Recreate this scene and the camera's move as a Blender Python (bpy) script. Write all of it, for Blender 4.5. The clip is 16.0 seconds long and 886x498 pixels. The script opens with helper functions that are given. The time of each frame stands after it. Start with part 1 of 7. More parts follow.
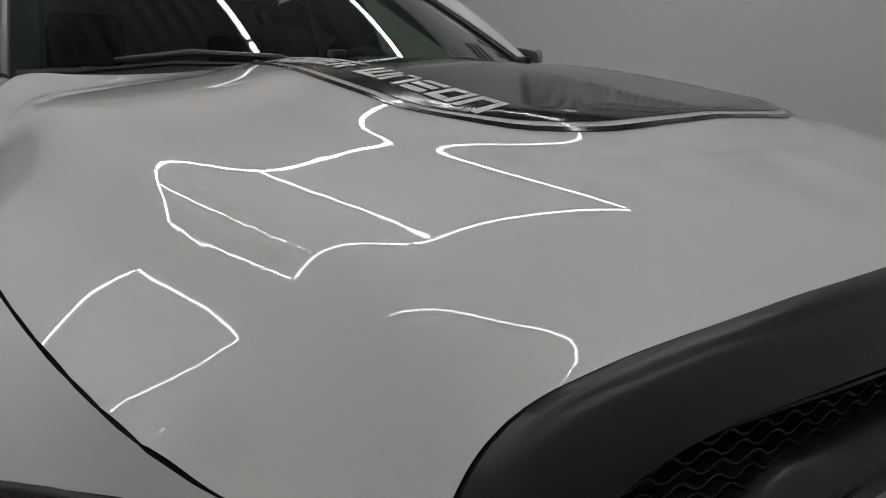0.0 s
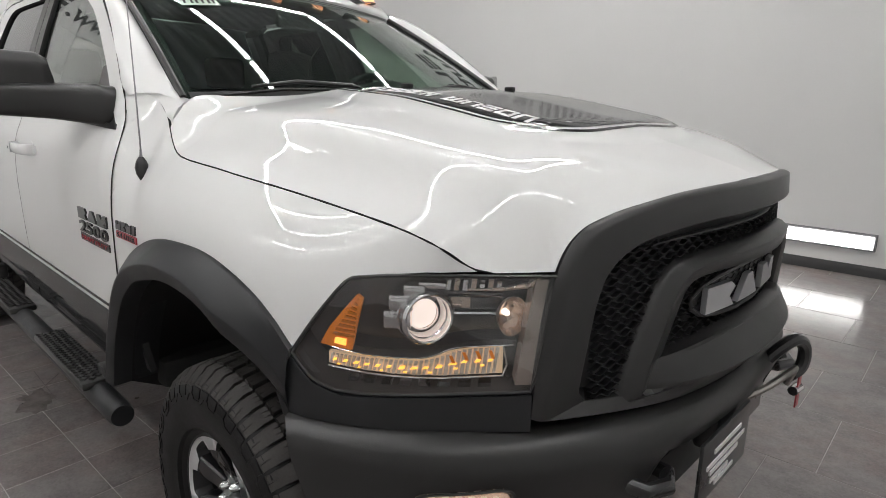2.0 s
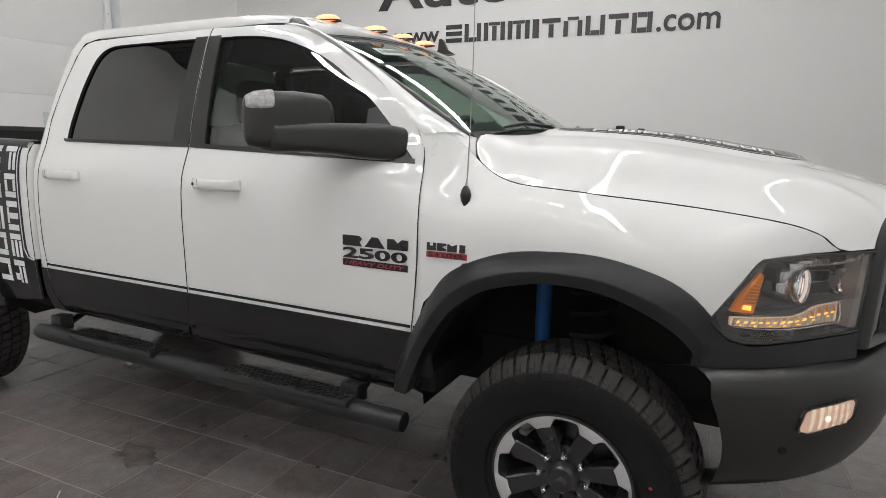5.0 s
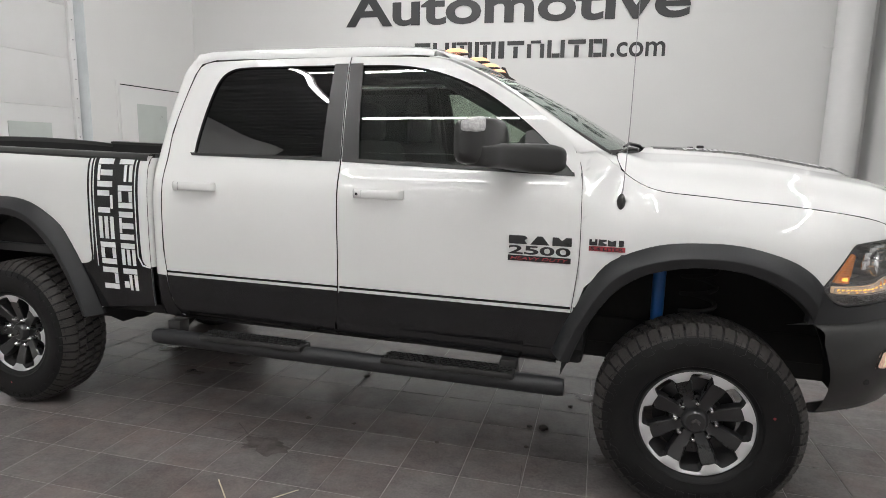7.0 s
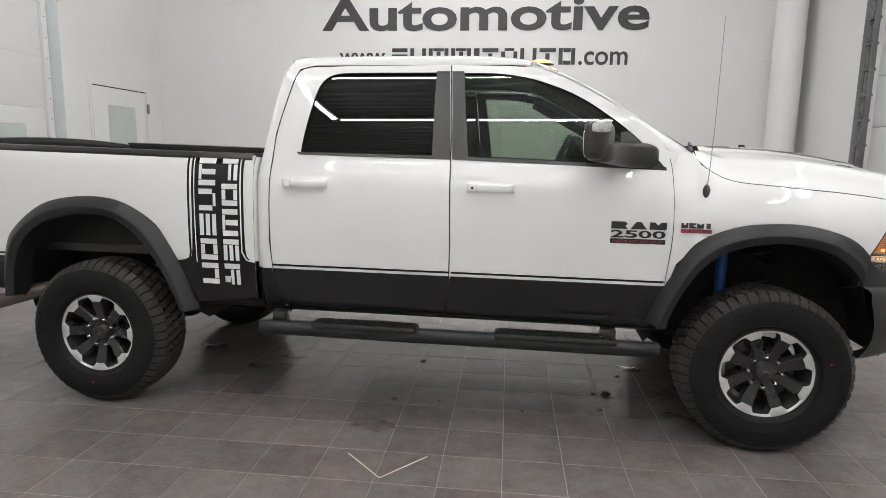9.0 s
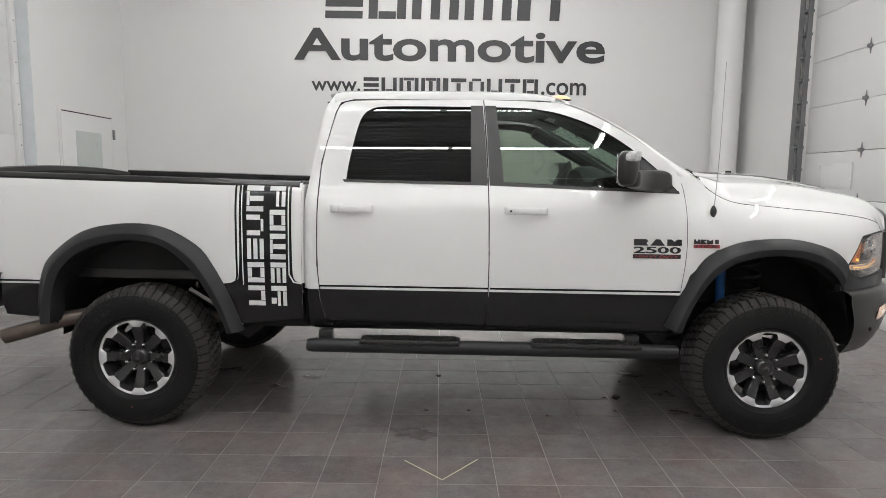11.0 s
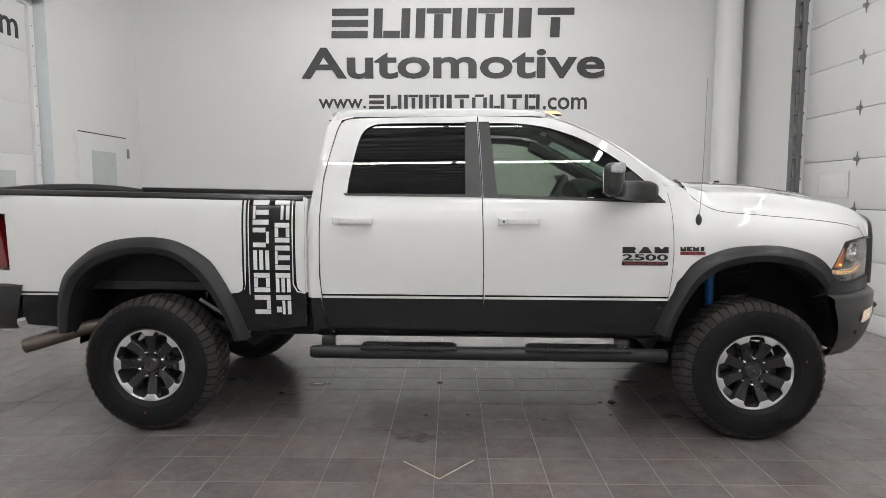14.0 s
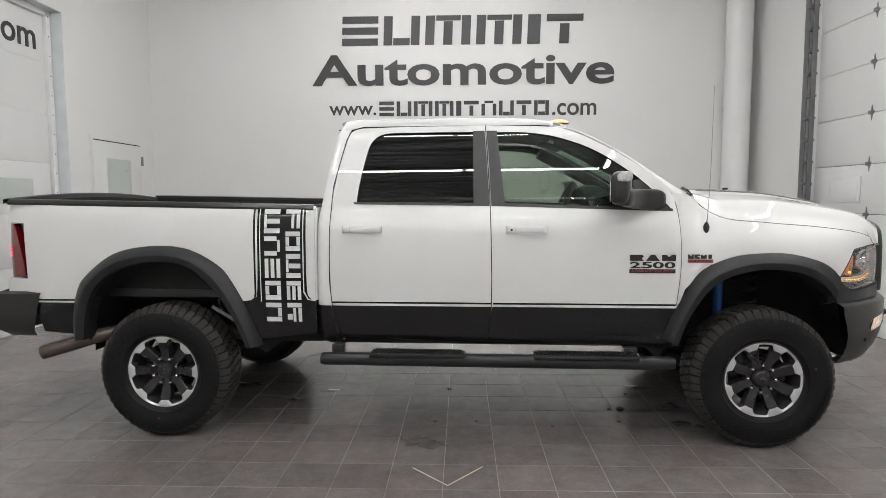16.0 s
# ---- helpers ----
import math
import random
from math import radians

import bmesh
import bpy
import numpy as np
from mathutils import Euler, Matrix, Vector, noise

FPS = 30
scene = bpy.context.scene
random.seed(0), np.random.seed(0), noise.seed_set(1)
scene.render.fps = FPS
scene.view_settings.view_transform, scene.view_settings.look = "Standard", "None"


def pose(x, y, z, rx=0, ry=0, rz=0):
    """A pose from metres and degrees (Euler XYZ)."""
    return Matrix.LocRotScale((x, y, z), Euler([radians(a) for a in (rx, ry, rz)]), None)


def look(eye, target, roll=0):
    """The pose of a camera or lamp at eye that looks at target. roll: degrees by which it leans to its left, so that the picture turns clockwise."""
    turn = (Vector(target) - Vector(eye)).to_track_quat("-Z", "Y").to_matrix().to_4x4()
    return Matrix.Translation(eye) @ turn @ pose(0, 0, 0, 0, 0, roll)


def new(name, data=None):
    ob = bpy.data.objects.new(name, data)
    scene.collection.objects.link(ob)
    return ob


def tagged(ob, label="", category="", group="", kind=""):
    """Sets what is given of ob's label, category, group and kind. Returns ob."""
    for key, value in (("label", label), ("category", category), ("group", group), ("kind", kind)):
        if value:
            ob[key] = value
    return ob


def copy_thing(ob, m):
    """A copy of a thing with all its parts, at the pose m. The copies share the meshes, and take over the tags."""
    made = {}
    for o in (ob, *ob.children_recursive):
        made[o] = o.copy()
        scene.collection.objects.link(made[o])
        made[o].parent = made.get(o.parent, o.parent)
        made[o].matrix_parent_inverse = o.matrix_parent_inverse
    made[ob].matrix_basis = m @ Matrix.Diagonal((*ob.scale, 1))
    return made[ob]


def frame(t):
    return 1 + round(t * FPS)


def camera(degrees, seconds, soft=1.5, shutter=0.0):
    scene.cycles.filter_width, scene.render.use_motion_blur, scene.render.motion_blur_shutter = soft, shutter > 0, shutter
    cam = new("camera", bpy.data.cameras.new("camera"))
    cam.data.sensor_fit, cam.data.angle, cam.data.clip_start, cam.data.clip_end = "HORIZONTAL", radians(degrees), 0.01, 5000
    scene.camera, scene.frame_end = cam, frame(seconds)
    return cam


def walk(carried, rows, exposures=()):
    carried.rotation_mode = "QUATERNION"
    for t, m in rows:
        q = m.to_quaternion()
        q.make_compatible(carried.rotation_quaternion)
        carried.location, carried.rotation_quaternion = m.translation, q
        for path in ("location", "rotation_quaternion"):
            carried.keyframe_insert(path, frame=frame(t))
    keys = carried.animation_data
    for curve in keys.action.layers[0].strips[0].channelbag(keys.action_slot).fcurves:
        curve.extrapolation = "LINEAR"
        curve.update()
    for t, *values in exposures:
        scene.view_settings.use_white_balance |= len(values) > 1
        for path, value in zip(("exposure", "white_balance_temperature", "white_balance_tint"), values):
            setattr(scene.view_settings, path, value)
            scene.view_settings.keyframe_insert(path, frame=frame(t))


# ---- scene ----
cam = camera(72.6, 16.0, soft=0.5)
PATH = [
    (0, (4.898, -0.864, 1.558), (3.380, 0.324, 1.026), 0.0),
    (0.5, (5.006, -1.006, 1.558), (3.521, 0.215, 1.006), 0.5),
    (1, (5.131, -1.192, 1.576), (3.681, 0.071, 1.026), 0.5),
    (1.5, (5.234, -1.403, 1.593), (3.829, -0.089, 1.047), 0.6),
    (2, (5.224, -1.585, 1.577), (3.88, -0.185, 1.091), 0.8),
    (2.5, (5.071, -1.774, 1.565), (3.797, -0.293, 1.138), 1.0),
    (3, (4.92, -2.004, 1.555), (3.693, -0.478, 1.147), 0.8),
    (3.5, (4.856, -2.242, 1.594), (3.746, -0.628, 1.191), 1.4),
    (4, (4.683, -2.42, 1.557), (3.648, -0.753, 1.17), 1.2),
    (6.5, (3.633, -3.394, 1.566), (3.014, -1.522, 1.234), 1.2),
    (7, (3.432, -3.596, 1.571), (2.871, -1.704, 1.247), 1.2),
    (7.5, (3.186, -3.716, 1.539), (2.676, -1.809, 1.219), 1.1),
    (8, (2.984, -3.867, 1.544), (2.532, -1.945, 1.228), 1.1),
    (8.5, (2.795, -4.08, 1.554), (2.427, -2.138, 1.244), 1.0),
    (9, (2.556, -4.158, 1.532), (2.271, -2.203, 1.222), 1.0),
    (11.5, (1.888, -4.54, 1.542), (1.845, -2.552, 1.326), 0.6),
    (12, (1.83, -4.546, 1.533), (1.801, -2.557, 1.324), 0.5),
    (12.5, (1.84, -4.662, 1.551), (1.827, -2.672, 1.353), 0.3),
    (13, (1.889, -4.719, 1.555), (1.874, -2.728, 1.363), 0.2),
    (13.5, (1.968, -4.698, 1.544), (1.904, -2.708, 1.359), 0.0),
    (14, (2.069, -4.662, 1.531), (1.967, -2.673, 1.347), -0.0),
    (14.5, (2.119, -4.693, 1.54), (2.018, -2.704, 1.36), -0.0),
    (15, (2.103, -4.706, 1.545), (2.0, -2.716, 1.37), -0.0),
    (15.5, (2.085, -4.696, 1.55), (1.964, -2.707, 1.378), -0.1),
    (16, (2.086, -4.697, 1.56), (1.948, -2.709, 1.389), -0.2),
]
LAMP = 51.0
walk(cam, [(t, look(eye, target, roll)) for t, eye, target, roll in PATH],
     exposures=((0.0, -1.48), (0.2, -1.27), (0.5, -0.97), (1.0, -0.54), (2.0, -0.24), (4.0, -0.26), (6.5, -0.06), (9.0, 0.02), (12.0, -0.08), (16.0, -0.06)))

# ---------------------------------------------------------------- world and exposure
world = bpy.data.worlds.new("world")
scene.world = world
world.use_nodes = True
world.node_tree.nodes["Background"].inputs[0].default_value = (0.02, 0.02, 0.021, 1)
world.node_tree.nodes["Background"].inputs[1].default_value = 0.3

# ---------------------------------------------------------------- small helpers
ROOM_TURN = 2.1
ROOM = Matrix.Translation((1.7, 5.0, 0)) @ Matrix.Rotation(radians(ROOM_TURN), 4, "Z") @ Matrix.Translation((-1.7, -5.0, 0))


def curve(pts):
    """A smooth function through (x, y) pairs, with no overshoot; flat past its ends."""
    xs, ys = [p[0] for p in pts], [p[1] for p in pts]
    n = len(xs)
    d = [(ys[i + 1] - ys[i]) / (xs[i + 1] - xs[i]) for i in range(n - 1)]
    m = [d[0]] + [0 if d[i - 1] * d[i] <= 0 else 2 * d[i - 1] * d[i] / (d[i - 1] + d[i]) for i in range(1, n - 1)] + [d[-1]]

    def f(x):
        if x <= xs[0]:
            return ys[0] + m[0] * (x - xs[0])
        if x >= xs[-1]:
            return ys[-1] + m[-1] * (x - xs[-1])
        i = 0
        while x > xs[i + 1]:
            i += 1
        h = xs[i + 1] - xs[i]
        t = (x - xs[i]) / h
        return ((1 + 2 * t) * (1 - t) ** 2 * ys[i] + t * (1 - t) ** 2 * h * m[i] + t * t * (3 - 2 * t) * ys[i + 1] + t * t * (t - 1) * h * m[i + 1])
    return f


def bspline(f, lo, hi, step):
    """f made smooth to its second derivative, by a cubic B-spline over even steps."""
    n = int(round((hi - lo) / step))
    c = [f(lo + step * (k - 1)) for k in range(n + 4)]

    def g(x):
        u = (min(max(x, lo), hi) - lo) / step
        i = min(int(u), n - 1)
        t = u - i
        a, b, d, e = c[i], c[i + 1], c[i + 2], c[i + 3]
        return ((1 - t) ** 3 * a + (3 * t ** 3 - 6 * t * t + 4) * b + (-3 * t ** 3 + 3 * t * t + 3 * t + 1) * d + t ** 3 * e) / 6
    return g


def chaikin(pts, rounds=2, closed=True):
    """Corners cut round; a point given twice stays a corner."""
    for _ in range(rounds):
        made = []
        n = len(pts)
        for i in range(n if closed else n - 1):
            a, b = pts[i], pts[(i + 1) % n]
            made.append(tuple(0.75 * p + 0.25 * q for p, q in zip(a, b)))
            made.append(tuple(0.25 * p + 0.75 * q for p, q in zip(a, b)))
        pts = made if closed else [pts[0]] + made + [pts[-1]]
    out = []
    for p in pts:
        if not out or math.dist(p, out[-1]) > 1e-5:
            out.append(p)
    if closed and math.dist(out[0], out[-1]) < 1e-5:
        out.pop()
    return out


def spline(pts, n=6):
    """A smooth open line through all its points."""
    p = [tuple(2 * a - b for a, b in zip(pts[0], pts[1]))] + list(pts) + [tuple(2 * a - b for a, b in zip(pts[-1], pts[-2]))]
    made = []
    for i in range(1, len(p) - 2):
        for k in range(n):
            t = k / n
            made.append(tuple(0.5 * (2 * b + (c - a) * t + (2 * a - 5 * b + 4 * c - d) * t * t + (3 * b - a - 3 * c + d) * t ** 3) for a, b, c, d in zip(p[i - 1], p[i], p[i + 1], p[i + 2])))
    return made + [tuple(pts[-1])]


def resample(pts, n):
    """n points evenly along an open line."""
    at = [0.0]
    for a, b in zip(pts, pts[1:]):
        at.append(at[-1] + math.dist(a, b))
    made = []
    for k in range(n):
        s = at[-1] * k / (n - 1)
        i = max(j for j in range(len(pts) - 1) if at[j] <= s + 1e-9)
        f = (s - at[i]) / max(1e-9, at[i + 1] - at[i])
        made.append(tuple(p + (q - p) * f for p, q in zip(pts[i], pts[i + 1])))
    return made


def finish(me, angle=35):
    me.polygons.foreach_set("use_smooth", [True] * len(me.polygons))
    me.set_sharp_from_angle(angle=radians(angle))
    return me


def mesh_of(bm, angle=35):
    me = bpy.data.meshes.new("mesh")
    bmesh.ops.recalc_face_normals(bm, faces=bm.faces[:])
    bm.to_mesh(me)
    bm.free()
    return finish(me, angle)


def part(name, bm, material, parent=None, label="", angle=35):
    """One mesh object, from a bmesh or a mesh, under a thing or under a part."""
    me = bm if isinstance(bm, bpy.types.Mesh) else mesh_of(bm, angle)
    me.name = name
    if material and not me.materials:
        me.materials.append(material)
    ob = new(name, me)
    ob.parent = parent
    return tagged(ob, label)


def thing(name, label, category, group="", kind="", at=(0, 0, 0)):
    ob = new(name)
    ob.location = at
    ob.empty_display_size = 0.1
    return tagged(ob, label, category, group, kind)


def panel(outer, surf, holes=(), thick=0.012, du=0.08, dv=0.08, out=(0, -1, 0), rim=None):
    """A curved sheet with real thickness: an outline (u, v), cut to a grid and laid on surf(u, v)."""
    bm = bmesh.new()
    edges = []
    for ring in (outer, *holes):
        vs = [bm.verts.new((p[0], p[1], 0)) for p in ring]
        edges += [bm.edges.new((vs[i - 1], vs[i])) for i in range(len(vs))]
    bmesh.ops.triangle_fill(bm, use_beauty=True, use_dissolve=False, edges=edges, normal=(0, 0, 1))
    for axis, step in ((0, du), (1, dv)):
        lo, hi = min(p[axis] for p in outer), max(p[axis] for p in outer)
        for k in range(1, int((hi - lo) / step) + 1):
            co, no = [0, 0, 0], [0, 0, 0]
            co[axis], no[axis] = lo + k * step, 1
            bmesh.ops.bisect_plane(bm, geom=bm.verts[:] + bm.edges[:] + bm.faces[:], dist=1e-5, plane_co=co, plane_no=no)
    bmesh.ops.remove_doubles(bm, verts=bm.verts[:], dist=2e-5)
    bm.verts.index_update()
    out = Vector(out)
    front, back, normals = [], [], []
    e = 0.004
    for v in bm.verts:
        u, w = v.co.x, v.co.y
        p = Vector(surf(u, w))
        n = (Vector(surf(u + e, w)) - Vector(surf(u - e, w))).cross(Vector(surf(u, w + e)) - Vector(surf(u, w - e))).normalized()
        if n.dot(out) < 0:
            n = -n
        front.append(p), back.append(p - n * thick), normals.append(n)
    count = len(front)
    verts, faces, split, kinds = front + back, [], [], []

    def face(ids, ns, kind=1):
        faces.append(ids), split.extend(ns), kinds.append(kind)
    for f in bm.faces:
        ids = [v.index for v in f.verts]
        if len(ids) < 3:
            continue
        n = sum(((front[ids[i]] - front[ids[0]]).cross(front[ids[i + 1]] - front[ids[0]]) for i in range(1, len(ids) - 1)), Vector())
        if n.dot(normals[ids[0]]) < 0:
            ids.reverse()
        face(ids, [normals[i] for i in ids], 0)
        if thick:
            face([i + count for i in reversed(ids)], [-normals[i] for i in reversed(ids)])
    if thick:
        for ed in bm.edges:
            if len(ed.link_faces) == 1:
                f = ed.link_faces[0]
                ids = [v.index for v in f.verts]
                n = sum(((front[ids[i]] - front[ids[0]]).cross(front[ids[i + 1]] - front[ids[0]]) for i in range(1, len(ids) - 1)), Vector())
                if n.dot(normals[ids[0]]) < 0:
                    ids.reverse()
                a, b = ed.verts[0].index, ed.verts[1].index
                if ids[(ids.index(a) + 1) % len(ids)] != b:
                    a, b = b, a
                base = len(verts)
                verts.extend([front[a].copy(), front[b].copy(), back[b].copy(), back[a].copy()])
                n = (back[a] - front[a]).cross(front[b] - front[a])
                n = -n.normalized() if n.length else Vector((0, 0, 1))
                # outward of the rim
                mid = sum((front[i] for i in ids), Vector()) / len(ids)
                if n.dot((front[a] + front[b]) / 2 - mid) < 0:
                    n = -n
                face([base + 1, base, base + 3, base + 2], [n] * 4)
    bm.free()
    me = bpy.data.meshes.new("panel")
    me.from_pydata([tuple(v) for v in verts], [], faces)
    me.polygons.foreach_set("use_smooth", [True] * len(me.polygons))
    me.normals_split_custom_set([tuple(n) for n in split])
    # second material for rim and back; dark ones paint the shade in panel gaps
    if rim:
        me.materials.append(rim[0])
        me.materials.append(rim[1])
        me.polygons.foreach_set("material_index", kinds)
    me.update()
    return me


def grid(rows, close_u=False, close_v=False, bm=None):
    """A skin over rows of points."""
    bm = bm or bmesh.new()
    vs = [[bm.verts.new(p) for p in row] for row in rows]
    r, c = len(vs), len(vs[0])
    for i in range(r if close_v else r - 1):
        for j in range(c if close_u else c - 1):
            quad = [vs[i][j], vs[i][(j + 1) % c], vs[(i + 1) % r][(j + 1) % c], vs[(i + 1) % r][j]]
            if len({tuple(round(k, 6) for k in v.co) for v in quad}) >= 3:
                bm.faces.new(quad)
    return bm


def cap(bm, ring):
    vs = [bm.verts.new(p) for p in ring]
    bm.faces.new(vs)


def box(bm, lo, hi, bevel=0.0, m=None):
    r = bmesh.ops.create_cube(bm, size=1.0)
    vs = r["verts"]
    mid, size = [(a + b) / 2 for a, b in zip(lo, hi)], [b - a for a, b in zip(lo, hi)]
    for v in vs:
        v.co = Vector([mid[i] + v.co[i] * size[i] for i in range(3)])
    if bevel:
        es = list({e for v in vs for e in v.link_edges})
        made = bmesh.ops.bevel(bm, geom=es, offset=bevel, segments=2, affect="EDGES", profile=0.5)
        vs = list({v for f in made["faces"] for v in f.verts} | {v for v in vs if v.is_valid})
    if m:
        for v in vs:
            v.co = m @ v.co
    return bm


def tube(path, r, sides=10, bm=None, flat=1.0):
    """A bar of round section along a line, with capped ends; r: one radius or one for each point."""
    bm = bm or bmesh.new()
    path = [Vector(p) for p in path]
    rs = r if isinstance(r, (list, tuple)) else [r] * len(path)
    rings = []
    side = None
    for i, p in enumerate(path):
        d = (path[min(i + 1, len(path) - 1)] - path[max(i - 1, 0)]).normalized()
        if side is None:
            side = d.cross(Vector((0, 0, 1)) if abs(d.z) < 0.9 else Vector((1, 0, 0))).normalized()
        side = (side - d * side.dot(d)).normalized()
        up = d.cross(side)
        rings.append([p + (side * math.cos(2 * math.pi * k / sides) + up * flat * math.sin(2 * math.pi * k / sides)) * rs[i] for k in range(sides)])
    grid(rings, close_u=True, bm=bm)
    cap(bm, rings[0]), cap(bm, rings[-1])
    bmesh.ops.remove_doubles(bm, verts=bm.verts[:], dist=1e-5)
    return bm


def lathe(profile, m=None, n=48, bm=None):
    """Turned about y: profile of (radius, y)."""
    bm = bm or bmesh.new()
    rows = [[Vector((r * math.cos(2 * math.pi * k / n), y, r * math.sin(2 * math.pi * k / n))) for k in range(n)] for r, y in profile]
    if m:
        rows = [[m @ p for p in row] for row in rows]
    return grid(rows, close_u=True, bm=bm)


def prism(outline, y0, y1, bm=None, m=None):
    """An outline in x and z, pushed from y0 to y1."""
    bm = bm or bmesh.new()
    m = m or Matrix()
    a = [bm.verts.new(m @ Vector((x, y0, z))) for x, z in outline]
    b = [bm.verts.new(m @ Vector((x, y1, z))) for x, z in outline]
    bm.faces.new(a), bm.faces.new(b[::-1])
    for i in range(len(a)):
        bm.faces.new((a[i - 1], b[i - 1], b[i], a[i]))
    return bm


def words(text, x0, x1, z0, z1, y, depth=0.004, heavy=0.0, slant=0.0):
    """Letters as a mesh in the x z plane, facing -y, filling a given rectangle."""
    cu = bpy.data.curves.new("words", "FONT")
    cu.body, cu.extrude, cu.offset, cu.shear, cu.resolution_u = text, 0.5, heavy, slant, 4
    ob = bpy.data.objects.new("words", cu)
    scene.collection.objects.link(ob)
    bpy.context.view_layer.update()
    me = bpy.data.meshes.new_from_object(ob.evaluated_get(bpy.context.evaluated_depsgraph_get()))
    bpy.data.objects.remove(ob)
    xs, zs = [v.co.x for v in me.vertices], [v.co.y for v in me.vertices]
    ax, bx, az, bz = min(xs), max(xs), min(zs), max(zs)
    for v in me.vertices:
        x, z, d = v.co
        v.co = (x0 + (x - ax) / (bx - ax) * (x1 - x0), y - (0.5 + d) * depth, z0 + (z - az) / (bz - az) * (z1 - z0))
    me.materials.clear()
    return me


# ---------------------------------------------------------------- materials
def material(name, colour, rough=0.5, metal=0.0, vary=0.08, scale=6.0, fine=120.0, bump=0.0, rough_vary=0.08, coat=0.0, spec=0.5, islands=False, bump_scale=None, world_space=False):
    """A surface with colour and gloss that vary at two scales, and fine relief."""
    m = bpy.data.materials.new(name)
    m.use_nodes = True
    t = m.node_tree
    b = t.nodes["Principled BSDF"]
    geo = t.nodes.new("ShaderNodeTexCoord")
    big, small = t.nodes.new("ShaderNodeTexNoise"), t.nodes.new("ShaderNodeTexNoise")
    big.inputs["Scale"].default_value, small.inputs["Scale"].default_value = scale, fine
    big.inputs["Detail"].default_value, small.inputs["Detail"].default_value = 5, 3
    where = t.nodes.new("ShaderNodeNewGeometry").outputs["Position"] if world_space else geo.outputs["Object"]
    for n in (big, small):
        t.links.new(where, n.inputs["Vector"])
    mix = t.nodes.new("ShaderNodeMath")
    mix.operation = "ADD"
    half = t.nodes.new("ShaderNodeMath")
    half.operation, half.inputs[1].default_value = "MULTIPLY", 0.5
    t.links.new(small.outputs[0], half.inputs[0])
    t.links.new(big.outputs[0], mix.inputs[0]), t.links.new(half.outputs[0], mix.inputs[1])
    ramp = t.nodes.new("ShaderNodeMapRange")
    ramp.inputs[1].default_value, ramp.inputs[2].default_value = 0.45, 1.05
    ramp.inputs[3].default_value, ramp.inputs[4].default_value = 1 - vary, 1 + vary
    t.links.new(mix.outputs[0], ramp.inputs[0])
    tint = t.nodes.new("ShaderNodeVectorMath")
    tint.operation = "SCALE"
    tint.inputs[0].default_value = colour
    last = ramp.outputs[0]
    if islands:
        info = t.nodes.new("ShaderNodeObjectInfo")
        own = t.nodes.new("ShaderNodeMapRange")
        own.inputs[3].default_value, own.inputs[4].default_value = 1 - islands, 1 + islands
        t.links.new(info.outputs["Random"], own.inputs[0])
        mul = t.nodes.new("ShaderNodeMath")
        mul.operation = "MULTIPLY"
        t.links.new(last, mul.inputs[0]), t.links.new(own.outputs[0], mul.inputs[1])
        last = mul.outputs[0]
    t.links.new(last, tint.inputs["Scale"])
    t.links.new(tint.outputs[0], b.inputs["Base Color"])
    rr = t.nodes.new("ShaderNodeMapRange")
    rr.inputs[1].default_value, rr.inputs[2].default_value = 0.3, 0.7
    rr.inputs[3].default_value, rr.inputs[4].default_value = max(0.01, rough - rough_vary), min(1, rough + rough_vary)
    t.links.new(big.outputs[0], rr.inputs[0])
    t.links.new(rr.outputs[0], b.inputs["Roughness"])
    b.inputs["Metallic"].default_value = metal
    b.inputs["Specular IOR Level"].default_value = spec
    b.inputs["Coat Weight"].default_value = coat
    b.inputs["Coat Roughness"].default_value = 0.02
    if bump:
        bp = t.nodes.new("ShaderNodeBump")
        bp.inputs["Strength"].default_value, bp.inputs["Distance"].default_value = bump, 0.002
        src = small
        if bump_scale:
            src = t.nodes.new("ShaderNodeTexNoise")
            src.inputs["Scale"].default_value, src.inputs["Detail"].default_value = bump_scale, 2
            t.links.new(geo.outputs["Object"], src.inputs["Vector"])
        t.links.new(src.outputs[0], bp.inputs["Height"])
        t.links.new(bp.outputs[0], b.inputs["Normal"])
    return m


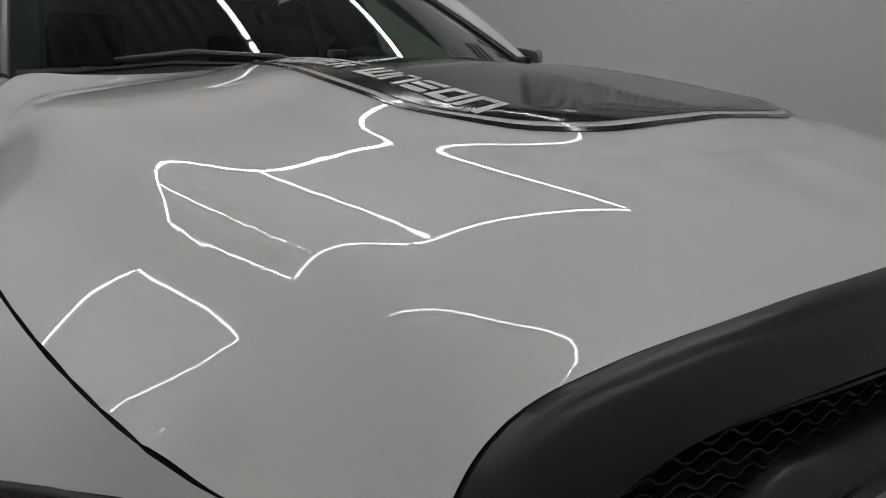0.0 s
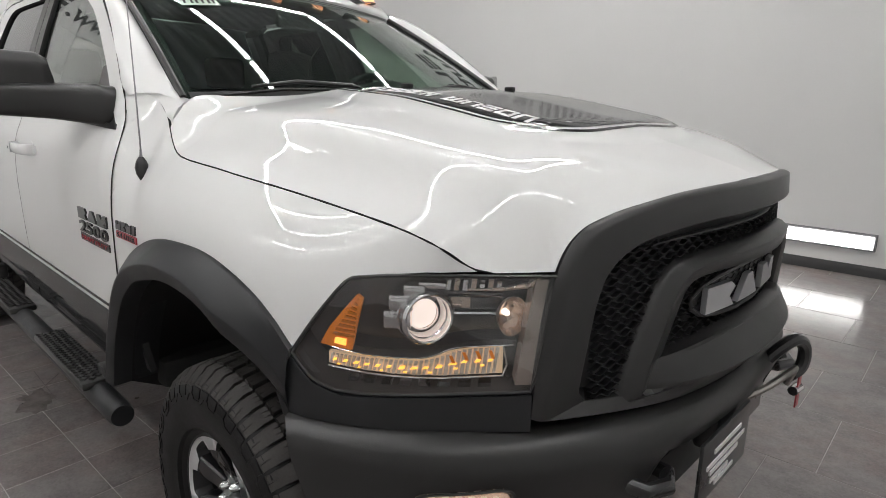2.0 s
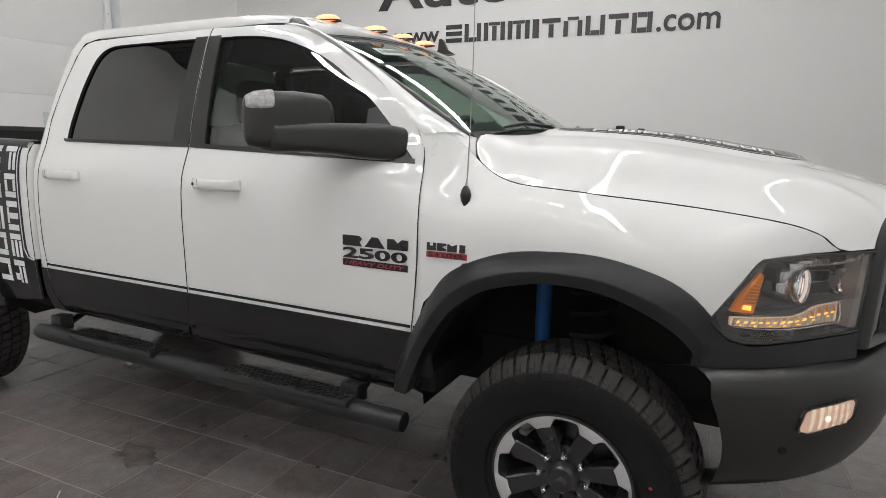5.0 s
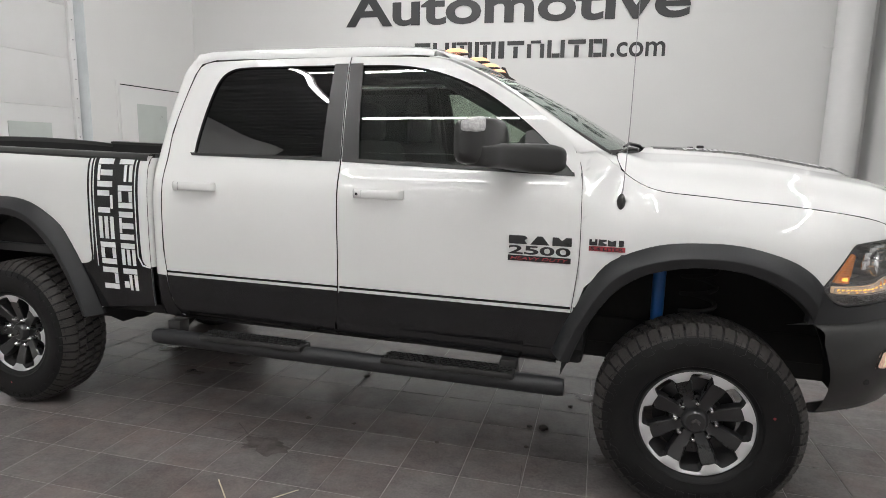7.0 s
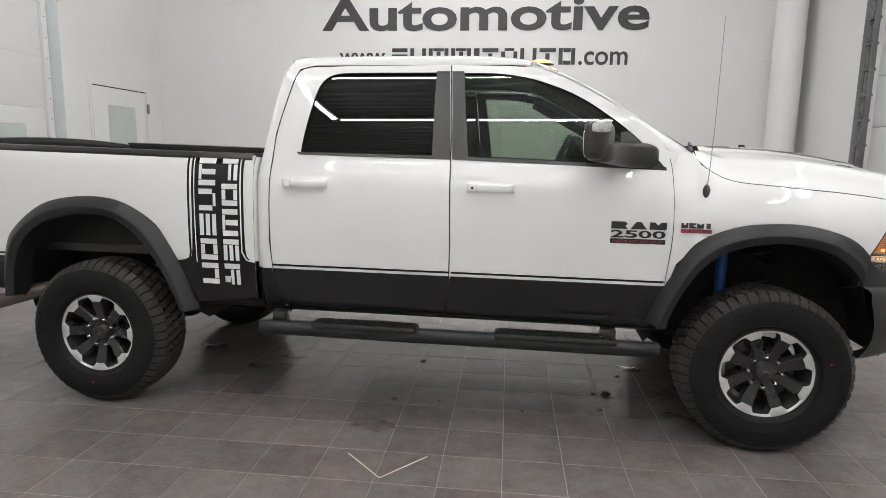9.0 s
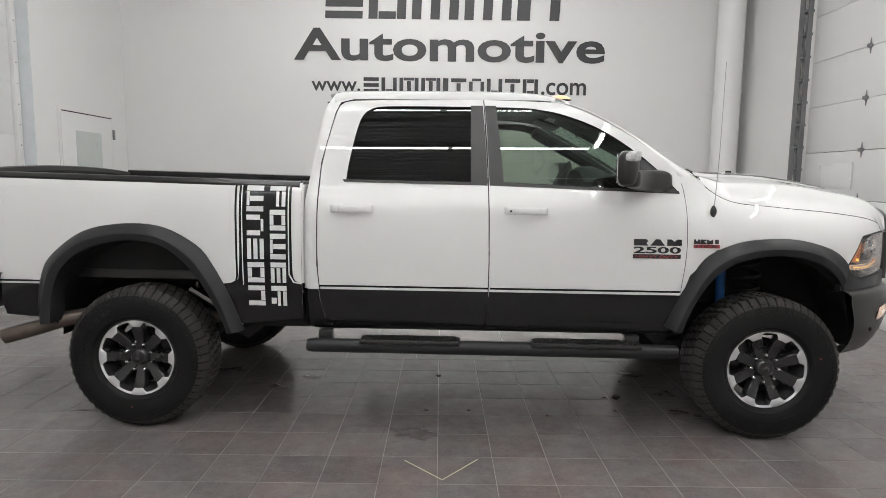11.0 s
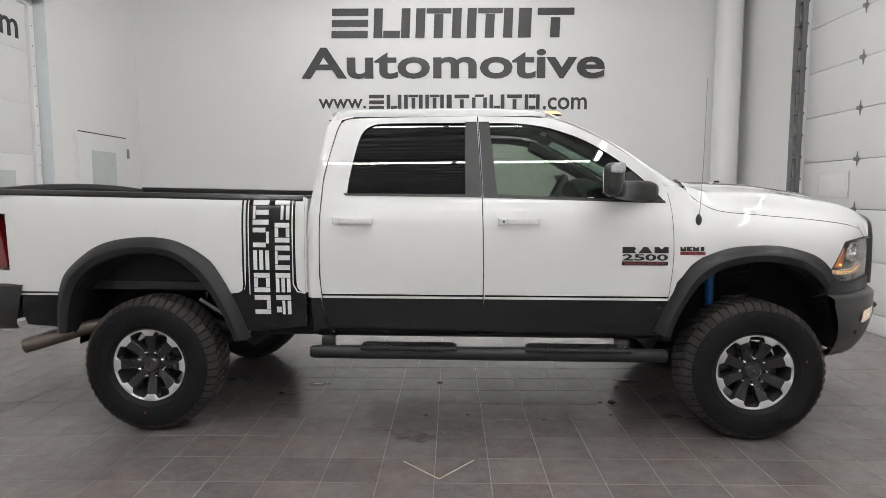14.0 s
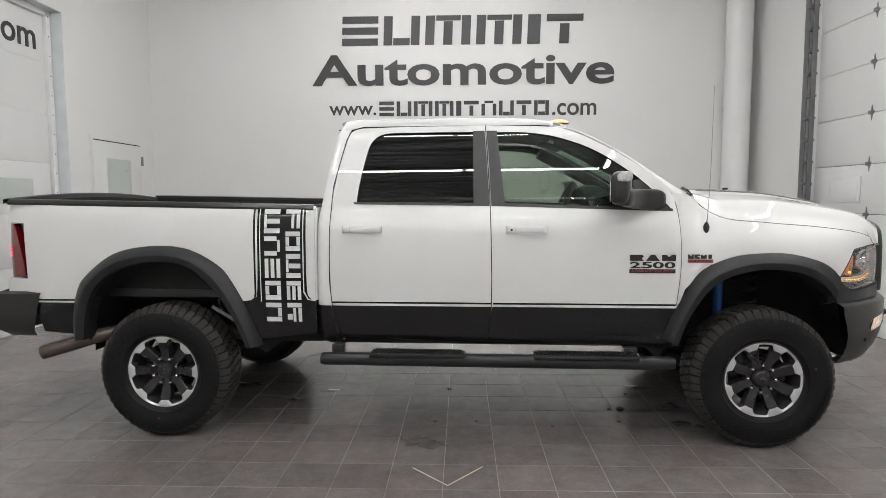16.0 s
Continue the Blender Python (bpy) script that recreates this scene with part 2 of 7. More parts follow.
def stone(name, low, high):
    """Worn stone tile: cloudy stains over many sizes, fine speckle, scuffs that change the gloss."""
    m = bpy.data.materials.new(name)
    m.use_nodes = True
    t = m.node_tree
    b = t.nodes["Principled BSDF"]
    at = t.nodes.new("ShaderNodeNewGeometry").outputs["Position"]

    def cloud(scale, detail, rough):
        n = t.nodes.new("ShaderNodeTexNoise")
        n.inputs["Scale"].default_value, n.inputs["Detail"].default_value, n.inputs["Roughness"].default_value = scale, detail, rough
        t.links.new(at, n.inputs["Vector"])
        return n.outputs[0]

    def calc(op, a, k):
        n = t.nodes.new("ShaderNodeMath")
        n.operation = op
        t.links.new(a, n.inputs[0])
        if isinstance(k, float):
            n.inputs[1].default_value = k
        else:
            t.links.new(k, n.inputs[1])
        return n.outputs[0]
    wide, mid, fine, rust = cloud(1.1, 4, 0.55), cloud(7.5, 12, 0.78), cloud(70.0, 4, 0.7), cloud(2.3, 8, 0.65)
    own = t.nodes.new("ShaderNodeObjectInfo").outputs["Random"]
    k = calc("ADD", calc("ADD", calc("MULTIPLY", wide, 0.5), calc("MULTIPLY", mid, 0.85)), calc("ADD", calc("MULTIPLY", fine, 0.45), calc("MULTIPLY", own, 0.16)))
    ramp = t.nodes.new("ShaderNodeMapRange")
    ramp.inputs[1].default_value, ramp.inputs[2].default_value = 0.66, 1.36
    t.links.new(k, ramp.inputs[0])
    mix = t.nodes.new("ShaderNodeMix")
    mix.data_type = "RGBA"
    t.links.new(ramp.outputs[0], mix.inputs[0])
    mix.inputs[6].default_value, mix.inputs[7].default_value = (*low, 1), (*high, 1)
    # brownish wear in patches
    patch = t.nodes.new("ShaderNodeMapRange")
    patch.inputs[1].default_value, patch.inputs[2].default_value, patch.inputs[4].default_value = 0.45, 0.70, 0.65
    t.links.new(rust, patch.inputs[0])
    brown = t.nodes.new("ShaderNodeMix")
    brown.data_type, brown.blend_type = "RGBA", "MULTIPLY"
    brown.inputs[7].default_value = (1.05, 0.86, 0.80, 1)
    t.links.new(patch.outputs[0], brown.inputs[0])
    t.links.new(mix.outputs[2], brown.inputs[6])
    t.links.new(brown.outputs[2], b.inputs["Base Color"])
    gloss = t.nodes.new("ShaderNodeMapRange")
    gloss.inputs[1].default_value, gloss.inputs[2].default_value, gloss.inputs[3].default_value, gloss.inputs[4].default_value = 0.25, 0.75, 0.13, 0.28
    t.links.new(calc("ADD", calc("MULTIPLY", wide, 0.6), calc("MULTIPLY", mid, 0.4)), gloss.inputs[0])
    t.links.new(gloss.outputs[0], b.inputs["Roughness"])
    bump = t.nodes.new("ShaderNodeBump")
    bump.inputs["Strength"].default_value, bump.inputs["Distance"].default_value = 0.16, 0.002
    t.links.new(fine, bump.inputs["Height"])
    t.links.new(bump.outputs[0], b.inputs["Normal"])
    return m


def glass(name, tint, gloss=1.5):
    """Clear or tinted sheet glass: it lets light through by its tint and mirrors by Fresnel."""
    m = bpy.data.materials.new(name)
    m.use_nodes = True
    t = m.node_tree
    t.nodes.remove(t.nodes["Principled BSDF"])
    mix, clear, shine, edge = (t.nodes.new(k) for k in ("ShaderNodeMixShader", "ShaderNodeBsdfTransparent", "ShaderNodeBsdfGlossy", "ShaderNodeLayerWeight"))
    clear.inputs[0].default_value = (*tint, 1)
    shine.inputs[0].default_value = (1, 1, 1, 1)
    shine.inputs["Roughness"].default_value = 0.01
    edge.inputs[0].default_value = 0.5
    power, rise = t.nodes.new("ShaderNodeMath"), t.nodes.new("ShaderNodeMapRange")
    power.operation, power.inputs[1].default_value = "POWER", 5.0
    rise.inputs[3].default_value, rise.inputs[4].default_value = ((gloss - 1) / (gloss + 1)) ** 2, 1.0
    t.links.new(edge.outputs["Facing"], power.inputs[0])
    t.links.new(power.outputs[0], rise.inputs[0])
    t.links.new(rise.outputs[0], mix.inputs[0])
    t.links.new(clear.outputs[0], mix.inputs[1]), t.links.new(shine.outputs[0], mix.inputs[2])
    t.links.new(mix.outputs[0], t.nodes["Material Output"].inputs[0])
    return m


def glow(name, colour, strength):
    m = bpy.data.materials.new(name)
    m.use_nodes = True
    b = m.node_tree.nodes["Principled BSDF"]
    b.inputs["Base Color"].default_value = (*colour, 1)
    b.inputs["Emission Color"].default_value = (*colour, 1)
    b.inputs["Emission Strength"].default_value = strength
    return m


WHITE = material("white_paint", (0.742, 0.745, 0.738), 0.5, vary=0.012, scale=2, rough_vary=0.03, coat=1.0, spec=0.08)
BLACK_PAINT = material("black_paint", (0.012, 0.012, 0.013), 0.3, vary=0.2, coat=0.5, rough_vary=0.05)
DECAL = material("black_vinyl", (0.009, 0.009, 0.010), 0.11, vary=0.15, rough_vary=0.02, spec=0.45)
MATTE = material("matte_black_plastic", (0.0195, 0.0192, 0.0192), 0.31, vary=0.10, fine=500, bump=0.12, rough_vary=0.025)
FLARE = material("grained_flare_plastic", (0.0178, 0.0183, 0.0200), 0.40, vary=0.12, fine=700, bump=0.15, spec=0.36)
RUBBER = material("tyre_rubber", (0.0080, 0.0079, 0.0082), 0.5, vary=0.25, scale=9, fine=200, bump=0.25, spec=0.25)
GROOVE_SHADE = material("tyre_groove_shade", (0.006, 0.006, 0.006), 0.8, vary=0.3)
DARK = material("underbody_black", (0.010, 0.010, 0.010), 0.8, vary=0.4)
TRIM = material("interior_black", (0.022, 0.022, 0.023), 0.7, vary=0.2, fine=300, bump=0.1)
CLOTH = material("seat_cloth", (0.018, 0.018, 0.02), 0.9, vary=0.25, fine=400, bump=0.2)
ALLOY = material("machined_alloy", (0.66, 0.66, 0.67), 0.42, metal=0.55, vary=0.05, fine=300)
CHROME = material("chrome", (0.75, 0.75, 0.76), 0.12, metal=1.0, vary=0.03)
STEEL = material("dull_steel", (0.32, 0.30, 0.28), 0.4, metal=1.0, vary=0.25, scale=12)
ANT = material("antenna_steel", (0.30, 0.30, 0.31), 0.4, metal=0.6)
SATIN = material("brushed_silver", (0.52, 0.52, 0.53), 0.38, metal=0.7, vary=0.06, fine=300)
MESH_BLACK = material("mesh_black_plastic", (0.006, 0.006, 0.007), 0.5, vary=0.15)
TREAD = material("dusty_tread_rubber", (0.050, 0.046, 0.044), 0.65, vary=0.3, scale=9, fine=160, bump=0.25, spec=0.3)
HOUSING = material("lamp_housing_black", (0.075, 0.071, 0.070), 0.16, vary=0.1, coat=0.6)
END_WALL = material("smoked_lens_wall", (0.26, 0.215, 0.19), 0.3, vary=0.25, scale=14)
GUNMETAL = material("gunmetal_bezel", (0.13, 0.125, 0.125), 0.24, metal=0.8, vary=0.1)
LETTER = material("white_vinyl", (0.74, 0.74, 0.74), 0.4, vary=0.03)
GREY_LINE = material("grey_vinyl", (0.28, 0.28, 0.29), 0.35, vary=0.05)
RED = material("red_badge", (0.33, 0.035, 0.045), 0.35, vary=0.1)
BLUE = material("blue_damper_paint", (0.012, 0.10, 0.33), 0.4, vary=0.15)
WALL = material("white_wall_paint", (0.735, 0.735, 0.727), 0.6, vary=0.02, scale=1.2, fine=60, bump=0.05, spec=0.3)
DOOR_WHITE = material("white_door_steel", (0.74, 0.74, 0.735), 0.45, vary=0.03, scale=3, fine=250, bump=0.12)
CEIL = material("dark_ceiling_deck", (0.20, 0.20, 0.205), 0.7, vary=0.1)
SIGN = material("charcoal_wall_lettering", (0.035, 0.035, 0.037), 0.5, vary=0.05)
GREY = material("grey_steel", (0.25, 0.25, 0.26), 0.5, metal=0.4, vary=0.12)
SKIRTING = material("dark_skirting", (0.06, 0.06, 0.062), 0.5, vary=0.1)
TILE = stone("grey_floor_tile", (0.090, 0.083, 0.082), (0.272, 0.247, 0.242))
GROUT = material("grout", (0.235, 0.213, 0.204), 0.6, vary=0.55, scale=1.1, fine=30)
DIRT = material("dried_mud", (0.05, 0.04, 0.033), 0.9, vary=0.4, scale=30)
GLASS_WIND = glass("windscreen_glass", (0.70, 0.80, 0.745))
GLASS_DOOR = glass("door_glass", (0.76, 0.81, 0.76), 1.85)
GLASS_DARK = glass("privacy_glass", (0.10, 0.10, 0.10), 2.0)
GLASS_LENS = glass("lamp_lens", (0.94, 0.94, 0.94), 1.6)
FROST = material("frosted_pane", (0.50, 0.54, 0.515), 0.35, vary=0.05)
STICKER = material("pale_green_paper", (0.52, 0.62, 0.54), 0.7, vary=0.05)
CLEAR_LAMP = material("clear_lamp_plastic", (0.45, 0.45, 0.45), 0.2, vary=0.3, scale=60)
AMBER = material("amber_plastic", (0.50, 0.16, 0.012), 0.25, vary=0.1)
TUBE_LIGHT = glow("led_tube", (0.995, 0.985, 0.975), LAMP)
FOOT_LIGHT = glow("led_foot_strip", (1.0, 0.985, 0.96), 13.0)
RUST = material("rusty_exhaust_steel", (0.13, 0.105, 0.09), 0.42, metal=0.6, vary=0.3, scale=14)
BEAM = glow("lit_bulb_and_glint", (1.0, 0.84, 0.70), 2.2)
# bowl and fog ribs glow themselves, standing in for lamp light they reflect
BOWL_LIT = glow("lit_projector_bowl", (0.95, 0.82, 0.74), 0.42)
FOG_RIB = glow("lit_fog_rib", (0.95, 0.72, 0.56), 0.50)
MARKER_LIT = glow("lit_side_marker", (0.70, 0.20, 0.006), 0.16)
LED = glow("lit_amber_led", (1.0, 0.50, 0.08), 1.7)
BOWL = glow("lit_bowl", (1.0, 0.82, 0.68), 0.95)
# glow put into the clear bar, in place of light caught by its ribs
BAR_GLOW = glow("light_bar_fill_glow", (0.78, 0.58, 0.38), 0.42)
REFLECTOR = material("warm_reflector", (0.62, 0.50, 0.42), 0.28, metal=1.0, vary=0.15, scale=40)
RIBBED = material("ribbed_clear_plastic", (0.66, 0.60, 0.53), 0.18, vary=0.25, scale=60, spec=0.8)
PROJECTOR = glow("lit_projector", (1.0, 0.86, 0.78), 1.0)
PROJECTOR.node_tree.nodes["Principled BSDF"].inputs["Roughness"].default_value = 0.05
# reflected bulb light is put into the fog reflector as a glow
FOG_GLOW = glow("lit_fog_reflector", (0.86, 0.60, 0.45), 0.34)
TAIL_GLOW = glow("lit_tail", (1.0, 0.03, 0.03), 2.0)
AMBER_DOME = glow("lit_dome", (1.0, 0.52, 0.27), 0.62)
TRACK = material("galvanised_track", (0.15, 0.15, 0.155), 0.45, metal=0.4, vary=0.2)
GREY_JAMB = material("grey_jamb_paint", (0.62, 0.655, 0.67), 0.5, vary=0.08)
SEALANT = material("cream_sealant", (0.55, 0.50, 0.36), 0.7, vary=0.2)
STAIN = material("dark_stain", (0.118, 0.105, 0.100), 0.16, vary=0.45, scale=14)
TAIL_RED = material("red_tail_lens", (0.16, 0.006, 0.010), 0.12, vary=0.1, coat=1.0)

# ---------------------------------------------------------------- the room
def fixed(ob, label, category, kind="structure"):
    ob.matrix_world = ROOM @ ob.matrix_world if ob.parent is None else ob.matrix_world
    return tagged(ob, label, category, kind=kind)


X0, X1, Y0, Y1, H = -3.27, 6.22, -7.6, 5.0, 5.3
bm = box(bmesh.new(), (X0 - 0.9, Y0 - 0.3, -0.25), (X1 + 0.9, Y1 + 0.3, -0.0016))
floor = fixed(part("floor", bm, GROUT), "worn grey-brown stone tile floor with pale joints", "floor")
bm = box(bmesh.new(), (X0 - 0.9, Y1, -0.25), (X1 + 0.9, Y1 + 0.25, H))
wall_back = fixed(part("wall_back", bm, WALL), "plain white painted wall with dark lettering", "wall")
bm = box(bmesh.new(), (X0 - 0.9, Y0 - 0.25, -0.25), (X1 + 0.9, Y0, H))
fixed(part("wall_front", bm, WALL), "plain white painted wall", "wall")
# wall with the overhead gate opening on the rear end of the truck
LY0, LY1, LH, DEEP = -2.35, 2.88, 3.88, 0.18
bm = bmesh.new()
box(bm, (X0 - 0.5, LY1, -0.25), (X0, Y1, H))
box(bm, (X0 - 0.5, Y0, -0.25), (X0, LY0, H))
box(bm, (X0 - 0.5, LY0, LH), (X0, LY1, H))
fixed(part("wall_left", bm, WALL), "white wall with a deep opening for an overhead door", "wall")
RY0, RY1, RH = -1.0, 3.36, 4.5
bm = bmesh.new()
box(bm, (X1, RY1, -0.25), (X1 + 0.3, Y1, H))
box(bm, (X1, Y0, -0.25), (X1 + 0.3, RY0, H))
box(bm, (X1, RY0, RH), (X1 + 0.3, RY1, H))
fixed(part("wall_right", bm, WALL), "white wall round a sectional overhead door", "wall")
bm = bmesh.new()
n = int((Y1 - Y0) / 0.1)
zig = []
for k in range(n + 1):
    y = Y0 + (Y1 - Y0) * k / n
    zig += [(y, H + (0.0 if k % 2 else 0.04)), (y + 0.06, H + (0.0 if k % 2 else 0.04))]
grid([[(X0 - 0.9, y, z) for y, z in zig], [(X1 + 0.9, y, z) for y, z in zig]], bm=bm)
box(bm, (X0 - 0.9, Y0 - 0.3, H + 0.06), (X1 + 0.9, Y1 + 0.3, H + 0.2))
fixed(part("ceiling", bm, CEIL, angle=20), "dark corrugated deck ceiling", "ceiling")
for a, b in (((X0 + 0.012, Y1 - 0.014, 0), (X1 - 0.012, Y1 - 0.002, 0.105)), ((X0 + 0.002, LY1 + 0.02, 0), (X0 + 0.012, Y1 - 0.016, 0.105)), ((X1 - 0.012, RY1 + 0.12, 0), (X1 - 0.002, Y1 - 0.016, 0.105))):
    fixed(part("baseboard", box(bmesh.new(), a, b, 0.003), SKIRTING), "low dark rubber skirting along the wall", "baseboard")

# long light low on the wall behind the truck
low = thing("wall_light", "low white linear light on the wall near the floor", "light")
part("housing", box(bmesh.new(), (-0.5, Y1 - 0.05, 0.25), (4.36, Y1 - 0.002, 0.41), 0.006), GREY, low)
part("diffuser", box(bmesh.new(), (-0.48, Y1 - 0.062, 0.27), (4.34, Y1 - 0.048, 0.39), 0.005), FOOT_LIGHT, low, "glowing white diffuser")
low.matrix_world = ROOM

# ceiling lights: straight LED tubes set end to end as a ladder over the truck, and two unseen lines added to brighten
# it
def light_run(points):
    for a, b in zip(points, points[1:]):
        a, b = Vector(a), Vector(b)
        d = b - a
        count = max(1, round(d.length / 2.4))
        for k in range(count):
            p, q = a + d * (k / count), a + d * ((k + 1) / count)
            w = (q - p).normalized()
            one = thing("ceiling_light", "white linear tube light hung under the ceiling", "light", "ceiling lights")
            m = Matrix.Translation((p + q) / 2) @ Matrix.Rotation(math.atan2(w.y, w.x), 4, "Z")
            half = (q - p).length / 2 - 0.02
            part("housing", box(bmesh.new(), (-half, -0.045, 0.0), (half, 0.045, 0.05), 0.006), DOOR_WHITE, one)
            part("diffuser", box(bmesh.new(), (-half + 0.02, -0.029, -0.03), (half - 0.02, 0.029, 0.0), 0.01), TUBE_LIGHT, one, "glowing white diffuser")
            for x in (-half * 0.7, half * 0.7):
                part("hanger", tube([(x, 0, 0.045), (x, 0, 0.26)], 0.004, 6), GREY, one)
            one.matrix_world = ROOM @ m


Z = H - 0.25
for y in (-4.65, -2.9, 0.85, 3.1):
    light_run([(-0.55, y, Z), (3.4, y, Z)])
for x in (-0.6, 3.45):
    light_run([(x, -4.65, Z), (x, 3.1, Z)])
# unseen line along the front wall, added to brighten the truck's near side
light_run([(-2.9, -7.1, Z), (5.6, -7.1, Z)])
# unseen line ahead of the truck, added for light on its front
light_run([(5.85, -4.65, Z), (5.85, 1.0, Z)])

# ---------------------------------------------------------------- the truck's surfaces (front wheel axle at x = 3.797, rear at 0)
W_CAB = bspline(curve([(0.55, 0.90), (0.66, 0.948), (0.72, 0.970), (0.76, 0.981), (0.90, 0.99), (1.10, 0.995), (1.20, 0.995), (1.28, 0.992), (1.34, 0.987), (1.38, 0.980), (1.42, 0.967), (1.46, 0.949), (1.50, 0.932), (1.60, 0.904), (1.75, 0.855), (1.90, 0.795), (2.00, 0.749), (2.04, 0.715), (2.08, 0.66)]), 0.5, 2.1, 0.03)
W_FEND = bspline(curve([(0.55, 0.945), (0.70, 0.972), (0.90, 0.99), (1.10, 0.992), (1.22, 0.985), (1.30, 0.965), (1.36, 0.938), (1.41, 0.905), (1.47, 0.870), (1.57, 0.822), (1.65, 0.79)]), 0.5, 1.7, 0.04)
W_BED = bspline(curve([(0.55, 0.955), (0.70, 0.975), (0.90, 0.99), (1.10, 0.995), (1.30, 0.992), (1.42, 0.98), (1.48, 0.965), (1.515, 0.94), (1.53, 0.91)]), 0.5, 1.56, 0.03)
PLAN = bspline(curve([(3.5, 0.992), (3.80, 0.992), (4.10, 0.982), (4.20, 0.968), (4.32, 0.912), (4.42, 0.84), (4.51, 0.757), (4.58, 0.692), (4.62, 0.652), (4.66, 0.605)]), 3.6, 4.7, 0.05)


# the line between bonnet and wing: half width and height along x
YG = bspline(curve([(3.30, 0.825), (3.40, 0.850), (3.47, 0.873), (3.53, 0.893), (3.60, 0.908), (3.65, 0.910), (3.78, 0.900), (3.87, 0.892), (4.05, 0.879), (4.24, 0.858), (4.38, 0.832), (4.46, 0.803), (4.515, 0.760), (4.60, 0.66), (4.7, 0.55)]), 3.32, 4.66, 0.03)
ZG = curve([(3.345, 1.560), (3.40, 1.513), (3.47, 1.462), (3.53, 1.432), (3.60, 1.415), (3.65, 1.410), (3.78, 1.400), (3.87, 1.391), (4.05, 1.377), (4.24, 1.356), (4.38, 1.333), (4.46, 1.305), (4.515, 1.260), (4.60, 1.252), (4.7, 1.25)])


RAKE = lambda x: (0.6 - x) * 0.021


def side_g(x, z):
    if x < 1.05:
        w = W_BED(z - max(0.0, min(1.0, (z - 1.2) / 0.25)) * RAKE(x))
        return w - max(0, -0.75 - x) ** 2 * 0.5
    if x < 3.18:
        return W_CAB(min(z, 2.08))
    a = min(1, (x - 3.18) / 0.25)
    a = a * a * (3 - 2 * a)
    w = W_CAB(min(z, 2.08)) * (1 - a) + W_FEND(z) * a
    if x > 3.38:
        c = min(1, (x - 3.38) / 0.22)
        c = c * c * (3 - 2 * c)
        top = W_FEND(min(z, 1.12)) + (PLAN(x) - 0.992 if x > 3.62 else 0.0)
        k = max(0.0, (z - ZG(x) + 0.26) / 0.26)
        w = w * (1 - c) + c * (top - max(0.0, top - YG(x)) * k ** 3.0)
    return w


def side(s):
    return lambda x, z: (x, s * side_g(x, z), z)


def front_x(y, z):
    return 4.775 - 0.35 * y * y - 0.05 * max(0, z - 1.25)


HC = bspline(curve([(3.25, 1.585), (3.50, 1.590), (3.70, 1.588), (3.90, 1.577), (4.10, 1.551), (4.25, 1.525), (4.42, 1.496), (4.56, 1.464), (4.66, 1.430), (4.74, 1.394)]), 3.25, 4.78, 0.06)
# the line between bonnet and wing, as x and z on the side
GAP = [(x, ZG(x)) for x in (3.345, 3.40, 3.44, 3.47, 3.50, 3.53, 3.56, 3.60, 3.65, 3.72, 3.80, 3.88, 3.96, 4.05, 4.14, 4.24, 4.31, 4.38, 4.42, 4.46, 4.49, 4.515)]
LIP = curve([(0.0, 0.0), (0.20, 0.002), (0.33, 0.008), (0.45, 0.024), (0.504, 0.034), (0.542, 0.045), (0.572, 0.056), (0.592, 0.068), (0.608, 0.083), (0.620, 0.099), (0.630, 0.119), (0.638, 0.141), (0.645, 0.165), (0.66, 0.22)])
# the pressed crease towards each side, and the edge of the raised centre: half widths along x
CREASE = bspline(curve([(3.30, 0.775), (3.50, 0.800), (3.80, 0.800), (4.00, 0.787), (4.15, 0.768), (4.34, 0.730), (4.49, 0.676), (4.60, 0.628), (4.75, 0.55)]), 3.3, 4.75, 0.05)
DOME = bspline(curve([(3.30, 0.36), (3.56, 0.37), (3.80, 0.40), (4.00, 0.425), (4.20, 0.425), (4.35, 0.40), (4.50, 0.36), (4.75, 0.30)]), 3.3, 4.75, 0.05)
ZSOFT = curve([(3.345, 1.560), (3.40, 1.513), (3.47, 1.462), (3.53, 1.432), (3.60, 1.415), (3.78, 1.400), (4.05, 1.377), (4.24, 1.356), (4.38, 1.332), (4.515, 1.296), (4.60, 1.268), (4.75, 1.21)])


def ramp_in(u, w):
    """A slope that sets in softly at u = 0: how far it has fallen at u."""
    return w * (max(u / w, 0.0) + math.log1p(math.exp(-abs(u / w))))


def swell(u, w):
    """How much of a soft bump of slope, w wide, lies before u."""
    return w * 0.886 * (1 + math.erf(u / w))


def hood_falls(x, y):
    """The fall of the broad top from the middle out to y, and that of the crease and flank."""
    d, c = DOME(x), CREASE(x)
    top = 0.02 * y + 0.12 * ramp_in(y - d - 0.06, 0.025)
    return top, 0.40 * ramp_in(y - c, 0.026) + 0.72 * swell(y - c, 0.042)


def edge_shares(x):
    """How strong both are, so that the sheet meets the wing's line."""
    k = max(0.0, min(1.0, (x - 3.34) / 0.24))
    k = k * k * (3 - 2 * k)
    top, out = hood_falls(x, YG(x))
    return k, (HC(x) - ZSOFT(x) - 0.002 - k * top) / out


SHARE = bspline(lambda x: edge_shares(min(x, 4.60))[1], 3.34, 4.76, 0.03)


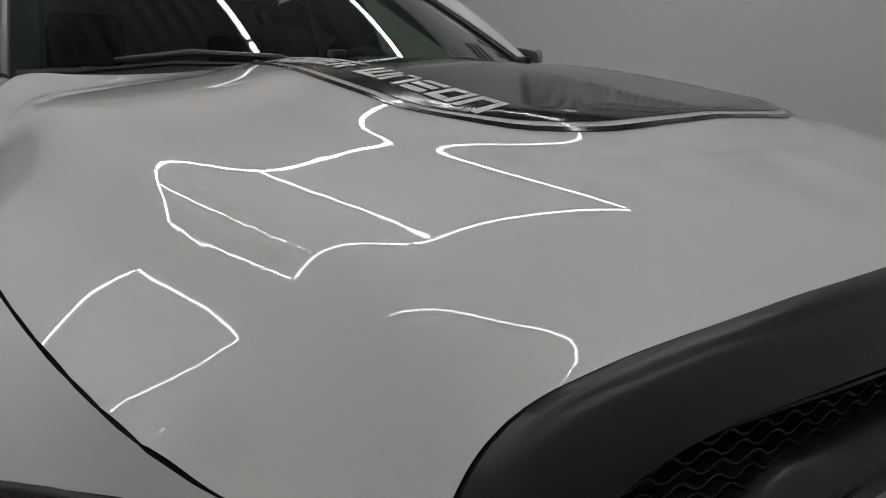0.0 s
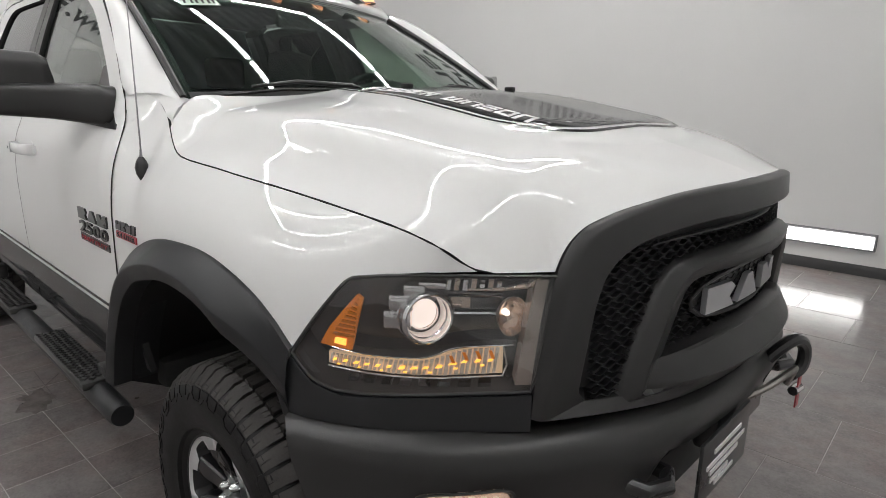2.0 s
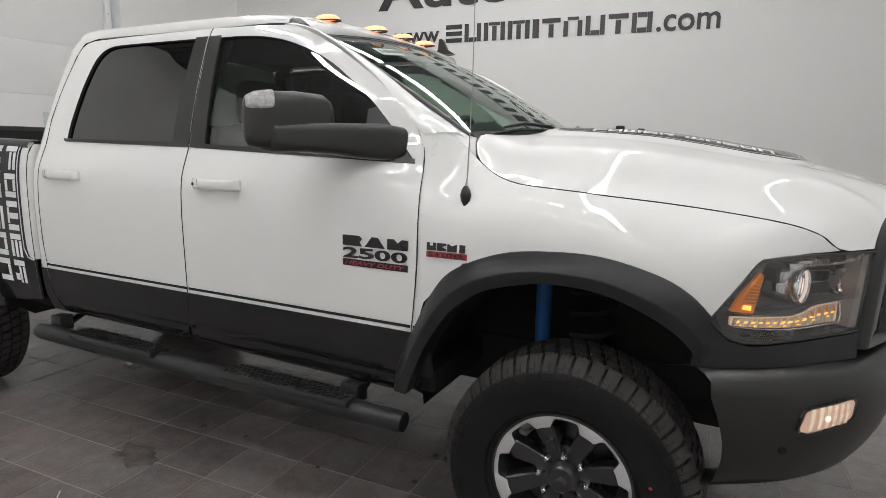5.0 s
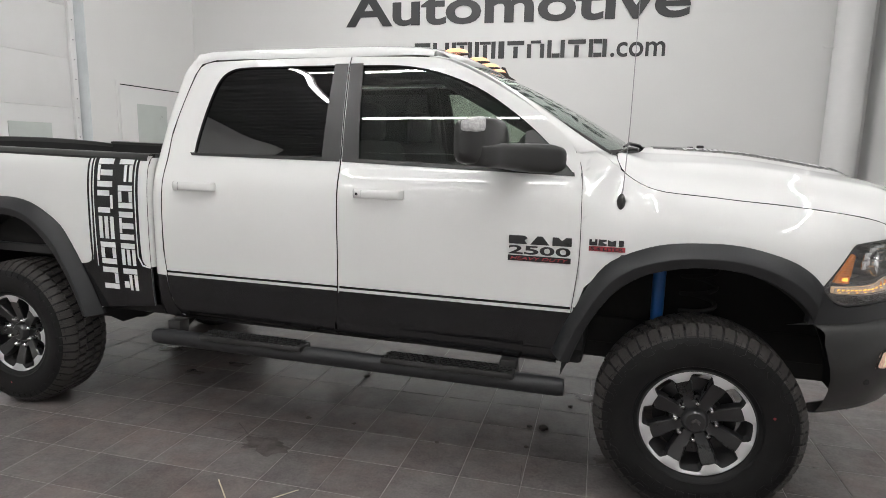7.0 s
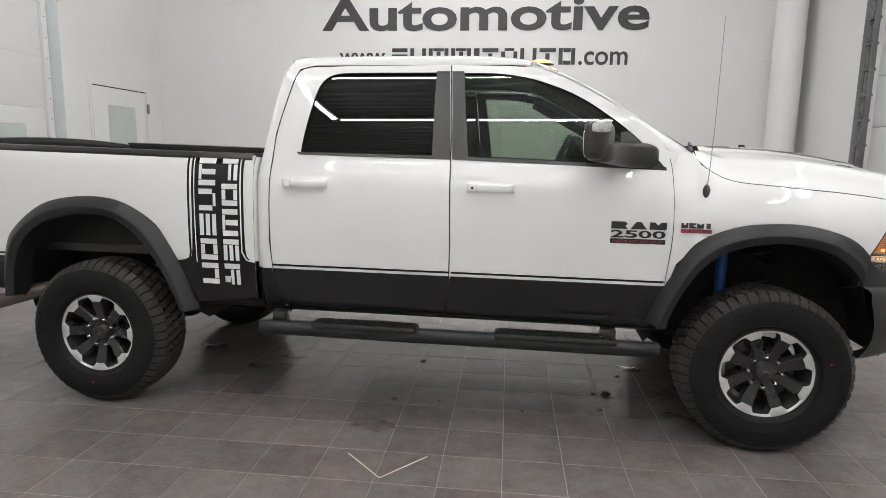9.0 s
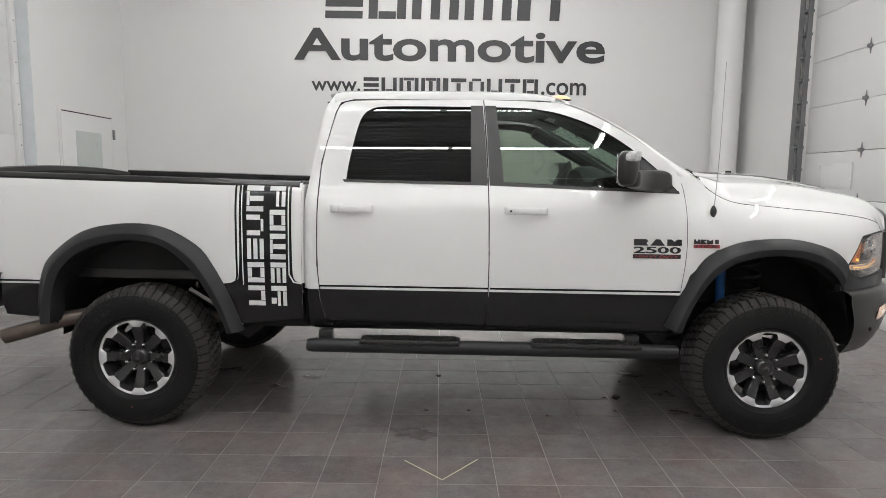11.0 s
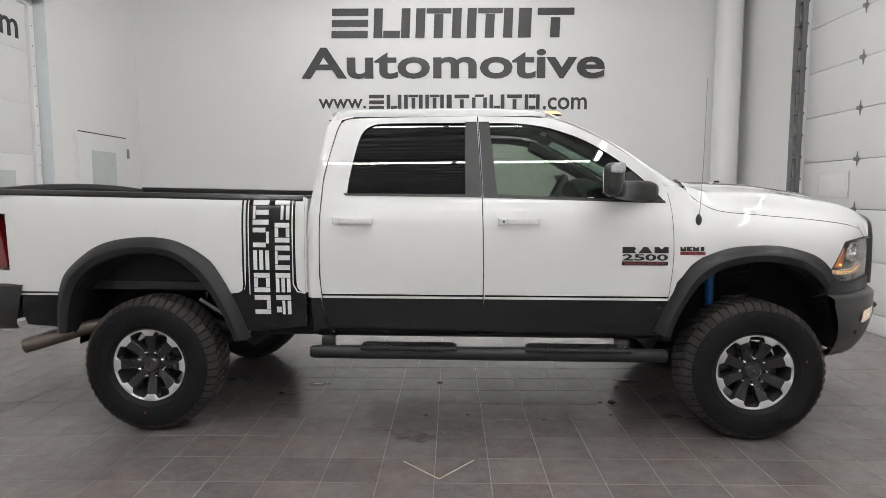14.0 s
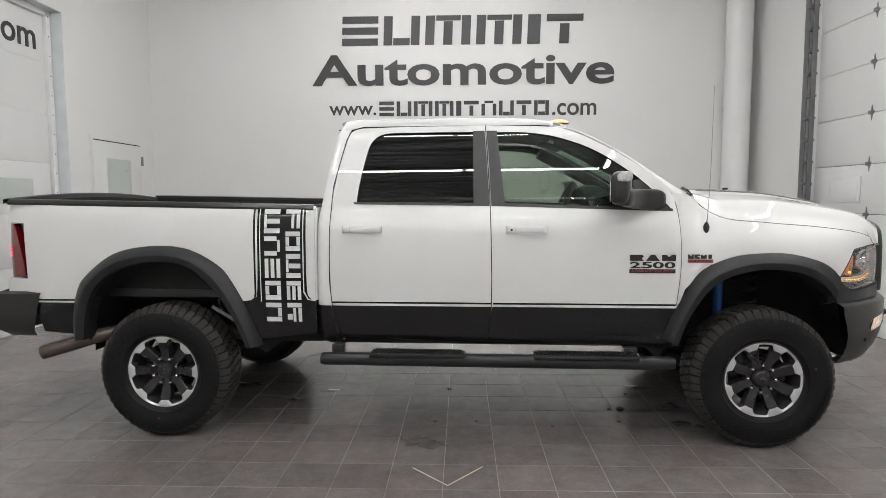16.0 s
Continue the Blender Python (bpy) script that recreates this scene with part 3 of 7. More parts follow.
def gap_z(x, y):
    top, out = hood_falls(x, y)
    z = HC(x) - edge_shares(x)[0] * top - SHARE(x) * out
    # the raised centre, with sloping sides and front
    a = max(0.0, min(1.0, (DOME(x) + 0.105 - y) / 0.21))
    b = max(0.0, min(1.0, (4.53 - 0.55 * y * y - x) / 0.13)) * max(0.0, min(1.0, (x - 3.36) / 0.2))
    z += 0.025 * a * a * (3 - 2 * a) * b * b * (3 - 2 * b)
    g = YG(x)
    return z + (ZG(x) - ZSOFT(x)) * math.exp(-((g - min(y, g)) / 0.04) ** 2)


def nose_edge(y):
    return front_x(y, 1.40) - 0.012 if y < 0.639 else 4.6126 - (y - 0.639) * 0.807


def nose_rest(y):
    """What the sheet still lacks at the nose."""
    y = abs(y)
    return (max(1.258, 1.402 - LIP(min(0.65, y))) - gap_z(nose_edge(y), y)) * min(1.0, max(0.0, (0.772 - y) / 0.02))


REST = [nose_rest(0.01 * k) for k in range(86)]
BLUR = [sum(REST[min(85, abs(k + i))] * math.exp(-(i / 5) ** 2) for i in range(-12, 13)) / sum(math.exp(-(i / 5) ** 2) for i in range(-12, 13)) for k in range(86)]
BLURRED = curve([(0.01 * k, v) for k, v in enumerate(BLUR)])


def hood_z(x, y):
    """The bonnet's sheet, meeting the grille's upper edge exactly."""
    y = abs(y)
    z = gap_z(x, y)
    if y < 0.80:
        d = nose_edge(y) - x
        if abs(d) < 0.3:
            broad = BLURRED(y)
            z += broad * math.exp(-(d / 0.11) ** 2) + (nose_rest(y) - broad) * math.exp(-(d / 0.028) ** 2)
    return z


def hood_at(x, y, up=0.0):
    return (x, y, hood_z(x, y) + up)


truck = thing("pickup_truck", "white crew cab pickup with black flares, stripes and off-road tyres", "pickup truck")

# ---------------------------------------------------------------- cab, doors, wings, bed, on both sides
ARCH_F = [(3.166, 0.69), (3.223, 0.836), (3.255, 0.895), (3.333, 1.044), (3.413, 1.13), (3.575, 1.199), (3.738, 1.22), (3.90, 1.217), (4.063, 1.177), (4.150, 1.13), (4.205, 1.075)]
LIP_F = [(3.252, 0.669), (3.282, 0.756), (3.329, 0.86), (3.408, 0.981), (3.487, 1.049), (3.567, 1.09), (3.728, 1.125), (3.89, 1.119), (4.02, 1.08), (4.119, 1.013), (4.165, 0.962), (4.185, 0.925)]
ARCH_R = [(-0.603, 0.647), (-0.59, 0.797), (-0.555, 0.946), (-0.491, 1.057), (-0.293, 1.204), (-0.046, 1.256), (0.195, 1.238), (0.395, 1.134), (0.483, 1.026), (0.587, 0.827), (0.662, 0.619)]
LIP_R = [(-0.493, 0.650), (-0.477, 0.804), (-0.418, 0.97), (-0.28, 1.09), (-0.09, 1.15), (0.096, 1.154), (0.242, 1.108), (0.384, 0.976), (0.489, 0.814), (0.557, 0.669), (0.575, 0.612)]
ARCH_BED = [(-0.515, 0.655), (-0.515, 0.80), (-0.455, 0.99), (-0.31, 1.16), (-0.05, 1.235), (0.20, 1.21), (0.43, 1.06), (0.56, 0.81), (0.63, 0.64)]


def handle(s, x0, parent):
    """Pull handle with its cup and key barrel."""
    bm = bmesh.new()
    path = [(x0, s * 0.992, 1.362), (x0 + 0.018, s * 1.022, 1.362), (x0 + 0.125, s * 1.03, 1.362), (x0 + 0.232, s * 1.022, 1.362), (x0 + 0.25, s * 0.992, 1.362)]
    pts = chaikin(path, 2, closed=False)
    rows = []
    for p in pts:
        rows.append([(p[0], p[1] + s * 0.007 * math.cos(a), p[2] + 0.021 * math.sin(a)) for a in [2 * math.pi * k / 12 for k in range(12)]])
    grid(rows, close_u=True, bm=bm)
    cap(bm, rows[0]), cap(bm, rows[-1])
    h = part("handle", bm, WHITE, parent, "white painted pull handle")
    cup = [(x0 + 0.125 + 0.09 * math.cos(a), 1.362 + 0.031 * math.sin(a)) for a in [2 * math.pi * k / 24 for k in range(24)]]
    part("handle_cup", panel(cup, lambda x, z: (x, s * (side_g(x, z) + 0.0015), z), thick=0.001, out=(0, s, 0)), WHITE, parent)
    box(bm := bmesh.new(), (x0 + 0.0558, min(s * 1.018, s * 1.033), 1.343), (x0 + 0.0570, max(s * 1.018, s * 1.033), 1.381))
    part("seam", bm, GREY_LINE, h)
    if x0 > 2:
        part("key_barrel", lathe([(0.007, 0.0), (0.0005, 0.001)], Matrix.Translation((x0 + 0.034, s * 1.0345, 1.362)) @ Matrix.Rotation(0 if s > 0 else math.pi, 4, "X"), 12), DARK, h)
    return h


def stripes(s, x0, x1, parent, z=0.897):
    """Thin black line over the black lower body, with a white gap between."""
    sf = lambda x, zz: (x, s * (side_g(x, zz) + 0.0025), zz)
    part("pinstripe", panel([(x0, z), (x1, z), (x1, z + 0.011), (x0, z + 0.011)], sf, thick=0.001, out=(0, s, 0)), DECAL, parent, "thin black stripe")


def body_side(s):
    near = s < 0
    sf, out = side(s), (0, s, 0)
    SILL = 0.882
    # rear door
    rear = chaikin([(1.200, 0.660), (1.165, 0.70), (1.135, 0.82), (1.116, 1.03), (1.120, 1.384), (1.122, 1.5), (1.130, 1.633), (1.195, 1.935), (1.222, 1.995), (1.30, 2.015), (2.085, 2.022), (2.085, 2.022), (2.1, 1.8), (2.118, 1.515), (2.130, 0.9), (2.106, 0.68), (2.106, 0.68), (1.6, 0.662)], 1)
    rwin = chaikin([(1.278, 1.532), (1.278, 1.532), (1.285, 1.61), (1.325, 1.83), (1.355, 1.925), (1.42, 1.970), (1.52, 1.978), (2.015, 1.978), (2.015, 1.978), (2.018, 1.75), (2.020, 1.522), (2.020, 1.522)], 2)
    d = part("rear_door", panel(rear, sf, [rwin], 0.02, 0.06, 0.018, out, (WHITE, DARK)), WHITE, truck, "white rear door with dark tinted window")
    part("window", panel(chaikin([(1.262, 1.52), (1.275, 1.61), (1.338, 1.91), (1.36, 1.97), (1.43, 1.988), (2.03, 1.99), (2.03, 1.99), (2.035, 1.505), (2.035, 1.505), (1.262, 1.515)], 1), lambda x, z: (x, s * (side_g(x, z) - 0.013), z), thick=0.004, du=0.08, dv=0.025, out=out), GLASS_DARK, d, "dark privacy glass")
    handle(s, 1.198, d)
    # front door
    front = chaikin([(2.112, 0.68), (2.112, 0.68), (2.136, 0.9), (2.124, 1.515), (2.106, 1.8), (2.091, 2.022), (2.091, 2.022), (2.50, 2.012), (2.60, 1.992), (2.74, 1.932), (2.88, 1.855), (3.03, 1.762), (3.15, 1.665), (3.225, 1.585), (3.258, 1.48), (3.266, 1.28), (3.266, 1.11), (3.245, 0.9), (3.222, 0.70), (3.222, 0.70)], 1)
    fwin = chaikin([(2.158, 1.975), (2.158, 1.975), (2.30, 1.975), (2.42, 1.965), (2.56, 1.938), (2.77, 1.86), (2.965, 1.73), (3.10, 1.618), (3.222, 1.482), (3.222, 1.482), (2.208, 1.508), (2.208, 1.508)], 2)
    d2 = part("front_door", panel(front, sf, [fwin], 0.02, 0.06, 0.018, out, (WHITE, DARK)), WHITE, truck, "white front door with clear tinted window")
    part("window", panel(chaikin([(2.14, 1.988), (2.14, 1.988), (2.42, 1.978), (2.57, 1.95), (2.78, 1.873), (2.975, 1.742), (3.11, 1.628), (3.235, 1.475), (3.235, 1.470), (2.190, 1.492), (2.190, 1.492)], 1), lambda x, z: (x, s * (side_g(x, z) - 0.013), z), thick=0.004, du=0.1, dv=0.04, out=out), GLASS_DOOR, d2, "lightly tinted glass")
    handle(s, 2.214, d2)
    # black pillar trims, belt mouldings and the mirror's corner piece
    proud = lambda x, z: (x, s * (side_g(x, z) + 0.002), z)
    part("pillar_trim", panel([(2.010, 1.985), (2.083, 1.985), (2.098, 1.8), (2.116, 1.518), (2.016, 1.518)], proud, thick=0.006, dv=0.04, out=out), MATTE, d, "satin black pillar trim")
    part("pillar_trim", panel([(2.095, 1.985), (2.162, 1.985), (2.213, 1.505), (2.126, 1.510), (2.110, 1.8)], proud, thick=0.006, dv=0.04, out=out), MATTE, d2, "satin black pillar trim")
    belt = lambda x, z: (x, s * (side_g(x, z) + 0.004), z)
    part("belt_moulding", panel([(1.255, 1.532), (1.268, 1.518), (2.114, 1.506), (2.115, 1.524)], belt, thick=0.01, out=out), MATTE, d)
    part("belt_moulding", panel([(2.128, 1.524), (2.128, 1.506), (3.228, 1.472), (3.224, 1.488)], belt, thick=0.01, out=out), MATTE, d2)
    part("mirror_sail", panel([(3.00, 1.482), (3.00, 1.66), (3.035, 1.668), (3.11, 1.60), (3.222, 1.478)], lambda x, z: (x, s * (side_g(x, z) - 0.004), z), thick=0.01, dv=0.04, out=out), MATTE, d2)
    # black lower paint, laid over the doors
    low = lambda x, z: (x, s * (side_g(x, z) + 0.003), z)
    part("lower_stripe", panel([(1.124, SILL), (2.131, SILL), (2.108, 0.676), (1.20, 0.656), (1.176, 0.672), (1.157, 0.705), (1.130, 0.82)], low, thick=0.002, du=0.06, dv=0.018, out=out), DECAL, d, "gloss black lower band")
    part("lower_stripe", panel([(2.134, SILL), (3.246, SILL), (3.226, 0.694), (2.109, 0.676)], low, thick=0.002, du=0.06, dv=0.018, out=out), DECAL, d2, "gloss black lower band")
    stripes(s, 1.125, 2.130, d), stripes(s, 2.138, 3.242, d2)
    # rounded moulding and seam along the bottom of the doors
    for x0, x1, door in ((1.19, 2.104, d), (2.118, 3.19, d2)):
        rows = []
        for k in range(13):
            x = x0 + (x1 - x0) * k / 12
            z = 0.730 - (x - 1.16) * 0.020
            g = side_g(x, z)
            rows.append([(x, s * (side_g(x, z + 0.085) + 0.0028), z + 0.085), (x, s * (side_g(x, z + 0.06) + 0.0042), z + 0.060), (x, s * (g + 0.0060), z + 0.025), (x, s * (g + 0.0075), z - 0.001), (x, s * (g + 0.007), z - 0.012), (x, s * (g + 0.002), z - 0.036), (x, s * (g - 0.010), z - 0.056), (x, s * (g - 0.030), z - 0.062)])
        part("door_moulding", grid(rows), DECAL, door, "gloss black moulding along the door's foot", angle=60)
    # cab rear corner
    corner = [(1.03, 0.66), (1.195, 0.655), (1.160, 0.70), (1.130, 0.82), (1.110, 1.03), (1.114, 1.384), (1.116, 1.5), (1.124, 1.633), (1.189, 1.935), (1.216, 2.0), (1.30, 2.022), (1.30, 2.06), (1.170, 2.05), (1.122, 1.95), (1.068, 1.6), (1.035, 1.4)]

    def cab_corner(x, z):
        lean = 0.0 if z < 1.5 else (z - 1.5) * 0.12
        k = max(0.0, 1.09 + lean - x)
        return (x, s * (W_CAB(min(z, 2.08)) - 9.0 * k * k), z)
    part("cab_corner", panel(corner, cab_corner, (), 0.012, 0.03, 0.06, out, (WHITE, DARK)), WHITE, truck)
    part("corner_stripe", panel([(1.026, SILL), (1.121, SILL), (1.129, 0.82), (1.156, 0.705), (1.19, 0.652), (1.026, 0.655)], lambda x, z: (x, cab_corner(x, z)[1] + s * 0.005, z), thick=0.002, du=0.015, out=out), DECAL, truck, "gloss black lower band")
    # front wing
    wing = [(3.216, 0.70)] + [(3.242, 0.9), (3.263, 1.11), (3.263, 1.28), (3.255, 1.48), (3.2235, 1.582), (3.240, 1.592), (3.262, 1.588), (3.30, 1.578)] + GAP
    wing += [(4.44, 1.256), (4.32, 1.240), (4.305, 1.228), (4.25, 1.145), (4.197, 1.066), (4.197, 1.0)] + [(4.07, 1.108), (3.886, 1.19), (3.66, 1.205), (3.44, 1.15), (3.295, 1.0), (3.245, 0.84), (3.24, 0.70)]
    tuck = lambda x, z: (x, s * (side_g(x, z) - 0.004 * max(0.0, min(1.0, (3.285 - x) / 0.012))), z)
    wing_ob = part("front_wing", panel(wing, tuck, (), 0.010, 0.025, 0.02, out, (WHITE, DARK)), WHITE, truck)
    part("lower_stripe", panel([(3.250, SILL), (3.268, SILL), (3.262, 0.84), (3.252, 0.70), (3.230, 0.70)], lambda x, z: (x, s * (side_g(x, z) + 0.002), z), thick=0.002, out=out), DECAL, wing_ob, "gloss black lower band")
    part("pinstripe", panel([(3.254, 0.897), (3.275, 0.897), (3.278, 0.908), (3.255, 0.908)], low, thick=0.001, out=out), DECAL, wing_ob)
    # dark tube drawn along the seam, in place of the shaded door gap
    edge = spline([(3.246, 1.53), (3.259, 1.46), (3.2675, 1.28), (3.2675, 1.11), (3.247, 0.9), (3.224, 0.70)], 6)
    part("door_gap_line", tube([(x, s * (side_g(x, z) - 0.0004), z) for x, z in edge], 0.0014, 6), DARK, wing_ob, "dark line standing in for the shade of the door gap")
    # bed side
    bed = [(1.022, 0.70), (1.022, 1.507), (-1.03, 1.549), (-1.03, 1.41), (-0.905, 1.40), (-0.89, 1.04), (-1.04, 1.04), (-1.06, 0.94), (-0.87, 0.93), (-0.80, 0.69), (-0.52, 0.67)] + ARCH_BED + [(0.66, 0.66)]
    bs = part("bed_side", panel(bed, sf, (), 0.012, 0.08, 0.02, out, (WHITE, TRIM)), WHITE, truck, "white pickup bed side")
    part("lower_stripe", panel([(-0.855, 0.885), (-0.80, 0.69), (-0.52, 0.67), (-0.516, 0.80), (-0.50, 0.885)], low, thick=0.001, out=out), DECAL, bs, "gloss black lower band")
    part("pinstripe", panel([(-0.86, 0.897), (-0.5, 0.897), (-0.495, 0.908), (-0.862, 0.908)], low, thick=0.001, out=out), DECAL, bs)
    stripe = chaikin([(0.655, 1.511), (0.655, 1.511), (0.965, 1.505), (0.965, 1.505), (0.965, 0.99), (0.975, 0.93), (1.022, 0.912), (1.022, 0.912), (1.022, 0.70), (1.022, 0.70), (0.66, 0.66), (0.66, 0.66), (0.64, 0.66), (0.585, 0.81), (0.585, 0.81), (0.55, 0.905), (0.55, 0.905), (0.62, 0.912), (0.652, 0.95)], 2)
    part("bed_stripe", panel(stripe, lambda x, z: (x, s * (side_g(x, z) + 0.002), z), thick=0.001, dv=0.02, du=0.06, out=out), DECAL, bs, "black vinyl stripe down the bed side")
    up = lambda x, z: (x, s * (side_g(x, z) + 0.004), z)
    for pts in ([(0.628, 1.512), (0.640, 1.512), (0.640, 0.95), (0.630, 0.915), (0.60, 0.90), (0.566, 0.895), (0.566, 0.905), (0.60, 0.912), (0.622, 0.925), (0.628, 0.955)],):
        part("outline", panel(pts, lambda x, z: (x, s * (side_g(x, z) + 0.002), z), thick=0.001, dv=0.02, out=out), DECAL, bs)
    part("outline", panel([(0.668, 1.512), (0.674, 1.512), (0.674, 0.90), (0.668, 0.90)], up, thick=0.001, dv=0.02, out=out), LETTER, bs)
    part("outline", panel([(0.944, 1.505), (0.951, 1.505), (0.951, 0.97), (0.975, 0.925), (1.02, 0.915), (1.02, 0.908), (0.97, 0.917), (0.944, 0.965)], up, thick=0.001, dv=0.02, out=out), LETTER, bs)
    rows = []
    for k in range(14):
        z = 0.915 + (1.498 - 0.915) * k / 13
        g = side_g(1.0, z)
        rows.append([(1.018, s * (g - 0.004), z), (1.026, s * (g - 0.004), z), (1.031, s * (g - 0.010), z), (1.031, s * (g - 0.05), z), (1.024, s * (g - 0.30), z)])
    part("bed_flange", grid(rows), WHITE, bs, "white folded front edge", angle=50)
    # flared arches
    for name, arch, lip in (("front_flare", ARCH_F, LIP_F), ("rear_flare", ARCH_R, LIP_R)):
        n = 48
        a, b = resample(spline(arch), n), resample(spline(lip), n)
        rows = []
        for (ax, az), (bx, bz) in zip(a, b):
            g = side_g(ax, az)
            lift = 1.052 - max(0, ax - 4.0) * 0.34
            at = lambda k, y: (ax + (bx - ax) * k, s * y, az + (bz - az) * k)
            rows.append([at(0, g - 0.01), at(0, g + 0.007), at(0.02, g + 0.011), at(0.30, g * 0.45 + lift * 0.55 + 0.006), at(0.54, lift - 0.001), at(0.58, lift), at(0.62, lift - 0.001), at(0.94, lift - 0.010), at(0.985, lift - 0.013), at(1.0, lift - 0.020), at(1.0, lift - 0.05), at(0.96, 0.90)])
        part(name, grid(rows), FLARE, truck, "wide matte black wheel arch flare", angle=40)
        # liner
        cx = 3.797 if name == "front_flare" else 0.02
        ring = [(cx + 0.60 * math.cos(t), 0.52 + 0.62 * math.sin(t)) for t in [math.pi * k / 24 for k in range(25)]]
        rows = [[(x, s * 0.985, z) for x, z in b], [(x * 0.5 + y0 * 0.5, s * 0.86, z * 0.5 + z0 * 0.5) for (x, z), (y0, z0) in zip(b, resample(ring[::-1], n))], [(x, s * 0.80, z) for x, z in resample(ring[::-1], n)], [(x, s * 0.45, z) for x, z in resample(ring[::-1], n)]]
        bm = grid(rows)
        cap(bm, rows[-1])
        part("wheel_liner", bm, DARK, truck, "black wheel arch liner")
    # rocker and sill under the doors
    part("rocker", panel([(1.05, 0.655), (3.225, 0.70), (3.24, 0.650), (1.05, 0.625)], lambda x, z: (x, s * (0.93 - (0.68 - z) * 0.9), z), thick=0.05, out=out), BLACK_PAINT, truck)
    return wing_ob, bs, d2


NEAR_WING, NEAR_BED, NEAR_DOOR = body_side(-1)
body_side(1)

# black inner shell that closes the gaps
bm = bmesh.new()
box(bm, (1.06, -0.90, 0.62), (3.30, 0.90, 0.72), 0.02)
box(bm, (1.06, -0.93, 0.70), (1.10, 0.93, 1.50), 0.01)
part("floor_pan", bm, DARK, truck)
for s in (-1, 1):
    part("door_core", panel([(1.09, 0.70), (3.30, 0.70), (3.30, 1.48), (1.09, 1.50)], lambda x, z: (x, s * (side_g(x, z) - 0.028), z), thick=0.02, out=(0, s, 0)), TRIM, truck)

# roof and pillars
RT = curve([(0.0, 2.112), (0.30, 2.108), (0.55, 2.094), (0.66, 2.080), (0.72, 2.062), (0.76, 2.025)])
RX = curve([(1.08, -0.06), (1.14, -0.02), (1.25, 0.0), (2.0, 0.003), (2.35, -0.005), (2.50, -0.022), (2.60, -0.050), (2.65, -0.072), (2.71, -0.110)])


def roof_at(x, y):
    return (x, y, RT(abs(y)) + RX(x))


roof = [(1.135, -0.665), (1.115, -0.58), (1.11, 0), (1.115, 0.58), (1.135, 0.665), (1.18, 0.705), (1.25, 0.715), (2.45, 0.712), (2.54, 0.700), (2.615, 0.64), (2.68, 0.3), (2.695, 0), (2.68, -0.3), (2.615, -0.64), (2.54, -0.700), (2.45, -0.712), (1.25, -0.715), (1.18, -0.705)]
part("roof", panel(roof, roof_at, (), 0.02, 0.1, 0.05, (0, 0, 1)), WHITE, truck)
TOP = lambda y: (2.688 - 0.16 * y * y, 2.010 - 0.08 * y * y)
FOOT = lambda y: (3.52 - 0.235 * y * y, 1.572 - 0.028 * y * y)


def screen_at(u, v):
    """u: across in metres at the foot, v: 0 at the foot to 1 at the top."""
    y = u * (1 - 0.1375 * v)
    (fx, fz), (tx, tz) = FOOT(u), TOP(u * 0.8625)
    return (fx + (tx - fx) * v, y, fz + (tz - fz) * v + (0.05 + 0.07 * (1 - (u / 0.8) ** 2)) * v * (1 - v))


LIP_X = curve([(0.0, 2.691), (0.30, 2.676), (0.60, 2.622), (0.64, 2.611), (0.700, 2.536)])
rows = []
for k in range(25):
    y = -0.695 + 1.39 * k / 24
    a, b = Vector(roof_at(LIP_X(abs(y)), y)), Vector(screen_at(y / 0.8625, 1.0)) + Vector((0.006, 0, 0.004))
    rows.append([a + Vector((-0.01, 0, 0.0015)), a + Vector((0.002, 0, 0.0)), a.lerp(b, 0.5) + Vector((0.006, 0, 0.004)), b, b + Vector((-0.01, 0, -0.012))])
part("roof_header", grid(rows), WHITE, truck, angle=60)
part("windscreen", panel([(-0.80, 0.0), (0.80, 0.0), (0.80, 1.0), (-0.80, 1.0)], screen_at, (), 0.005, 0.1, 0.1, (1, 0, 1)), GLASS_WIND, truck, "curved windscreen glass")
for e in ([(-0.80, 0.0), (-0.80, 1.0), (-0.788, 1.0), (-0.782, 0.0)], [(0.80, 0.0), (0.80, 1.0), (0.788, 1.0), (0.782, 0.0)], [(-0.765, 0.992), (-0.765, 1.0), (0.765, 1.0), (0.765, 0.992)], [(-0.765, 0.0), (-0.765, 0.05), (0.765, 0.05), (0.765, 0.0)]):
    part("screen_band", panel(e, lambda u, v: tuple(Vector(screen_at(u, v)) + Vector((0.002, 0, 0.004))), (), 0.002, 0.1, 0.1, (1, 0, 1)), TRIM, truck, "black frit border")
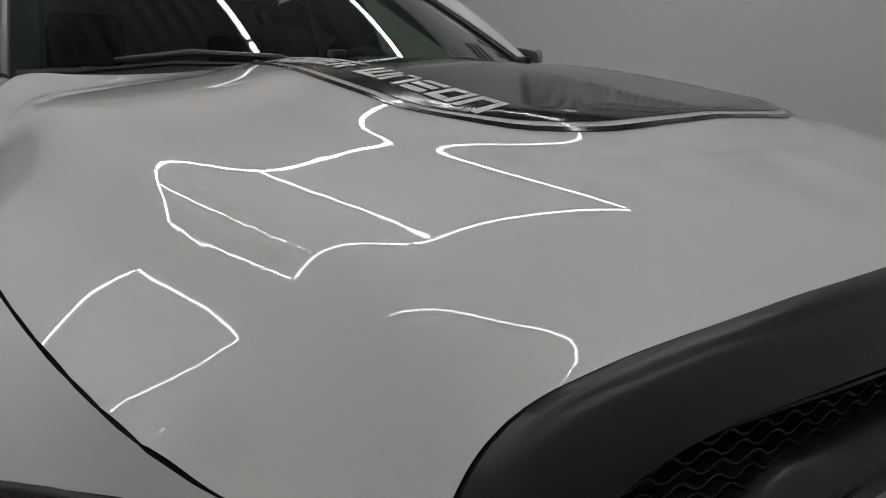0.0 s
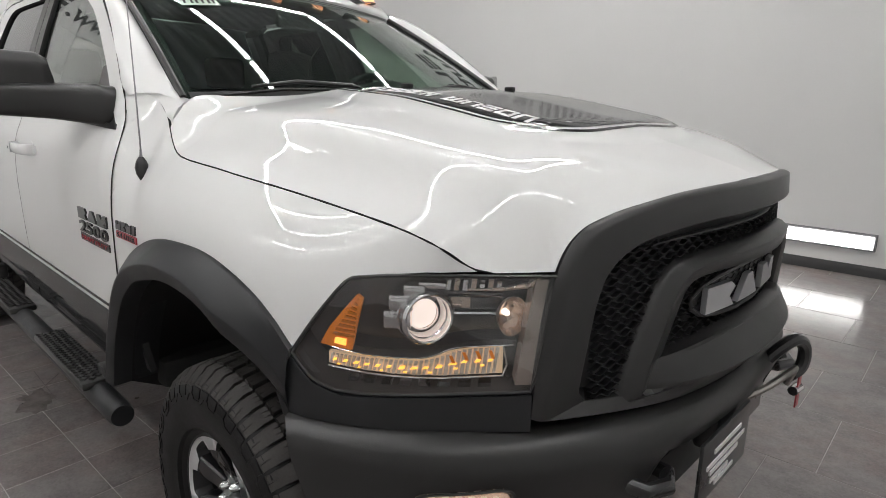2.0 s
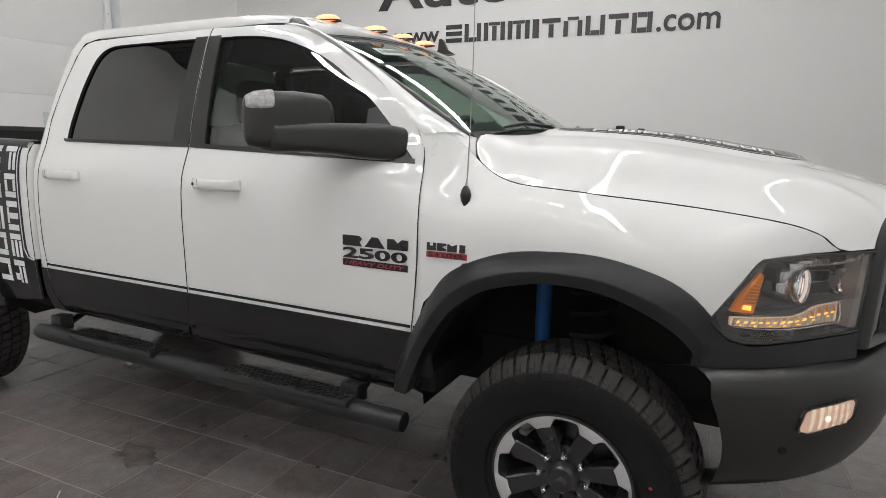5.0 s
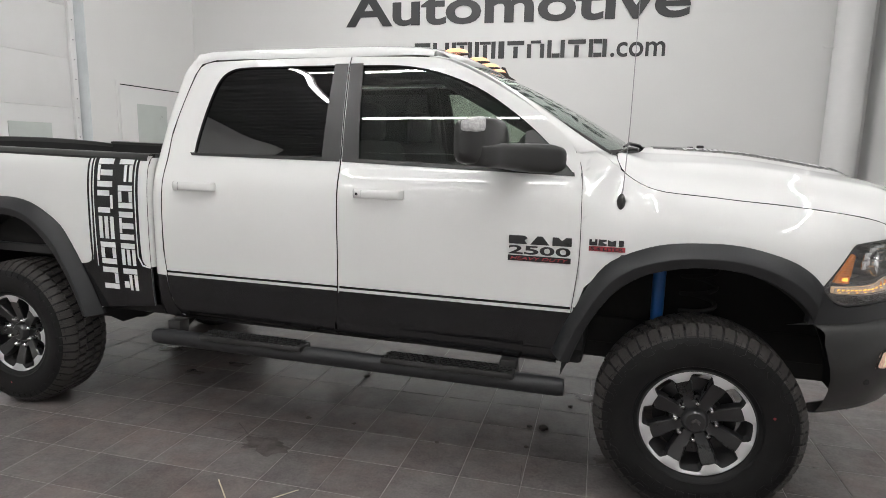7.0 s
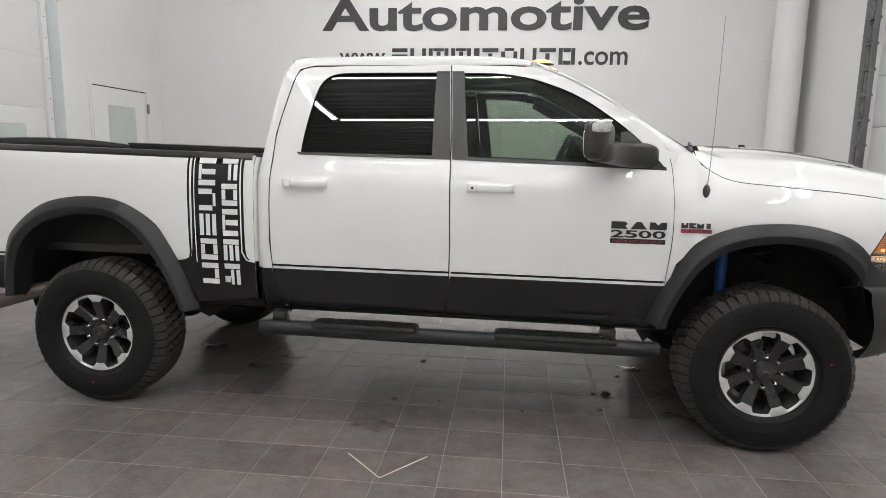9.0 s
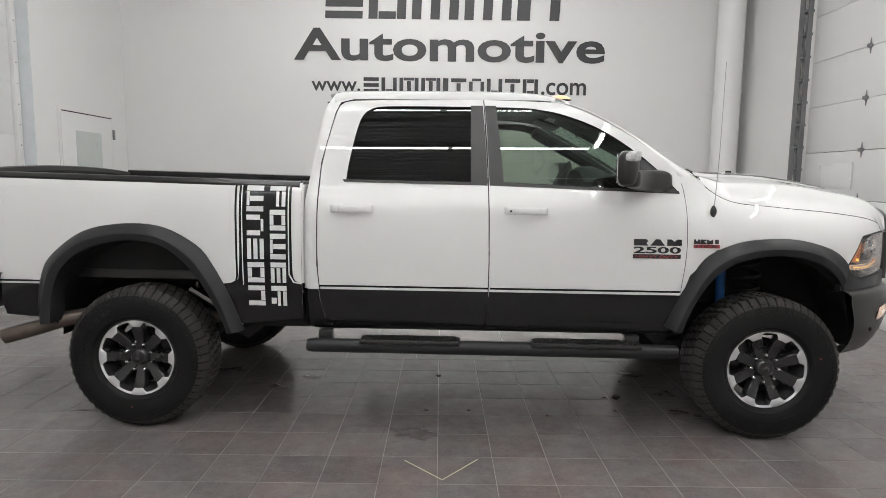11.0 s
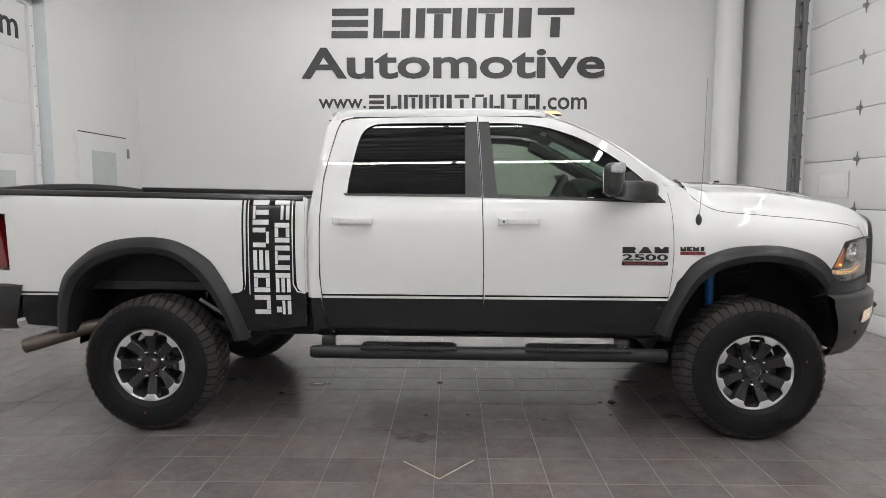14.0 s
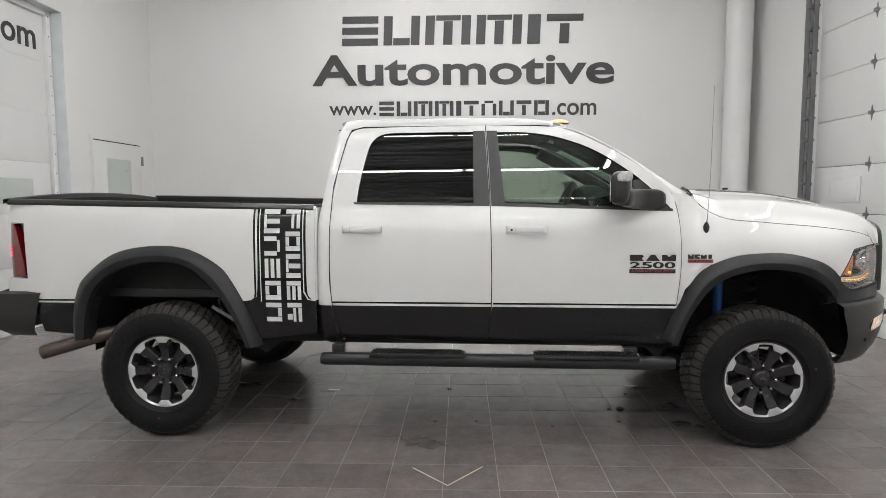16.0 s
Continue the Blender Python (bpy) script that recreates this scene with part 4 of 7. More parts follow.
for s in (-1, 1):
    rows = []
    for k in range(15):
        v = k / 14
        a = Vector(screen_at(s * 0.80, v))
        # door seam line on the side
        sx = curve([(0, 3.245), (0.12, 3.22), (0.45, 3.03), (0.72, 2.76), (0.86, 2.62), (1.0, 2.50)])(v)
        sz = curve([(0, 1.572), (0.12, 1.592), (0.45, 1.764), (0.72, 1.934), (0.86, 1.993), (1.0, 2.016)])(v)
        b = Vector((sx, s * side_g(sx, sz), sz))
        m1, m2 = a.lerp(b, 0.35) + Vector((0.012, s * 0.012, 0.02)), a.lerp(b, 0.72) + Vector((0.008, s * 0.014, 0.012))
        rows.append([a + Vector((0, -s * 0.01, -0.02)), a + Vector((0.006, 0, 0.004)), m1, m2, b, b + Vector((-0.010, -s * 0.005, -0.010)), b + Vector((-0.010, -s * 0.03, -0.02))])
    part("screen_pillar", grid(rows), WHITE, truck, angle=60)
    part("screen_seal", tube([Vector(screen_at(s * (0.786 - 0.006 * (k / 20)), 0.015 + 0.975 * k / 20)) + Vector((0.004, 0, 0.005)) for k in range(21)], 0.011, 8), MATTE, truck, "black rubber seal beside the windscreen")
    rows = []
    for k in range(16):
        x = 1.175 + (2.52 - 1.175) * k / 15
        z = 2.022 - max(0, x - 2.45) * 0.1 - max(0, 1.27 - x) ** 2 * 2.5
        a, b = Vector((x, s * side_g(x, z), z)), Vector(roof_at(x, s * 0.712))
        rows.append([a + Vector((0, -s * 0.02, 0)), a, a.lerp(b, 0.5) + Vector((0, s * 0.008, 0.004)), b + Vector((0, 0, 0.001)), b + Vector((0, -s * 0.02, -0.01))])
    part("roof_rail", grid(rows), WHITE, truck, angle=60)
# rear wall of the cab with its window
bm = bmesh.new()
rows = []
for z in [0.68, 0.9, 1.1, 1.3, 1.45, 1.6, 1.75, 1.9, 1.98, 2.03]:
    w = W_CAB(z) - 0.045
    x = 1.035 + max(0, z - 1.5) * 0.15
    rows.append([(x + 0.03 * abs(k / 8) ** 6, w * k / 8, z) for k in range(-8, 9)])
part("cab_back", grid(rows), WHITE, truck)
part("rear_window", panel(chaikin([(-0.62, 1.58), (0.62, 1.58), (0.55, 1.93), (-0.55, 1.93)], 2), lambda y, z: (1.028 + max(0, z - 1.5) * 0.15, y, z), thick=0.004, out=(-1, 0, 0)), GLASS_DARK, truck, "dark privacy glass")

# bonnet with its stripe
edge = [(3.415, -0.72), (3.398, -0.765), (3.398, -0.80), (3.42, -0.842)]
for x, z in GAP[2:]:
    edge.append((x + 0.002, -(side_g(x, z) - 0.0022)))
rear_edge = [(3.52 + 0.025 - 0.24 * y * y, y) for y in [0.68 - 0.136 * k for k in range(11)]]
front_edge = [(front_x(y, 1.40) - 0.012, y) for y in [-0.639 * math.cos(math.pi * k / 64) ** 0.55 if k <= 32 else 0.639 * (-math.cos(math.pi * k / 64)) ** 0.55 for k in range(65)]]
outline = edge + [(4.540, -0.729), (4.565, -0.698), (4.590, -0.667)] + front_edge + [(4.590, 0.667), (4.565, 0.698), (4.540, 0.729)] + [(x, -y) for x, y in reversed(edge)] + rear_edge
bonnet = part("bonnet", panel(outline, hood_at, (), 0.012, 0.014, 0.014, (0, 0, 1), (WHITE, DARK)), WHITE, truck, "white bonnet with a raised centre")


def hood_mark(pts, up=0.0015):
    return panel(pts, lambda x, y: hood_at(x, y, up), (), 0.0008, 0.06, 0.06, (0, 0, 1))


def stripe_line(off, n=2):
    half = [(3.56 - 0.0 * off, 0.33 + off), (3.75, 0.375 + off), (3.98, 0.405 + off), (4.15, 0.41 + off), (4.28, 0.40 + off), (4.37 + off * 0.6, 0.345 + off * 0.8), (4.41 + off, 0.25 + off * 0.3), (4.422 + off, 0.12), (4.424 + off, 0.0)]
    left = [(x, -y) for x, y in half]
    return spline(left + half[::-1][1:], 4)


blk = stripe_line(0.0)
part("bonnet_stripe", hood_mark(blk), DECAL, bonnet, "satin black vinyl panel on the bonnet")
line, inner = stripe_line(0.022), stripe_line(0.012)
part("stripe_outline", hood_mark(line + inner[::-1]), DECAL, bonnet, "thin dark outline of the stripe")

for s in (-1, 1):
    # wing top that runs up to the windscreen's corner
    lo = [Vector((x, s * side_g(x, z), z)) for x, z in ((3.232, 1.590), (3.262, 1.588), (3.30, 1.578), (3.345, 1.560), (3.375, 1.536), (3.40, 1.513))]
    lo += [Vector((x, s * y, hood_z(x, y) - 0.002)) for x, y in ((3.413, 0.840), (3.392, 0.80), (3.392, 0.765), (3.408, 0.722))]
    hi = [Vector(screen_at(s * u, v)) + Vector((0.005, 0, 0.006)) for u, v in ((0.80, 0.13), (0.80, 0.10), (0.80, 0.075), (0.798, 0.05), (0.793, 0.03), (0.785, 0.015), (0.772, 0.004), (0.760, -0.002), (0.745, -0.006), (0.725, -0.008))]
    rows = [[a + Vector((0, -s * 0.012, -0.03)) for a in lo], lo, [a.lerp(b, 0.4) + Vector((0.0, s * 0.005, 0.006)) for a, b in zip(lo, hi)], [a.lerp(b, 0.75) + Vector((0.0, s * 0.003, 0.004)) for a, b in zip(lo, hi)], hi, [b + Vector((-0.01, -s * 0.012, -0.012)) for b in hi]]
    part("wing_top", grid(rows), WHITE, truck, angle=70)

# cowl
bm = bmesh.new()
rows = []
for k in range(21):
    y = -0.74 + 1.48 * k / 20
    fx, fz = FOOT(y)
    rows.append([(fx - 0.02, y, fz - 0.012), (fx + 0.01, y, fz - 0.022), (fx + 0.06, y, fz - 0.05), (fx + 0.12, y, fz - 0.09)])
part("cowl", grid(rows), MATTE, truck, "black plastic cowl grille")

# ---------------------------------------------------------------- grille
def front_at(off):
    return lambda y, z: (front_x(y, z) + off, y, z)


G_OUT = [(-0.680, 0.925), (-0.670, 1.05), (-0.655, 1.16)] + [(y, 1.402 - LIP(abs(y))) for y in [math.copysign(0.645 * (1 - (1 - abs(k / 36)) ** 1.6), k) for k in range(-36, 37)]] + [(0.655, 1.16), (0.670, 1.05), (0.680, 0.925)]
G_IN = [(-0.535, 0.985), (-0.535, 0.985), (-0.520, 1.12), (-0.500, 1.235), (-0.42, 1.293), (0.0, 1.305), (0.42, 1.293), (0.500, 1.235), (0.520, 1.12), (0.535, 0.985), (0.535, 0.985)]
grille = thing("grille", "", "")
grille.parent = truck
# rounded surround: rings from the outer return to the inner lip
n = 200


def closed_ring(pts, count, rounds=2):
    p = chaikin(pts, rounds)
    i = min(range(len(p)), key=lambda k: (abs(p[k][0]), p[k][1]))
    p = p[i:] + p[:i]
    return resample(p + [p[0]], count + 1)[:-1]


ro, ri = closed_ring(G_OUT, n, 1), closed_ring(G_IN, n)
rows = []
for k, off in ((0.10, -0.045), (0.0, -0.012), (0.015, 0.002), (0.05, 0.012), (0.09, 0.017), (0.56, 0.037), (0.59, 0.037), (0.62, 0.034), (0.84, 0.004), (0.88, 0.000), (0.90, 0.004), (0.915, 0.008), (0.955, 0.008), (0.97, 0.003), (1.0, -0.010), (1.0, -0.030)):
    rows.append([(front_x(a[0], a[1]) + off, a[0] + (b[0] - a[0]) * k, a[1] + (b[1] - a[1]) * k) for a, b in zip(ro, ri)])
part("surround", grid(rows, close_u=True), MATTE, grille, "satin black grille surround", angle=32)
part("backing", panel(chaikin([(-0.62, 0.94), (0.62, 0.94), (0.64, 1.24), (0.5, 1.36), (-0.5, 1.36), (-0.64, 1.24)], 1), front_at(-0.026), thick=0.01, out=(1, 0, 0)), DARK, grille)
# mesh of wavy strips, each out of step with the next
bm = bmesh.new()
for row in range(30):
    z = 0.952 + 0.0128 * row
    pts = []
    for k in range(201):
        y = -0.55 + 0.0055 * k
        wave = math.sin((y + 0.009 * row + 0.006 * (row % 3)) * 2 * math.pi / 0.036)
        pts.append((front_x(y, z) - 0.012, y, z + 0.0042 * math.copysign(abs(wave) ** 0.6, wave)))
    rows = [[(p[0] - 0.010, p[1], p[2] - 0.0012) for p in pts], [(p[0] + 0.002, p[1], p[2] - 0.0009) for p in pts], [(p[0] + 0.002, p[1], p[2] + 0.0009) for p in pts], [(p[0] - 0.010, p[1], p[2] + 0.0012) for p in pts]]
    grid(rows, bm=bm)
part("mesh", bm, MESH_BLACK, grille, "black wavy mesh insert")
# thick centre bar in the form of a wide bracket round the badge
BAR_OUT = [(-0.485, 0.945), (-0.485, 0.945), (-0.475, 1.014), (-0.425, 1.143), (-0.392, 1.224), (-0.34, 1.258), (0.0, 1.270), (0.34, 1.258), (0.392, 1.224), (0.425, 1.143), (0.475, 1.014), (0.485, 0.945), (0.485, 0.945), (0.0, 0.94)]
BAR_IN = [(-0.378, 1.025), (-0.378, 1.025), (-0.354, 1.12), (-0.338, 1.188), (-0.29, 1.210), (0.0, 1.217), (0.29, 1.210), (0.338, 1.188), (0.354, 1.12), (0.378, 1.025), (0.378, 1.025), (0.0, 1.022)]
bo, bi = closed_ring(BAR_OUT, n), closed_ring(BAR_IN, n)
rows = []
for k, off in ((0.0, -0.03), (0.0, -0.004), (0.05, 0.006), (0.28, 0.028), (0.33, 0.032), (0.38, 0.033), (0.86, 0.034), (0.90, 0.033), (0.96, 0.027), (1.0, 0.016), (1.0, -0.03)):
    rows.append([(front_x(a[0], a[1]) + off, a[0] + (b[0] - a[0]) * k, a[1] + (b[1] - a[1]) * k) for a, b in zip(bo, bi)])
part("centre_bar", grid(rows, close_u=True), MATTE, grille, "satin black bracket bar", angle=32)
rows = []
for k in range(41):
    y = -0.45 + 0.90 * k / 40
    fx, e, top = front_x(y, 1.05), 1 - 0.85 * abs(y / 0.45) ** 6, 1.070 - 0.16 * y * y
    rows.append([(fx - 0.03, y, top + 0.002), (fx + 0.024 * e, y, top), (fx + 0.031 * e, y, top - 0.004), (fx + 0.060 * e, y, 1.000), (fx + 0.063 * e, y, 0.992), (fx + 0.058 * e, y, 0.982), (fx + 0.03, y, 0.974), (fx - 0.02, y, 0.968)])
part("lower_ledge", grid(rows), MATTE, grille, "satin black ledge under the badge", angle=28)
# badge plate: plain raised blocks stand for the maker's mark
plate = part("badge", panel(chaikin([(-0.275, 1.086), (0.275, 1.086), (0.280, 1.192), (-0.280, 1.192)], 2), front_at(-0.012), thick=0.016, out=(1, 0, 0)), BLACK_PAINT, grille, "black badge plate")
for y0, shape in ((-0.254, [(0, 0), (0, 1), (0.8, 1), (1, 0.75), (0.8, 0.42), (1, 0)]), (-0.102, [(0, 0), (0.38, 1), (0.62, 1), (1, 0)]), (0.066, [(0, 0), (0, 1), (0.3, 1), (0.5, 0.6), (0.7, 1), (1, 1), (1, 0)])):
    part("badge_block", panel([(y0 + 0.012 + 0.130 * a, 1.108 + 0.062 * b) for a, b in shape], front_at(0.006), thick=0.014, out=(1, 0, 0)), SATIN, plate, "brushed silver block")

ring = chaikin([(-0.275, 1.086), (0.275, 1.086), (0.280, 1.192), (-0.280, 1.192)], 2)
part("badge_rim", tube([front_at(-0.010)(y, z) for y, z in ring + [ring[0]]], 0.006, 8), MATTE, plate)

# ---------------------------------------------------------------- headlights
LAMP_OUT = [(4.202, 1.066), (4.202, 1.066), (4.255, 1.145), (4.310, 1.230), (4.330, 1.238), (4.40, 1.248), (4.515, 1.252), (4.622, 1.250), (4.622, 1.250), (4.606, 1.06), (4.596, 1.014), (4.596, 1.014), (4.466, 1.004), (4.306, 0.994), (4.25, 1.012), (4.222, 1.040)]


def headlight(s):
    out = (0.6, s * 0.8, 0)
    at = lambda d: (lambda x, z: (x - d * 0.64, s * (side_g(x, z) - d * 0.77), z))
    lamp = part("headlight", panel(chaikin(LAMP_OUT, 1), at(0.13), (), 0.01, 0.03, 0.05, out), HOUSING, truck, "dark headlight housing")
    ring = chaikin(LAMP_OUT, 1)
    rows = [[at(d)(x, z) for x, z in ring] for d in (0.0, 0.14)]
    part("bezel", grid(rows, close_u=True), HOUSING, lamp)
    part("lens", panel(ring, at(0.002), (), 0.003, 0.03, 0.05, out), GLASS_LENS, lamp, "clear plastic lens")
    part("lens_rim", tube([at(0.001)(x, z) for x, z in ring + [ring[0]]], 0.004, 6), MATTE, lamp, "black rubber seal")
    # projector: barrel, glowing bowl and ball lens
    aim = Vector((0.93, s * 0.37, 0)).normalized()
    base = aim.to_track_quat("Y", "Z").to_matrix().to_4x4()
    m = Matrix.Translation(at(0.025)(4.446, 1.155)) @ base @ Matrix.Scale(0.86, 4)
    part("projector_barrel", lathe([(0.060, -0.115), (0.064, -0.11), (0.064, -0.078), (0.061, -0.074), (0.061, -0.066), (0.067, -0.062), (0.067, -0.032), (0.064, -0.028), (0.064, -0.020), (0.066, -0.016), (0.0645, 0.0), (0.0605, 0.004), (0.0565, -0.001)], m, 48), CHROME, lamp, "chrome barrel")
    part("projector_bowl", lathe([(0.0565, -0.001), (0.0535, -0.018), (0.0525, -0.021), (0.0505, -0.040), (0.049, -0.050)], m, 48), BOWL_LIT, lamp, "brightly lit silver bowl")
    part("bowl_ring", lathe([(0.0545, -0.012), (0.0520, -0.010), (0.0500, -0.012), (0.0520, -0.020)], m, 48), CHROME, lamp, "chrome ring in the bowl")
    part("projector_shield", lathe([(0.050, -0.048), (0.045, -0.034), (0.0405, -0.034), (0.0395, -0.046)], m, 48), GUNMETAL, lamp)
    part("inner_ring", lathe([(0.0405, -0.034), (0.0395, -0.031), (0.0375, -0.031), (0.0365, -0.036)], m, 48), CHROME, lamp, "thin chrome ring round the lens")
    pl = part("projector_lens", lathe([(0.0372, -0.040), (0.034, -0.034), (0.027, -0.028), (0.018, -0.024), (0.009, -0.022), (0.0005, -0.0215)], m, 48), PROJECTOR, lamp, "glowing ball lens of the projector")
    # small glowing disc added on the lens as its painted glint
    part("projector_glint", lathe([(0.006, -0.003), (0.004, 0.001), (0.0005, 0.002)], m @ Matrix.Translation((0.0, -0.0245, -0.006)), 16), BEAM, pl, "bright hot spot")
    part("projector_rim", tube([m @ Vector((0.0585 * math.cos(a), 0.003, 0.0585 * math.sin(a))) for a in [2 * math.pi * k / 40 for k in range(41)]], 0.0032, 6), CHROME, lamp)
    # cooling blocks stacked beside the barrel
    for k, (dx, dz, w, h) in enumerate(((-0.088, -0.012, 0.056, 0.038), (-0.080, 0.027, 0.050, 0.034), (-0.050, 0.056, 0.044, 0.024), (-0.008, 0.070, 0.056, 0.014))):
        bm = bmesh.new()
        cx, cz = 4.456 + dx * 0.66, 1.160 + dz * 0.9
        c = Matrix.Translation(at(0.035)(cx, cz)) @ Vector((0.6, s * 0.8, 0)).to_track_quat("Y", "Z").to_matrix().to_4x4()
        box(bm, (-w / 2, -0.05, -h / 2), (w / 2, 0.012, h / 2), 0.005, c)
        box(bm, (-w / 2 + 0.006, 0.011, -h / 2 + 0.006), (w / 2 - 0.006, 0.014, h / 2 - 0.006), 0.001, c)
        part("cooling_block", bm, CHROME, lamp, "chrome cooling block")
    # high beam slot with its chrome frame
    slot = [(4.470, 1.150), (4.545, 1.150), (4.556, 1.158), (4.558, 1.178), (4.552, 1.186), (4.470, 1.188)]
    part("inner_lamp", panel(slot, at(0.10), (), 0.01, 0.03, 0.03, out), GUNMETAL, lamp)
    part("slot_rim", tube([at(0.075)(x, z) for x, z in slot], 0.0032, 6), CHROME, lamp, "chrome slot rim")
    part("slot_reflector", panel([(4.475, 1.155), (4.505, 1.155), (4.505, 1.183), (4.475, 1.183)], at(0.094), (), 0.004, 0.03, 0.03, out), REFLECTOR, lamp)
    for k in range(7):
        x = 4.468 + 0.0125 * k
        part("louvre", panel([(x, 1.200), (x + 0.007, 1.200), (x + 0.009, 1.222), (x + 0.002, 1.222)], at(0.07), (), 0.012, 0.03, 0.03, out), REFLECTOR if k % 2 else CHROME, lamp)
    # turn lamp: bowl, bulb and the clear end wall
    tm = Matrix.Translation(at(0.075)(4.556, 1.156)) @ base
    tl = part("turn_reflector", lathe([(0.042, 0.035), (0.035, 0.016), (0.022, 0.003), (0.0005, -0.002)], tm @ Matrix.Diagonal((0.8, 1, 1.0, 1)), 28), REFLECTOR, lamp, "warm silver reflector bowl")
    part("turn_bulb", lathe([(0.007, 0.0), (0.0065, 0.012), (0.004, 0.017), (0.0005, 0.018)], tm, 16), BEAM, tl, "small glowing bulb")
    part("end_wall", panel([(4.574, 1.022), (4.597, 1.024), (4.610, 1.240), (4.594, 1.240)], at(0.012), (), 0.05, 0.03, 0.05, out), END_WALL, lamp, "smoky end wall of the lens")
    part("end_wing", tube([at(0.05)(4.50, 1.208), at(0.045)(4.55, 1.212), at(0.03)(4.585, 1.224), at(0.02)(4.60, 1.238)], [0.002, 0.004, 0.006, 0.007], 8), REFLECTOR, lamp)
    # black wing under the projector with a bright edge
    wing = [(4.27, 1.084), (4.33, 1.072), (4.42, 1.068), (4.455, 1.076), (4.49, 1.094), (4.57, 1.102)]
    part("mask", panel(chaikin(wing + [(4.575, 1.115), (4.50, 1.110), (4.44, 1.088), (4.36, 1.084), (4.29, 1.096)], 1), at(0.028), (), 0.06, 0.03, 0.03, out), BLACK_PAINT, lamp)
    part("mask_edge", tube([at(0.026)(x, z + 0.001) for x, z in spline(wing, 4)], 0.0016, 6), CHROME, lamp)
    # amber side reflector
    am = part("side_marker", panel([(4.262, 1.088), (4.280, 1.125), (4.330, 1.198), (4.340, 1.190), (4.322, 1.080)], at(0.02), (), 0.012, 0.02, 0.03, out), MARKER_LIT, lamp, "lit amber side marker")
    part("marker_bulb", panel([(4.290, 1.094), (4.293, 1.106), (4.313, 1.104), (4.312, 1.090)], at(0.016), (), 0.003, 0.03, 0.03, out), LED, am, "glowing amber bulb")
    for k in range(9):
        z0 = 1.112 + 0.0095 * k
        x0 = 4.272 + (z0 - 1.088) * 0.60
        part("marker_rib", panel([(x0, z0), (4.324 + 0.08 * (z0 - 1.08), z0 - 0.003), (4.324 + 0.08 * (z0 - 1.08), z0 + 0.001), (x0 + 0.002, z0 + 0.0045)], at(0.016), (), 0.006, 0.03, 0.03, out), AMBER, am)
    # light bar: clear ribs with two rows of lit cells
    top = lambda x: 1.066 - 0.004 * math.sin((x - 4.28) * 12) + 0.030 / (1 + math.exp(-(x - 4.468) / 0.014))
    low = lambda x: 1.042 - 0.012 * math.sin(min(1.0, (x - 4.27) / 0.16) * math.pi / 2) + max(0.0, x - 4.46) * 0.09
    xs = [4.275 + 0.281 * k / 24 for k in range(25)]
    lb = part("light_bar", panel([(x, low(x)) for x in xs] + [(x, top(x)) for x in reversed(xs)], at(0.034), (), 0.012, 0.03, 0.03, out), BAR_GLOW, lamp, "ribbed clear light bar")
    part("bar_rim", tube([at(0.024)(x, low(x) - 0.002) for x in xs] + [at(0.026)(4.562, 1.06), at(0.028)(4.556, top(4.556))], 0.0022, 6), CHROME, lb)
    rnd = random.Random(11)
    for k in range(34):
        x = 4.277 + 0.0080 * k
        z0, z1 = low(x), top(x)
        part("light_rib", panel([(x, z0 + 0.002), (x + 0.0035 + 0.002 * rnd.random(), z0 + 0.002), (x + 0.0095, z1 - 0.002), (x + 0.0045, z1 - 0.002)], at(0.030 - 0.004 * rnd.random()), (), 0.006, 0.03, 0.03, out), RIBBED, lb)
    for k in range(14):
        x = 4.284 + 0.0192 * k
        z0, z1 = low(x), top(x)
        zm, h, w = z0 + (z1 - z0) * 0.56, 0.0022 + 0.0016 * rnd.random(), 0.006 + 0.005 * rnd.random()
        part("lit_cell", panel([(x, zm - h), (x + w, zm - h + 0.001), (x + w * 1.25, zm + h), (x + w * 0.4, zm + h)], at(0.0235), (), 0.003, 0.03, 0.03, out), LED, lb, "glowing amber cell")
        if k % 2 == 0:
            zm -= 0.010
            part("lit_cell", panel([(x + 0.008, zm - 0.0015), (x + 0.014, zm - 0.001), (x + 0.015, zm + 0.0015), (x + 0.009, zm + 0.0015)], at(0.0235), (), 0.003, 0.03, 0.03, out), LED, lb, "glowing amber cell")
        if k > 9:
            part("lit_cell", panel([(x + 0.006, z1 - 0.022), (x + 0.011, z1 - 0.022), (x + 0.006, z1 - 0.005), (x + 0.001, z1 - 0.005)], at(0.0235), (), 0.003, 0.03, 0.03, out), MARKER_LIT, lb, "amber cell")
    for k in range(8):
        x = 4.31 + 0.03 * k
        part("sill_rib", panel([(x, 1.006), (x + 0.018, 1.007), (x + 0.020, 1.018), (x + 0.002, 1.017)], at(0.03), (), 0.02, 0.03, 0.03, out), GUNMETAL, lamp)
    # black filler panel below
    part("lower_trim", panel([(4.198, 1.058), (4.168, 1.0), (4.160, 0.924), (4.40, 0.924), (4.598, 0.928), (4.598, 1.008), (4.466, 0.998), (4.306, 0.988), (4.25, 1.006), (4.220, 1.034)], at(-0.004), (), 0.04, 0.03, 0.05, out), FLARE, truck, "matte black trim under the headlight")


headlight(-1), headlight(1)

# ---------------------------------------------------------------- front bumper
BP = curve([(0.0, 4.815), (0.30, 4.795), (0.50, 4.742), (0.65, 4.665), (0.80, 4.54), (0.90, 4.41), (0.97, 4.29), (1.0, 4.22)])
B_IN = curve([(0.50, 0.06), (0.535, 0.045), (0.60, 0.02), (0.70, 0.006), (0.80, 0.0), (0.895, 0.0), (0.915, 0.012), (0.928, 0.03)])
